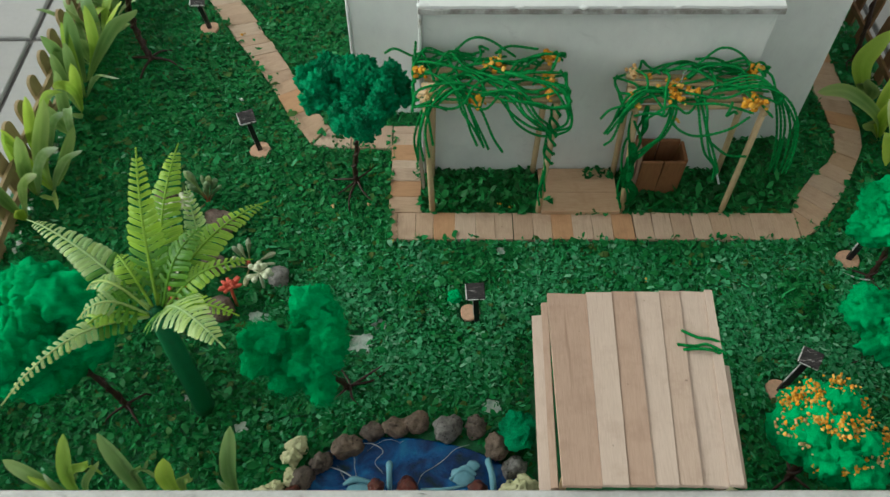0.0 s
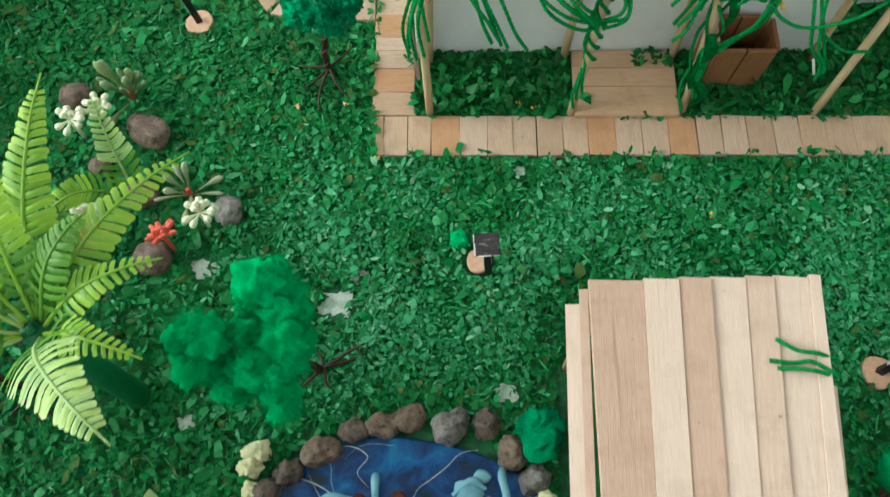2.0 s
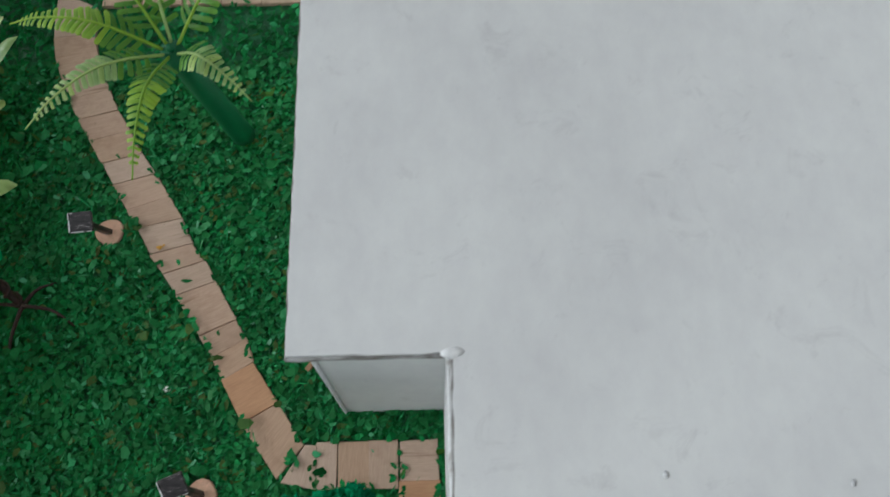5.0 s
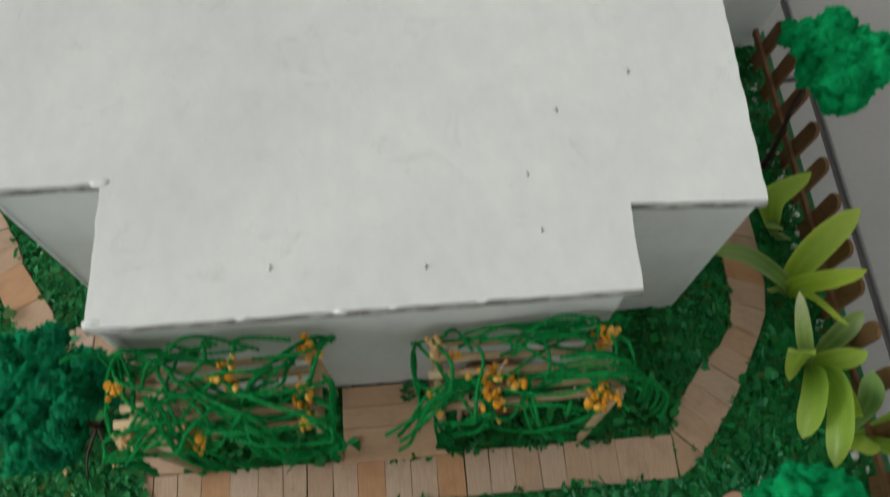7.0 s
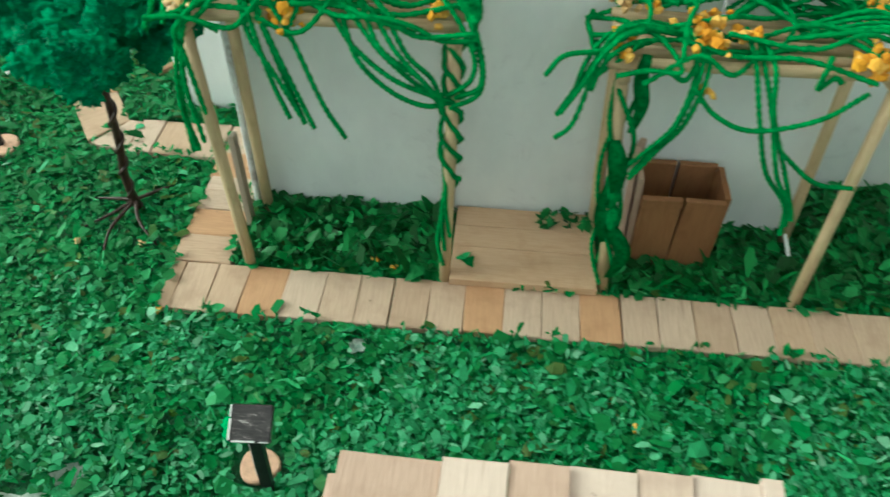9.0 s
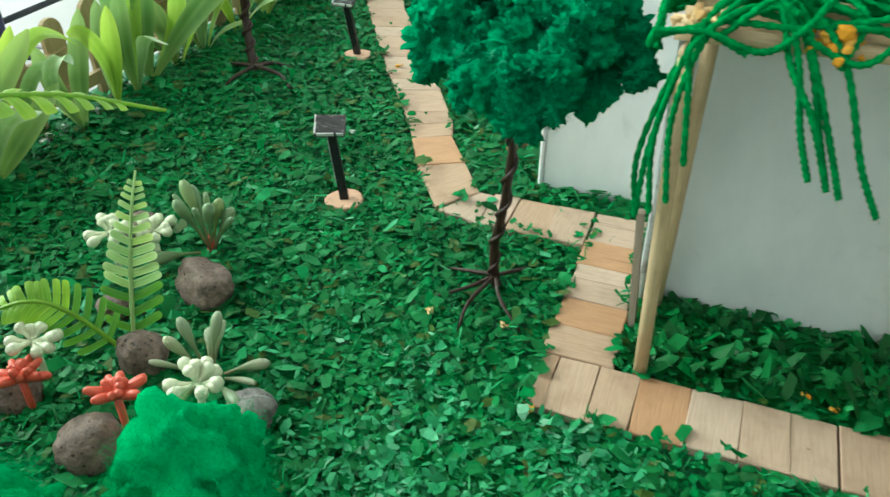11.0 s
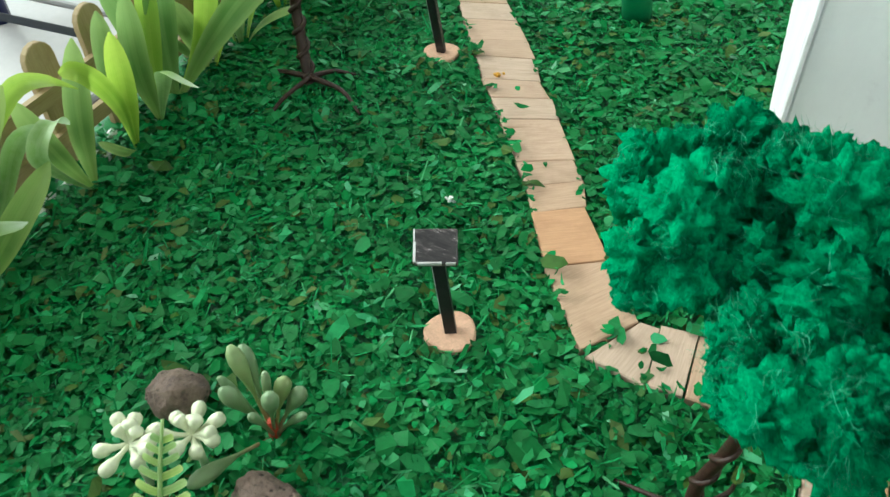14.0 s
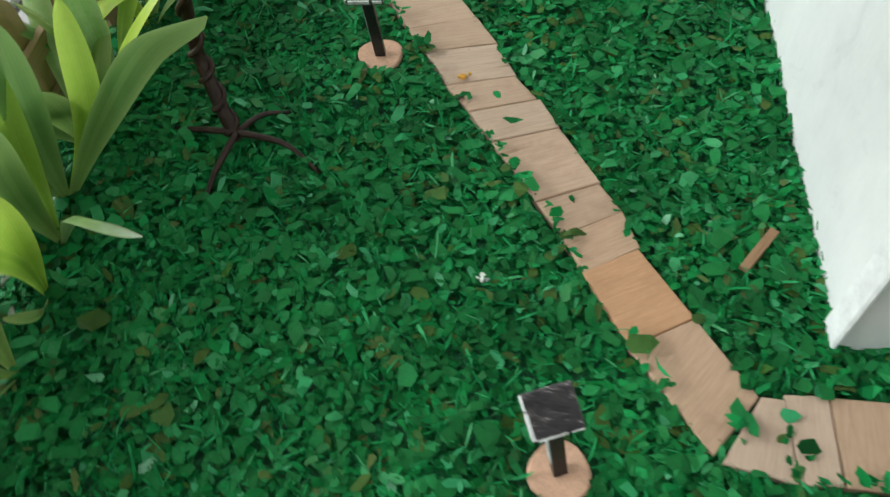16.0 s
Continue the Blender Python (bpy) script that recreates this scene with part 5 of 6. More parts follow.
shaped_plant((0.2440, 0.2900), ((0.0105, M_LEAF_WHITE, [(0.2350, 0.2880, 0.022), (0.2285, 0.2930, 0.0370), (0.2287, 0.3092, 0.0418)]), (0.0110, M_LEAF_YELLOW, [(0.2300, 0.2870, 0.026), (0.2239, 0.2863, 0.0413), (0.2245, 0.2790, 0.0240)]),
                                (0.0135, M_LEAF_YELLOW, [(0.2340, 0.2800, 0.026), (0.2260, 0.2680, 0.0380), (0.2193, 0.2556, 0.0341)]), (0.0145, M_LEAF_YELLOW, [(0.2400, 0.2780, 0.028), (0.2340, 0.2620, 0.0400), (0.2280, 0.2445, 0.0350)]),
                                (0.0125, M_LEAF_YELLOW, [(0.2440, 0.2870, 0.022), (0.2510, 0.2850, 0.0370)]), (0.0125, M_LEAF_YELLOW, [(0.2460, 0.2760, 0.022), (0.2460, 0.2620, 0.0300)]), (0.0110, M_LEAF, [(0.2500, 0.2960, 0.018), (0.2580, 0.3030, 0.0300)])),
             FACE_R, "plastic plant with broad yellow-green strap leaves at the dark fence", GR)
shaped_plant((0.2535, 0.2590), ((0.0125, M_LEAF_YELLOW, [(0.2450, 0.2550, 0.030), (0.2320, 0.2480, 0.046)]), (0.0120, M_LEAF_YELLOW, [(0.2560, 0.2500, 0.030), (0.2580, 0.2390, 0.044)]), (0.0115, M_LEAF_YELLOW, [(0.2620, 0.2620, 0.030), (0.2700, 0.2680, 0.045)]),
                                (0.0110, M_LEAF, [(0.2500, 0.2680, 0.030), (0.2460, 0.2760, 0.045)])), FACE_R, "plastic plant with broad yellow-green strap leaves at the dark fence", GR)
GF, FACE_F = "low strap-leaved plants along the front board", (0.1, -0.7, 0.7)
for base, leaves in (
        ((-0.1460, 0.1120), ((0.0085, M_LEAF, [(-0.1540, 0.1135, 0.025), (-0.1700, 0.1200, 0.0310)]), (0.0045, M_LEAF_YELLOW, [(-0.1520, 0.1125, 0.022), (-0.1570, 0.1125, 0.0340)]), (0.0042, M_LEAF_WHITE, [(-0.1500, 0.1120, 0.020), (-0.1500, 0.1125, 0.0365)]))),
        ((-0.1430, 0.1110), ((0.0080, M_LEAF_YELLOW, [(-0.1432, 0.1130, 0.030), (-0.1365, 0.1190, 0.0575)]), (0.0060, M_LEAF_YELLOW, [(-0.1420, 0.1135, 0.032), (-0.1350, 0.1145, 0.0390), (-0.1290, 0.1130, 0.0340)]), (0.0040, M_LEAF, [(-0.1380, 0.1125, 0.026), (-0.1280, 0.1150, 0.0420)]))),
        ((-0.1180, 0.1110), ((0.0100, M_LEAF, [(-0.1185, 0.1130, 0.032), (-0.1240, 0.1190, 0.0580)]), (0.0052, M_LEAF, [(-0.1170, 0.1130, 0.034), (-0.1125, 0.1130, 0.0370), (-0.1085, 0.1120, 0.0300)]))),
        ((-0.1030, 0.1110), ((0.0100, M_LEAF_YELLOW, [(-0.1050, 0.1120, 0.030), (-0.1015, 0.1130, 0.0500)]), (0.0060, M_LEAF, [(-0.1000, 0.1120, 0.030), (-0.0950, 0.1120, 0.0330)]))),
        ((-0.0820, 0.1120), ((0.0085, M_LEAF, [(-0.0815, 0.1140, 0.034), (-0.0757, 0.1195, 0.0630)]), (0.0040, M_LEAF_WHITE, [(-0.0840, 0.1120, 0.020), (-0.0860, 0.1120, 0.0320)])))):
    shaped_plant(base, leaves, FACE_F, "short green strap-leaved plastic plant behind the front board", GF)


# ---- stones and succulents ----
def stone(at, radii, material, seed, label, turn=0, group="stones of the rockery", lumpy=0.20):
    bm = rough_ball(bmesh.new(), (0, 0, radii[2] * 0.72), radii, lumpy, 1.1, seed, 4)
    return whole("stone", bm, material, label, "stone", group, smooth=True, m=pose(at[0], at[1], 0, 0, 0, turn))


for at, radii, mt, turn in (((-0.1470, 0.2745), (0.0066, 0.0054, 0.0050), M_LAVA, 10), ((-0.1150, 0.2580), (0.0090, 0.0060, 0.0060), M_LAVA, -22), ((-0.1325, 0.2440), (0.0042, 0.0038, 0.0034), M_LAVA, 0),
                            ((-0.1140, 0.2315), (0.0066, 0.0052, 0.0054), M_LAVA, -25), ((-0.0815, 0.2245), (0.0056, 0.0058, 0.0044), M_LAVA_GREY, 15), ((-0.1070, 0.2060), (0.0066, 0.0066, 0.0055), M_LAVA, 40),
                            ((-0.1330, 0.2120), (0.0060, 0.0050, 0.0044), M_LAVA, 0)):
    stone(at, radii, mt, at[0] * 50 + at[1] * 31, "rough brown lava stone lying on the green flakes", turn)


def berry_flower(at, top, petals, r, material, label, seed, slim=False):
    rr = random.Random(seed)
    ob = thing("succulent", label, "succulent", (*at, 0), "small plastic succulents of the rockery")
    c = Vector((at[0], at[1], top))
    part("stem", add_tube(bmesh.new(), [Vector((*at, 0)), Vector((*at, top * 0.5)), c], 0.0008, 6), material, ob, smooth=True)
    for k in range(petals):
        az = 2 * math.pi * k / petals * (1 if petals < 9 else 1.618) + rr.uniform(-0.2, 0.2)
        el = rr.uniform(0.0, 0.5) if k < 8 else rr.uniform(0.7, 1.2)
        d = Vector((math.cos(az) * math.cos(el), math.sin(az) * math.cos(el), math.sin(el)))
        ln = r * rr.uniform(0.8, 1.1) * (1 if k < 8 else 0.7)
        bm = bmesh.new()
        if slim:
            add_tube(bm, [c + d * ln * t for t in (0, 0.25, 0.5, 0.75, 0.92, 1.0)], lambda t: 0.0009 * math.sin(math.pi * (0.18 + 0.74 * t)) + 0.0002, 6)
        else:
            add_tube(bm, [c + d * ln * t for t in (0, 0.3, 0.5, 0.65, 0.8, 0.92, 1.0)], lambda t: 0.0005 + 0.00090 * max(0, math.sin(math.pi * max(0, (t - 0.30)) / 0.76)) ** 0.75, 8)
        part("petal", bm, material, ob, smooth=True)
    return ob


for at, top, seed in (((-0.1410, 0.2570), 0.0150, 1), ((-0.1330, 0.2635), 0.0130, 2), ((-0.0878, 0.2185), 0.0155, 3), ((-0.1300, 0.2185), 0.0135, 4)):
    berry_flower(at, top, 11, 0.0066, M_CREAM, "cream white plastic succulent with club-shaped petals", seed)
for at, top, seed in (((-0.0998, 0.2095), 0.0165, 5), ((-0.1265, 0.2105), 0.0110, 6)):
    berry_flower(at, top, 16, 0.0060, M_RED, "coral red spiky plastic succulent", seed, True)


def rosette(at, leaves, ln, material, label, seed, low=30, slim=1.0):
    rr = random.Random(seed)
    ob = thing("succulent", label, "succulent", (*at, 0), "small plastic succulents of the rockery")
    for k in range(leaves):
        az = 2 * math.pi * k / leaves + rr.uniform(-0.25, 0.25)
        el = radians(rr.uniform(low, 84))
        d = Vector((math.cos(az) * math.cos(el), math.sin(az) * math.cos(el), math.sin(el)))
        l2 = ln * rr.uniform(0.75, 1.15)
        line = [Vector((*at, 0.0005)) + d * l2 * t + Vector((0, 0, 0.001 * math.sin(3 * t))) for t in (0, 0.15, 0.3, 0.45, 0.6, 0.72, 0.84, 0.93, 1.0)]
        fat = ln * (0.070 if k % 3 else 0.030) * slim
        pad = add_tube(bmesh.new(), line, lambda t: 0.0004 + fat * max(0, math.sin(math.pi * (max(0, t - 0.40) / 0.62) ** 1.15)) ** 0.9, 8)
        uv = pad.loops.layers.uv.verify()
        for f in pad.faces:
            for lp in f.loops:
                lp[uv].uv = (0.3, min(1, max(0, (lp.vert.co - line[0]).dot(d) / l2)))
        part("leaf", pad, material, ob, smooth=True)
    part("heart", add_tube(bmesh.new(), [Vector((*at, 0)), Vector((*at, 0.003)), Vector((*at, 0.006))], lambda t: 0.0014 - 0.0006 * t, 7), M_RED, ob, "reddish heart")
    return ob


rosette((-0.1250, 0.2750), 11, 0.0195, M_SUCC, "green succulent rosette with a red heart on the flakes", 3, 22)
rosette((-0.0970, 0.2325), 11, 0.0160, M_SUCC_PALE, "pale green succulent rosette with reddish stems", 4, 14, 0.85)

# ---- pond ----
pond = thing("pond", "small blue gel pond ringed by lava stones", "pond", (-0.015, 0.125, 0))
pts = []
for k in range(40):
    w = 2 * math.pi * k / 40
    r = 1 + 0.05 * math.sin(3 * w + 1)
    pts.append((-0.016 + 0.046 * r * math.cos(w), max(0.0995, 0.1150 + 0.0275 * r * math.sin(w))))
part("water", prism(pts, 0.0, 0.0022, 0.0003), M_WATER, pond, "glossy blue gel water")
rw = random.Random(8)
for k in range(7):
    a = Vector((rw.uniform(-0.050, 0.022), rw.uniform(0.102, 0.136), 0.0026))
    pts3 = [a]
    az = rw.uniform(0, 6.28)
    for q in range(5):
        az += rw.gauss(0, 0.7)
        a = a + Vector((math.cos(az) * 0.006, math.sin(az) * 0.006, 0))
        pts3.append(Vector((min(0.024, max(-0.055, a.x)), min(0.139, max(0.1015, a.y)), 0.0025 + rw.random() ** 3 * 0.004)))
    rad = 0.00007 + 0.00016 * rw.random() ** 3
    part("glue_strand", add_tube(bmesh.new(), spline(pts3, 6), lambda t: rad * (1.2 - 0.8 * abs(2 * t - 1)), 5), M_THREAD, pond, "clear glue thread on the water", True)
for pts3, rad in (([(-0.0232, 0.1300, 0.0020), (-0.0230, 0.1275, 0.0075), (-0.0228, 0.1230, 0.0085), (-0.0228, 0.1190, 0.0025)], 0.0020), ([(0.0185, 0.1320, 0.0020), (0.0180, 0.1280, 0.0080), (0.0192, 0.1220, 0.0090), (0.0200, 0.1160, 0.0030)], 0.0021),
                  ([(-0.0420, 0.1210, 0.0024), (-0.0370, 0.1225, 0.0040), (-0.0300, 0.1215, 0.0026)], 0.0019), ([(0.0020, 0.1230, 0.0024), (0.0080, 0.1275, 0.0036), (0.0130, 0.1250, 0.0028)], 0.0017),
                  ([(-0.0100, 0.1190, 0.0024), (-0.0010, 0.1185, 0.0032), (0.0080, 0.1205, 0.0024)], 0.0012)):
    part("glue_loop", add_tube(bmesh.new(), spline(pts3, 10), lambda t: rad * 0.72 * (0.62 + 0.38 * math.sin(math.pi * t) + 0.12 * math.sin(9 * t + rad * 9000)), 12), M_GLUE, pond, "smooth pale blue dried glue", True)
for c, r in (((-0.0350, 0.1180, 0.0026), (0.0060, 0.0036, 0.0010)), ((0.0070, 0.1240, 0.0026), (0.0050, 0.0036, 0.0012)), ((0.0120, 0.1290, 0.0026), (0.0030, 0.0020, 0.0008)), ((-0.0120, 0.1100, 0.0026), (0.0050, 0.0026, 0.0010))):
    part("glue_blob", rough_ball(bmesh.new(), c, r, 0.35, 1.0, c[0] * 300, 3), M_GLUE, pond, "pale blue glue splash", True)
ring = ((-0.0310, 0.1440, 0.0058, M_LAVA_WET), (-0.0210, 0.1455, 0.0056, M_LAVA_TAN), (-0.0120, 0.1480, 0.0060, M_LAVA_TAN), (0.0010, 0.1450, 0.0066, M_LAVA_GREY), (0.0130, 0.1460, 0.0058, M_LAVA_WET), (0.0220, 0.1365, 0.0062, M_LAVA_TAN),
        (-0.0420, 0.1370, 0.0062, M_LAVA_TAN), (-0.0520, 0.1300, 0.0058, M_LAVA_WET), (-0.0590, 0.1230, 0.0058, M_LAVA_WET), (-0.0630, 0.1140, 0.0060, M_RED_STONE), (0.0290, 0.1280, 0.0046, M_LAVA_GREY),
        (-0.0285, 0.1195, 0.0040, M_RED_STONE), (-0.0150, 0.1190, 0.0052, M_RED_STONE), (-0.0060, 0.1110, 0.0044, M_RED_STONE), (0.0135, 0.1190, 0.0044, M_RED_STONE), (0.0270, 0.1180, 0.0046, M_LAVA_WET))
for x, y, r, mt in ring:
    stone((x, y), (r * R.uniform(0.8, 1.15), r * R.uniform(0.72, 0.98), r * R.uniform(0.7, 0.95)), mt, x * 700 + y * 90, "wet red-brown stone in the pond" if mt is M_RED_STONE else "porous lava stone at the pond's edge", R.uniform(0, 90), "stones of the pond", 0.34)


def sponge_bush(at, size, seed, label, material=M_SPONGE):
    rr = random.Random(seed)
    bm = bmesh.new()
    for k in range(4):
        c = Vector((at[0] + rr.uniform(-0.6, 0.6) * size, at[1] + rr.uniform(-0.6, 0.6) * size, size * (0.45 + 0.28 * k)))
        rough_ball(bm, c, (size * rr.uniform(0.55, 1.0), size * rr.uniform(0.5, 0.9), size * rr.uniform(0.5, 0.8)), 0.55, 1.1, seed + k, 4)
    return whole("sponge_bush", bm, material, label, "bush", "sponge bushes by the pond", smooth=True)


sponge_bush((-0.0645, 0.1340), 0.0052, 2, "pale yellow torn sponge bush by the pond")
sponge_bush((-0.0700, 0.1150), 0.0056, 9, "yellow torn sponge bush by the front board")
sponge_bush((-0.0620, 0.1225), 0.0036, 15, "pale yellow torn sponge bush by the pond")
sponge_bush((0.0315, 0.1170), 0.0062, 21, "pale yellow-green sponge bush beside the shelter")
sponge_bush((0.1180, 0.1100), 0.0060, 27, "pale yellow-green sponge bush beside the shelter")
for at, size, seed in (((0.0300, 0.1410), 0.0078, 33), ((0.0050, 0.2125), 0.0034, 39)):
    sponge_bush(at, size, seed, "tuft of green cotton on the flakes", M_WOOL if size > 0.005 else M_COTTON)
stone((0.1270, 0.1060), (0.007, 0.006, 0.006), M_LAVA_GREY, 4.2, "grey lava stone under the flowering bush", 0)


# ---- fences ----
def fence(x, y0, y1, gap, material, label, lean, seed, wide=0.0095, rails=((0.0100, 0.0045), (0.0225, 0.0045))):
    rr = random.Random(seed)
    ob = thing("fence", label, "fence", (x, (y0 + y1) / 2, 0))
    out = 1 if x > 0 else -1
    y = y0
    while y < y1:
        h = 0.0355 + rr.uniform(-0.002, 0.002)
        dx = out * lean * h + rr.uniform(-0.0006, 0.0006)
        slat("picket", (x, y, 0.0), (x + dx, y + rr.uniform(-0.0012, 0.0012), h), wide, 0.0018, material, ob, top_round=True, normal=(1, 0, 0))
        y += gap + rr.uniform(-0.0008, 0.0008)
    for z, rw_ in rails:
        slat("rail", (x - out * 0.0020 + out * lean * z, y0 - 0.004, z), (x - out * 0.0020 + out * lean * z, y1 + 0.002, z), rw_, 0.0018, material, ob, normal=(1, 0, 0))
    return ob


fence(-0.2220, 0.1080, 0.655, 0.0186, M_FENCE, "low picket fence of stained round-topped sticks", 0.06, 3)
fence(0.2570, 0.1080, 0.655, 0.0186, M_FENCE_R, "low picket fence of dark brown round-topped sticks", 0.06, 4, 0.0078, ((0.0140, 0.0035),))
pebbles = bmesh.new()
rq = random.Random(12)
for k in range(130):
    px, py = rq.choice((-0.2195, 0.2535)) + rq.uniform(-0.001, 0.004), rq.uniform(0.24, 0.46)
    geo = bmesh.ops.create_icosphere(pebbles, subdivisions=1, radius=rq.uniform(0.0009, 0.0022))["verts"]
    for v in geo:
        v.co = v.co * rq.uniform(0.75, 1.2) + Vector((px, py, 0.0012))
whole("pebbles", pebbles, M_PEBBLE, "small white glassy pebbles along the fences", "pebbles", kind="stuff")


# ---- yarn vines ----
rj = random.Random(55)


def vine(name, label, at, strands, group="yarn vines on the pergolas"):
    ob = thing(name, label, "vine", at, group)
    verts, faces = [], []
    for pts3 in strands:
        j = 0.0009
        pts3 = [Vector(q) + Vector((rj.uniform(-j, j), rj.uniform(-j, j), rj.uniform(-j, j))) * (0.4 if len(pts3) > 7 else 1) for q in pts3]
        line = spline(pts3, 26)
        part("strand", add_tube(bmesh.new(), line, 0.00056, 10, 0.85, 0.22), M_YARN, ob, smooth=True)
        for p, q in zip(line, line[1:]):
            for k in range(3):
                d = Vector((rj.gauss(0, 1), rj.gauss(0, 1), rj.gauss(0, 1))).normalized()
                e = p.lerp(q, rj.random()) + d * 0.00050
                t = (d * 0.6 + (q - p).normalized() * rj.choice((-1, 1)) + Vector((rj.gauss(0, 0.4), rj.gauss(0, 0.4), rj.gauss(0, 0.4)))).normalized() * rj.uniform(0.0004, 0.0011)
                w = t.cross(d).normalized() * 0.000028
                i0 = len(verts)
                verts += [e - w, e + w, e + t * 0.55 + w * 0.8 + d * 0.0001, e + t * 0.55 - w * 0.8 + d * 0.0001, e + t]
                faces += [(i0, i0 + 1, i0 + 2, i0 + 3), (i0 + 3, i0 + 2, i0 + 4)]
    me = bpy.data.meshes.new("fuzz")
    me.from_pydata([tuple(v) for v in verts], [], faces)
    me.materials.append(M_YARN)
    tagged(part("fuzz", me, M_YARN, ob, "loose hairs of the yarn"), kind="stuff")
    return ob


def top_strands(x0, x1, y0, y1, z, count, rr):
    out = []
    for k in range(count):
        p = Vector((rr.uniform(x0, x1), rr.uniform(y0, y1), z + rr.uniform(0, 0.003)))
        az = rr.choice((0, math.pi)) + rr.gauss(0, 0.55)
        pts3 = [p.copy()]
        for q in range(rr.randrange(3, 6)):
            st = rr.uniform(0.009, 0.017)
            az += rr.gauss(0, 0.50)
            p = p + Vector((math.cos(az) * st, math.sin(az) * st * 0.7, 0))
            p.x, p.y = min(x1 + 0.002, max(x0 - 0.004, p.x)), min(y1 + 0.001, max(y0 - 0.002, p.y))
            over = max(0, p.x - x1, x0 - p.x, y0 - p.y)
            p.z = z + rr.uniform(-0.001, 0.006) - over * 1.5
            pts3.append(p.copy())
        out.append(pts3)
    return out


rv = random.Random(77)
Z1 = 0.0845
left_top = top_strands(-0.010, 0.052, 0.262, 0.290, Z1, 46, rv)
hang = []
for ex, ez, sx in ((0.017, 0.060, 0.006), (0.026, 0.057, 0.010), (0.014, 0.062, 0.005), (0.020, 0.060, 0.007), (0.016, 0.064, 0.004)):
    hang.append([(sx - 0.006, 0.276, Z1 + 0.002), (sx, 0.266, Z1 + 0.003), (sx + (ex - sx) * 0.35, 0.2600, Z1 - 0.004), (sx + (ex - sx) * 0.75, 0.2575, ez + 0.008), (ex, 0.2570, ez)])
for ex, ez, y in ((-0.0075, 0.052, 0.259), (-0.0100, 0.048, 0.2605), (-0.0060, 0.060, 0.258), (-0.0120, 0.046, 0.264), (-0.0135, 0.042, 0.268)):
    hang.append([(0.006, y + 0.012, Z1 + 0.002), (-0.002, y + 0.005, Z1 + 0.003), (-0.0075, y + 0.001, Z1 - 0.003), (ex - 0.001, y, ez + 0.016), (ex, y, ez)])
swags = []
for k in range(3):
    o = k * 0.0016
    swags.append([(0.020 + o, 0.280 - o, Z1 + 0.004), (0.034 + o * 0.6, 0.272 - o * 0.4, Z1 + 0.005), (0.047 + o, 0.266, Z1 + 0.004), (0.0535 + o * 0.6, 0.2610, 0.0800), (0.0545 + o * 0.4, 0.2590, 0.0730 - o), (0.0500, 0.2600, 0.0690 - o)])
for k in range(4):
    o = k * 0.0020
    swags.append([(0.014 + o, 0.276 - o, Z1 + 0.004), (0.026 + o, 0.266, Z1 + 0.002), (0.034 + o, 0.2590, 0.0790), (0.0410 + o * 0.8, 0.2580, 0.0730), (0.0470 + o * 0.3, 0.2600, 0.0680 - o * 0.5)])
for k in range(2):
    o = k * 0.0018
    swags.append([(0.024 + o, 0.265, Z1), (0.030, 0.2595, 0.0790 - o), (0.037, 0.2580, 0.0725 - o), (0.0445, 0.2585, 0.0690 - o), (0.0500, 0.2620, 0.0650)])
wrap = []
for k in range(3):
    ph = k * 2.1
    coil = [(0.0500 - 0.00004 * q + 0.0023 * math.cos(q * 0.62 + ph), 0.2657 + 0.00004 * q + 0.0023 * math.sin(q * 0.62 + ph), 0.0780 - 0.0019 * q) for q in range(24 - 3 * k)]
    x, y, z = coil[-1]
    wrap.append(coil + [(0.0474 + 0.0007 * k, 0.2650, z - 0.008), (0.0470 + 0.0008 * k, 0.2646, z - 0.016), (0.0480 + 0.0008 * k, 0.2643, z - 0.024)])
vine("yarn_vine", "green yarn vine heaped over the pergola and round its post", (0.02, 0.275, Z1), left_top + hang + swags + wrap + [
    [(0.002, 0.289, Z1), (0.010, 0.2915, Z1 + 0.0085), (0.020, 0.2915, Z1 + 0.010), (0.032, 0.2890, Z1 + 0.002)],
    [(-0.004, 0.288, Z1), (-0.014, 0.290, Z1 + 0.001), (-0.022, 0.290, 0.0900), (-0.028, 0.289, 0.0890)],
    [(-0.006, 0.284, Z1), (-0.0130, 0.287, Z1 + 0.001), (-0.0135, 0.288, 0.0950)]])
Z2 = 0.0765
right_top = top_strands(0.084, 0.148, 0.266, 0.291, Z2, 28, rv)
drape = []
for ex, ez, o in ((0.0700, 0.074, 0.0), (0.0725, 0.062, 0.0012), (0.0745, 0.066, -0.001), (0.0760, 0.069, 0.0022), (0.0735, 0.059, -0.002)):
    drape.append([(0.100, 0.276 + o, Z2 + 0.001), (0.090, 0.273 + o, Z2 + 0.004), (0.082, 0.268 + o, Z2 + 0.0015), (ex + 0.003, 0.2635 + o, ez + 0.005), (ex, 0.262 + o, ez)])
for k in range(6):
    o = k * 0.0016
    drape.append([(0.128 - o, 0.282 - o, Z2 + 0.002), (0.140 + o * 0.3, 0.281 - o, Z2 + 0.006), (0.150 + o * 0.6, 0.279 - o, Z2 - 0.001), (0.1570 + o, 0.2775 - o, 0.060), (0.1620 + o * 0.8, 0.2765 - o, 0.040), (0.1640 + o * 0.5, 0.2770 - o, 0.022 + o)])
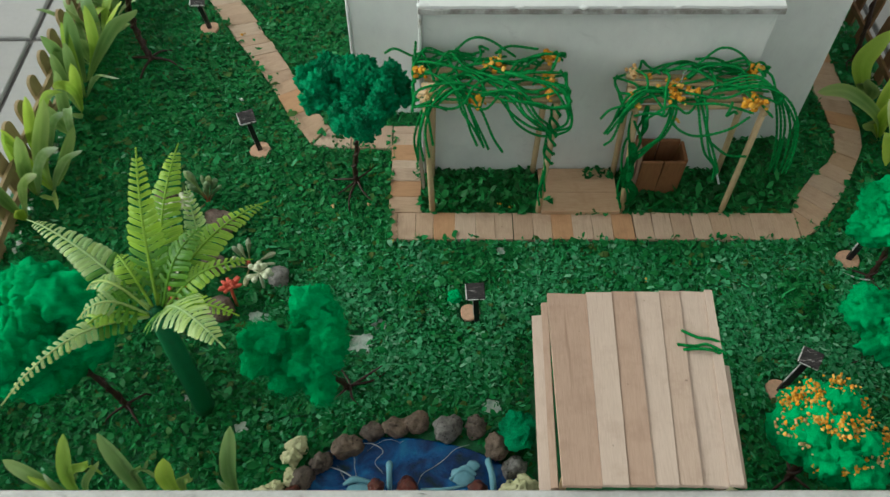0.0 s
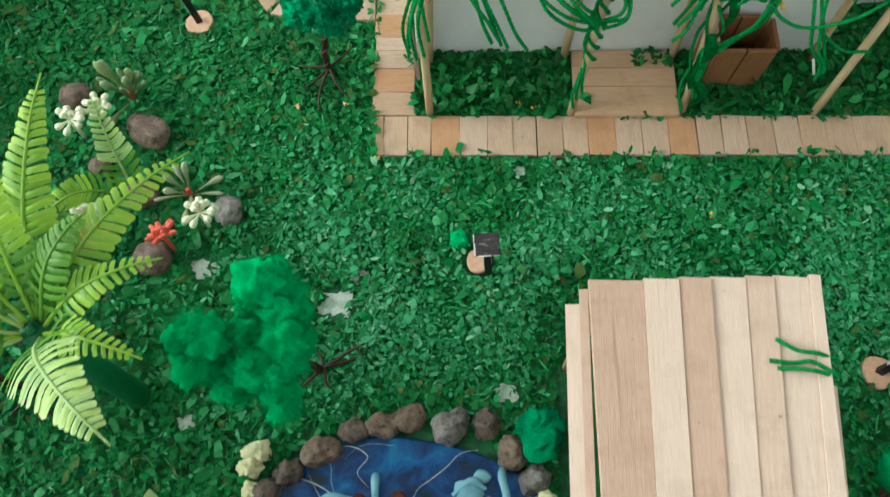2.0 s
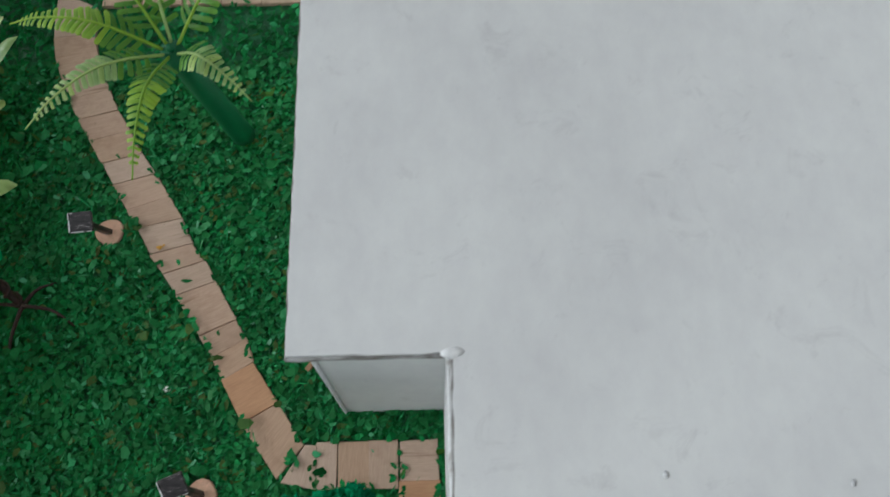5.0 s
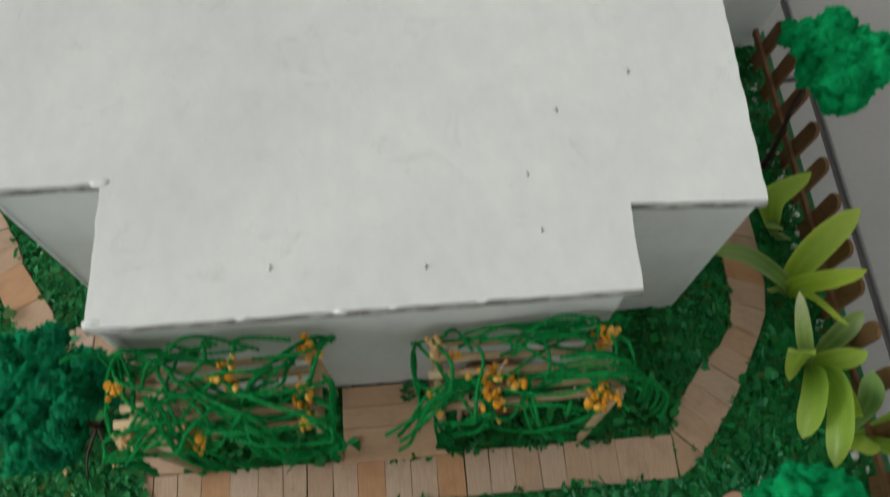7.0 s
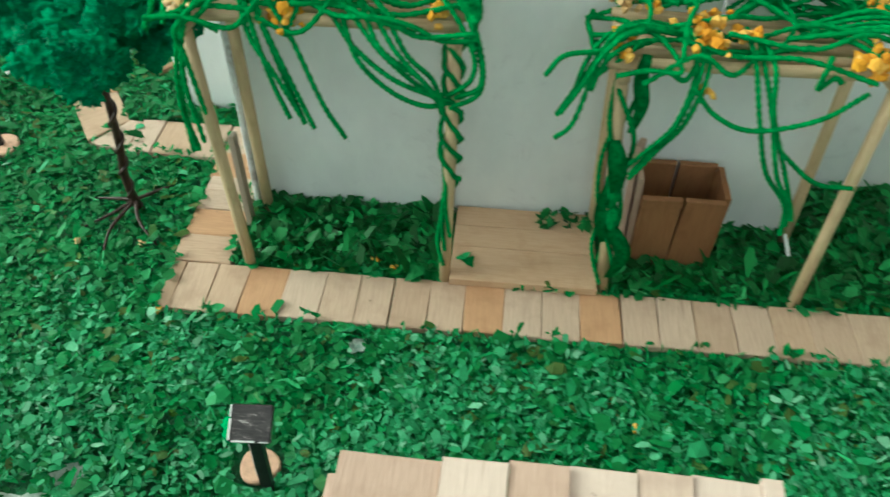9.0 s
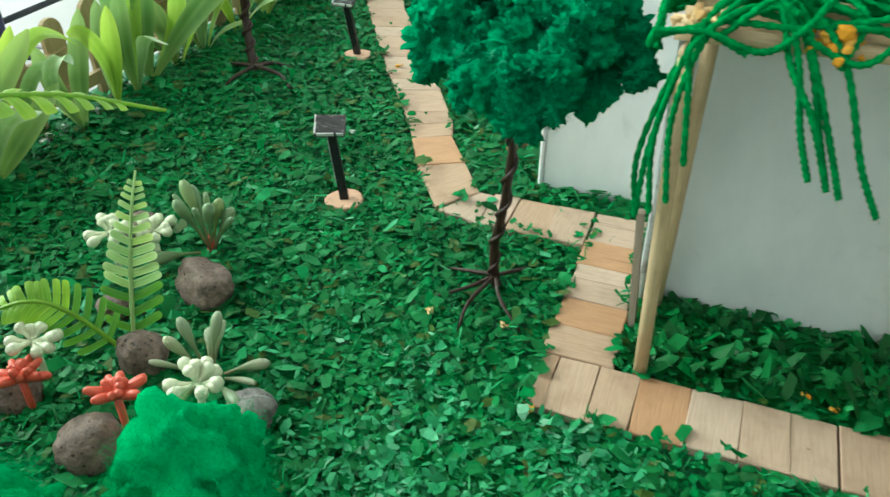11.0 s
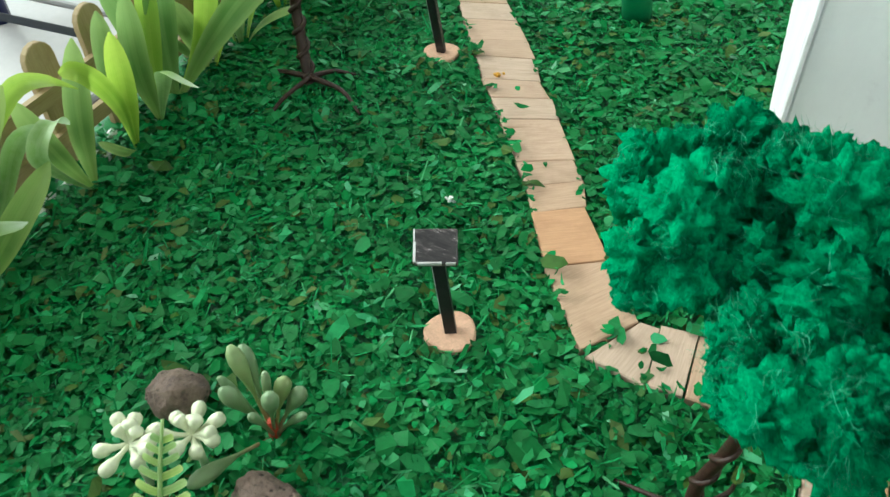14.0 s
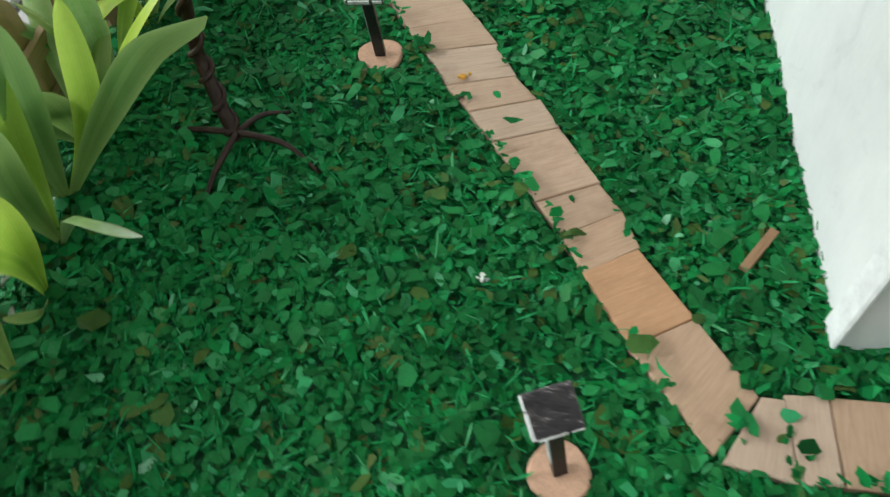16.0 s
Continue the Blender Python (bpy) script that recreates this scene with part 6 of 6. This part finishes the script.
for k in range(3):
    o = k * 0.0015
    drape.append([(0.112 + o, 0.276, Z2 + 0.002), (0.114 + o, 0.266, Z2), (0.1165 + o, 0.2625, 0.066), (0.1220 + o, 0.2615, 0.052), (0.1285 + o * 0.5, 0.2615, 0.042), (0.1310, 0.2620, 0.033 + o * 2)])
    drape.append([(0.098 + o, 0.276, Z2 + 0.003), (0.1005 + o, 0.2655, Z2), (0.0990 + o, 0.2630, 0.064), (0.0945 + o, 0.2640, 0.054), (0.0905 + o * 0.6, 0.2650, 0.046)])
drape += [[(0.100, 0.264, 0.073), (0.106, 0.2615, 0.066), (0.116, 0.2610, 0.0645), (0.128, 0.2620, 0.0675), (0.137, 0.265, 0.0735)],
          [(0.110, 0.288, Z2), (0.116, 0.290, Z2 + 0.0060), (0.126, 0.2915, Z2 + 0.0120), (0.136, 0.2905, Z2 + 0.0085), (0.143, 0.287, Z2 + 0.001)],
          [(0.112, 0.287, Z2), (0.119, 0.288, Z2 + 0.0050), (0.130, 0.288, Z2 + 0.0070), (0.139, 0.286, Z2 + 0.002)],
          [(0.108, 0.284, Z2), (0.120, 0.286, Z2 + 0.0070), (0.134, 0.286, Z2 + 0.0050), (0.140, 0.280, Z2)],
          [(0.124, 0.264, 0.058), (0.134, 0.2625, 0.050), (0.1420, 0.2630, 0.0470)]]
for k in range(3):
    ph = k * 2.1
    drape.append([(0.0875 + 0.0007 * q + 0.0032 * math.cos(q * 1.1 + ph), 0.2685 + 0.0032 * math.sin(q * 1.1 + ph), 0.070 - 0.0105 * q) for q in range(7)])
vine("yarn_vine", "green yarn vine draped in loops over the pergola", (0.115, 0.28, Z2), right_top + drape)
vine("yarn_vine", "short ends of green yarn lying on the plank roof", (0.098, 0.154, 0.0625), [
    [(0.0905, 0.1585, 0.0622), (0.096, 0.1565, 0.0624), (0.1015, 0.1550, 0.0622), (0.1058, 0.153, 0.0600)],
    [(0.0885, 0.1540, 0.0622), (0.094, 0.1530, 0.0624), (0.1000, 0.1520, 0.0624), (0.1055, 0.1500, 0.0610)],
    [(0.0905, 0.1518, 0.0622), (0.095, 0.1508, 0.0624), (0.1010, 0.1502, 0.0622), (0.1056, 0.148, 0.0600)]], "yarn ends on the shelter")
# flat felt ribbons knotted round the post beside the doorstep
def ribbon(label, points, width, facing=(0.1, -1, 0.1)):
    line = spline(points, 8)
    side = (line[-1] - line[0]).cross(Vector(facing)).normalized()
    bm = add_leaf(bmesh.new(), line, side, width, 0.35, profile=lambda t: 0.35 + 0.65 * math.sin(math.pi * min(1, 0.15 + 0.8 * t)))
    bmesh.ops.solidify(bm, geom=bm.faces, thickness=0.0004)
    return whole("felt_ribbon", bm, M_YARN, label, "ribbon", "felt ribbons on the post", smooth=True)


ribbon("flat dark green felt ribbon hanging from the pergola roof", [(0.0905, 0.2665, 0.0775), (0.0900, 0.2650, 0.0720), (0.0912, 0.2645, 0.0660), (0.0902, 0.2650, 0.0580)], 0.0034)
ribbon("folded dark green felt leaf tied to the post", [(0.0868, 0.2645, 0.0560), (0.0885, 0.2625, 0.0500), (0.0895, 0.2640, 0.0410)], 0.0046)
ribbon("dark green felt ribbon wound down the post", [(0.0878, 0.2650, 0.0440), (0.0868, 0.2635, 0.0340), (0.0890, 0.2640, 0.0240)], 0.0028)
ribbon("crumpled green felt end at the foot of the post", [(0.0895, 0.2650, 0.0300), (0.0945, 0.2640, 0.0210), (0.0925, 0.2660, 0.0090)], 0.0044)
# knots of yarn on the post beside the doorstep
for at, r in (((0.0892, 0.2658, 0.041), (0.0021, 0.0020, 0.0064)), ((0.0905, 0.2660, 0.030), (0.0018, 0.0018, 0.0050))):
    whole("yarn_knot", rough_ball(bmesh.new(), at, r, 0.3, 2.5, at[0] * 400, 3), M_YARN, "flat knot of green yarn tied to the post", "yarn", "knots of green yarn", smooth=True)

# orange flower clusters on the vines
rf = random.Random(31)
for at, rad, n, mt in (((0.0230, 0.2815, 0.0885), 0.0050, 26, M_ORANGE), ((0.0135, 0.2640, 0.0830), 0.0052, 30, M_ORANGE), ((0.0470, 0.2880, 0.0865), 0.0052, 20, M_ORANGE), ((0.0450, 0.2755, 0.0860), 0.0040, 16, M_ORANGE), ((0.0460, 0.2680, 0.0850), 0.0050, 20, M_ORANGE),
                       ((-0.0110, 0.2800, 0.0860), 0.0038, 14, M_ORANGE), ((-0.0075, 0.2640, 0.0845), 0.0034, 12, M_PEACH), ((0.0870, 0.2870, 0.0790), 0.0044, 16, M_PEACH), ((0.0930, 0.2845, 0.0790), 0.0026, 8, M_ORANGE),
                       ((0.1035, 0.2760, 0.0805), 0.0050, 26, M_ORANGE), ((0.1040, 0.2700, 0.0800), 0.0044, 20, M_ORANGE), ((0.0858, 0.2685, 0.0775), 0.0040, 16, M_ORANGE), ((0.1120, 0.2735, 0.0795), 0.0034, 14, M_ORANGE), ((0.1370, 0.2675, 0.0785), 0.0060, 34, M_ORANGE),
                       ((0.1425, 0.2870, 0.0790), 0.0050, 24, M_ORANGE), ((0.1040, 0.2640, 0.0700), 0.0016, 4, M_ORANGE)):
    whole("blossom", crumbs(bmesh.new(), at, rad, n, 0.00105, rf), mt, "cluster of orange foam crumbs on the yarn vine", "flowers", "flower clusters on the vines")

# little loose bits on the lawn
for at, size, mt, label in (((-0.0270, 0.2475), 0.0014, M_ORANGE, "orange foam crumb on the flakes"), ((0.0280, 0.2715), 0.0016, M_ORANGE, "orange foam crumb on the flakes"), ((0.0980, 0.2230), 0.0013, M_ORANGE, "orange foam crumb on the flakes"),
                            ((-0.1270, 0.4100), 0.0016, M_ORANGE, "orange foam crumb on the flakes"), ((-0.0590, 0.2700), 0.0013, M_PEACH, "peach foam crumb on the flakes"), ((-0.0400, 0.2710), 0.0013, M_PEACH, "peach foam crumb on the flakes"),
                            ((-0.1190, 0.3510), 0.0013, M_PEBBLE, "small white chip on the flakes"), ((0.0340, 0.2690), 0.0013, M_ORANGE, "orange foam crumb on the flakes")):
    whole("crumb", crumbs(bmesh.new(), (*at, 0.0030), size, 6, size * 0.45, rf), mt, label, "crumb", "loose crumbs on the lawn")
chip = thing("wood_chip", "split brown wood chip lying on the flakes", "wood chip", (-0.0600, 0.3620, 0))
slat("chip", (-0.0650, 0.3570, 0.0030), (-0.0575, 0.3670, 0.0036), 0.0020, 0.0014, M_CHIP, chip)
sliver = thing("wood_sliver", "thin pale wood sliver stuck in the bed", "sliver", (0.147, 0.281, 0))
slat("sliver", (0.1470, 0.2810, 0.0010), (0.1432, 0.2860, 0.0110), 0.0011, 0.0006, M_CARD_WHITE, sliver)
wire = thing("wire_end", "thin bare wire ends poking from the flakes", "wire", (0.2, 0.228, 0))
part("wire", add_tube(bmesh.new(), spline([(0.1960, 0.2230, 0.001), (0.2010, 0.2200, 0.0025), (0.2050, 0.2190, 0.001)], 6), 0.0004, 5), M_CARD_EDGE, wire, smooth=True)
part("wire", add_tube(bmesh.new(), spline([(0.1945, 0.2310, 0.001), (0.2000, 0.2250, 0.003), (0.2060, 0.2225, 0.004), (0.2110, 0.2240, 0.003)], 6), 0.0004, 5), M_CARD_EDGE, wire, smooth=True)


# ---- chopped green flakes over the ground ----
def inside(poly, x, y):
    hit = False
    for (ax, ay), (bx, by) in zip(poly, poly[1:] + poly[:1]):
        if (ay > y) != (by > y) and x < (bx - ax) * (y - ay) / (by - ay) + ax:
            hit = not hit
    return hit


GX = 0.001
blocked = set()
for c in PATH_TILES:
    xs, ys = [p[0] for p in c], [p[1] for p in c]
    for i in range(int(min(xs) / GX) - 1, int(max(xs) / GX) + 2):
        for j in range(int(min(ys) / GX) - 1, int(max(ys) / GX) + 2):
            mx, my = sum(xs) / len(xs), sum(ys) / len(ys)
            if inside([(mx + (p[0] - mx) * 1.02, my + (p[1] - my) * 1.02) for p in c], (i + 0.5) * GX, (j + 0.5) * GX):
                blocked.add((i, j))


def is_blocked(x, y):
    if (math.floor(x / GX), math.floor(y / GX)) in blocked:
        return True
    if any((x - fx) ** 2 + (y - fy) ** 2 < 0.0066 ** 2 for fx, fy in FEET):
        return True
    if 0.050 < x < 0.091 and 0.264 < y < 0.295:
        return True
    if -0.010 < x < 0.148 and y > 0.2955 and y < 0.515:
        return True
    if -0.046 < x < 0.189 and 0.342 < y < 0.515:
        return True
    if ((x + 0.016) / 0.050) ** 2 + ((y - 0.115) / 0.031) ** 2 < 1:
        return True
    return 0.037 < x < 0.104 and y < 0.166


BARE = ((-0.039, 0.189, 0.0085), (-0.089, 0.203, 0.0065), (-0.031, 0.199, 0.0045), (0.028, 0.2425, 0.0035), (0.021, 0.157, 0.0060), (-0.089, 0.147, 0.0040), (-0.113, 0.162, 0.0042))


rbp = random.Random(91)
for bx, by, br in BARE:
    ring = []
    for k in range(26):
        w = 2 * math.pi * k / 26
        r = br * (0.75 + 0.5 * noise.noise(Vector((math.cos(w) * 1.6 + bx * 90, math.sin(w) * 1.6, by * 70))) + rbp.uniform(-0.1, 0.1))
        ring.append((bx + r * math.cos(w), by + r * 0.85 * math.sin(w)))
    whole("bare_patch", prism(ring, 0.0002, 0.0006), M_BARE, "bare chalky white patch worn in the lawn", "patch", "bare patches of the lawn")


def flakes(name, rr, count, area, size, z, tilt, material, label, stray=0.012, lift=0.002, slim=(0.30, 0.80), fade=0.0, free=False):
    verts, faces = [], []
    x0, x1, y0, y1 = area
    made = 0
    while made < count:
        x, y = rr.uniform(x0, x1), rr.uniform(y0, y1)
        if fade:
            edge = min(x - x0, x1 - x, y - y0, y1 - y) / fade
            if rr.random() > min(1, edge) * (0.5 + 1.1 * noise.noise(Vector((x * 38, y * 38, 1.7)))):
                made += 1
                continue
        if not free and is_blocked(x, y):
            ci, cj = math.floor(x / GX), math.floor(y / GX)
            rim_cell = any((ci + di, cj + dj) not in blocked for di, dj in ((2, 0), (-2, 0), (0, 2), (0, -2)))
            clump = noise.noise(Vector((x * 120, y * 120, 3.3))) > 0.12
            if (ci, cj) not in blocked or rr.random() > (stray * 22 if rim_cell and clump else stray * 0.06):
                made += 1
                continue
            zz = TOP + 0.0006
        else:
            zz = z
        if any((x - bx) ** 2 + (y - by) ** 2 < br * br * (0.3 + 0.8 * rr.random()) for bx, by, br in BARE) and rr.random() < 0.92:
            made += 1
            continue
        made += 1
        a = min(0.0066, size * rr.lognormvariate(0, 0.32))
        b = a * rr.uniform(*slim)
        az, tx, ty = rr.uniform(0, 6.283), rr.gauss(0, tilt), rr.gauss(0, tilt)
        ca, sa = math.cos(az), math.sin(az)
        h = zz + rr.random() ** 2 * lift
        i0 = len(verts)
        curl, fold = rr.gauss(0, 0.32), rr.uniform(-0.35, 0.35)
        shape = ((-a, 0), (-a * rr.uniform(0.2, 0.8), -b * rr.uniform(0.5, 1)), (a * rr.uniform(0.1, 0.8), -b * rr.uniform(0.4, 1)), (a, b * rr.uniform(-0.4, 0.4)), (a * rr.uniform(0.1, 0.7), b * rr.uniform(0.5, 1)), (-a * rr.uniform(0.3, 0.9), b * rr.uniform(0.3, 1)))
        low = 0
        pts3 = []
        for u, v in shape:
            px, py, pz = u * ca - v * sa, u * sa + v * ca, u * tx + v * ty + curl * (u * u / a - 0.4 * a) + fold * abs(v)
            low = min(low, pz)
            pts3.append((x + px / 2, y + py / 2, pz / 2))
        for px, py, pz in pts3:
            verts.append((px, py, h + pz - low / 2))
        faces += [(i0, i0 + 1, i0 + 5), (i0 + 1, i0 + 2, i0 + 4, i0 + 5), (i0 + 2, i0 + 3, i0 + 4)]
    me = bpy.data.meshes.new(name)
    me.from_pydata(verts, [], faces)
    me.materials.append(material)
    return tagged(new(name, me), label, "flakes", kind="stuff")


flakes("grass_flakes", random.Random(1), 112000, (-0.226, 0.262, 0.100, 0.50), 0.0024, 0.0004, 0.24, M_GRASS, "glossy chopped green flakes strewn as lawn", 0.02)
flakes("grass_flakes", random.Random(9), 34000, (-0.226, 0.262, 0.215, 0.50), 0.0034, 0.0011, 0.16, M_GRASS_LARGE, "larger torn green flakes strewn over the lawn", 0.02, 0.0018, (0.36, 0.85))
flakes("grass_flakes", random.Random(19), 5000, (-0.226, 0.262, 0.100, 0.215), 0.0037, 0.0011, 0.22, M_GRASS_LARGE, "larger torn green flakes strewn over the lawn", 0.02, 0.0016)
flakes("grass_shreds", random.Random(10), 30000, (-0.226, 0.262, 0.100, 0.46), 0.0034, 0.0012, 0.34, M_SHRED, "thin pale shreds among the green flakes", 0.02, 0.0014, (0.07, 0.16))
flakes("grass_flakes", random.Random(2), 26000, (-0.226, 0.262, 0.50, 0.675), 0.0028, 0.0004, 0.30, M_GRASS, "glossy chopped green flakes strewn as lawn")
# paler flakes over the front lawn, thinning towards the edges of their area
flakes("dusty_flakes", random.Random(6), 52000, (-0.09, 0.23, 0.135, 0.262), 0.0022, 0.0017, 0.26, M_PALE_FLAKE, "paler green flakes on the front of the lawn", fade=0.045)
flakes("dusty_flakes", random.Random(7), 3500, (-0.226, 0.262, 0.10, 0.50), 0.0024, 0.0012, 0.32, M_PALE_FLAKE, "paler green flakes scattered over the lawn")
flakes("bed_flakes", random.Random(3), 1900, (-0.009, 0.047, 0.2675, 0.295), 0.0042, 0.0008, 0.45, M_BED, "crumpled dark green leaf flakes heaped in the bed", 0.0, 0.003)
flakes("bed_flakes", random.Random(4), 3600, (0.093, 0.185, 0.2685, 0.318), 0.0036, 0.0008, 0.42, M_BED, "crumpled dark green leaf flakes heaped in the bed", 0.0, 0.004)

flakes("step_flakes", random.Random(14), 34, (0.0740, 0.0895, 0.2875, 0.2940), 0.0034, 0.0054, 0.3, M_BED, "green flakes strewn on the doorstep's corner", lift=0.001, free=True)
flakes("step_flakes", random.Random(15), 5, (0.0520, 0.0560, 0.2700, 0.2730), 0.0042, 0.0054, 0.2, M_GRASS, "single green flakes lying on the doorstep", lift=0.0006, free=True)
tie = thing("thread_tie", "short white thread tied to the pergola roof", "thread", (0.107, 0.277, 0.079))
part("thread", add_tube(bmesh.new(), spline([(0.1070, 0.2770, 0.0760), (0.1066, 0.2776, 0.0840), (0.1070, 0.2780, 0.0865), (0.1077, 0.2780, 0.0880)], 6), 0.0002, 5), M_CARD_EDGE, tie, smooth=True)
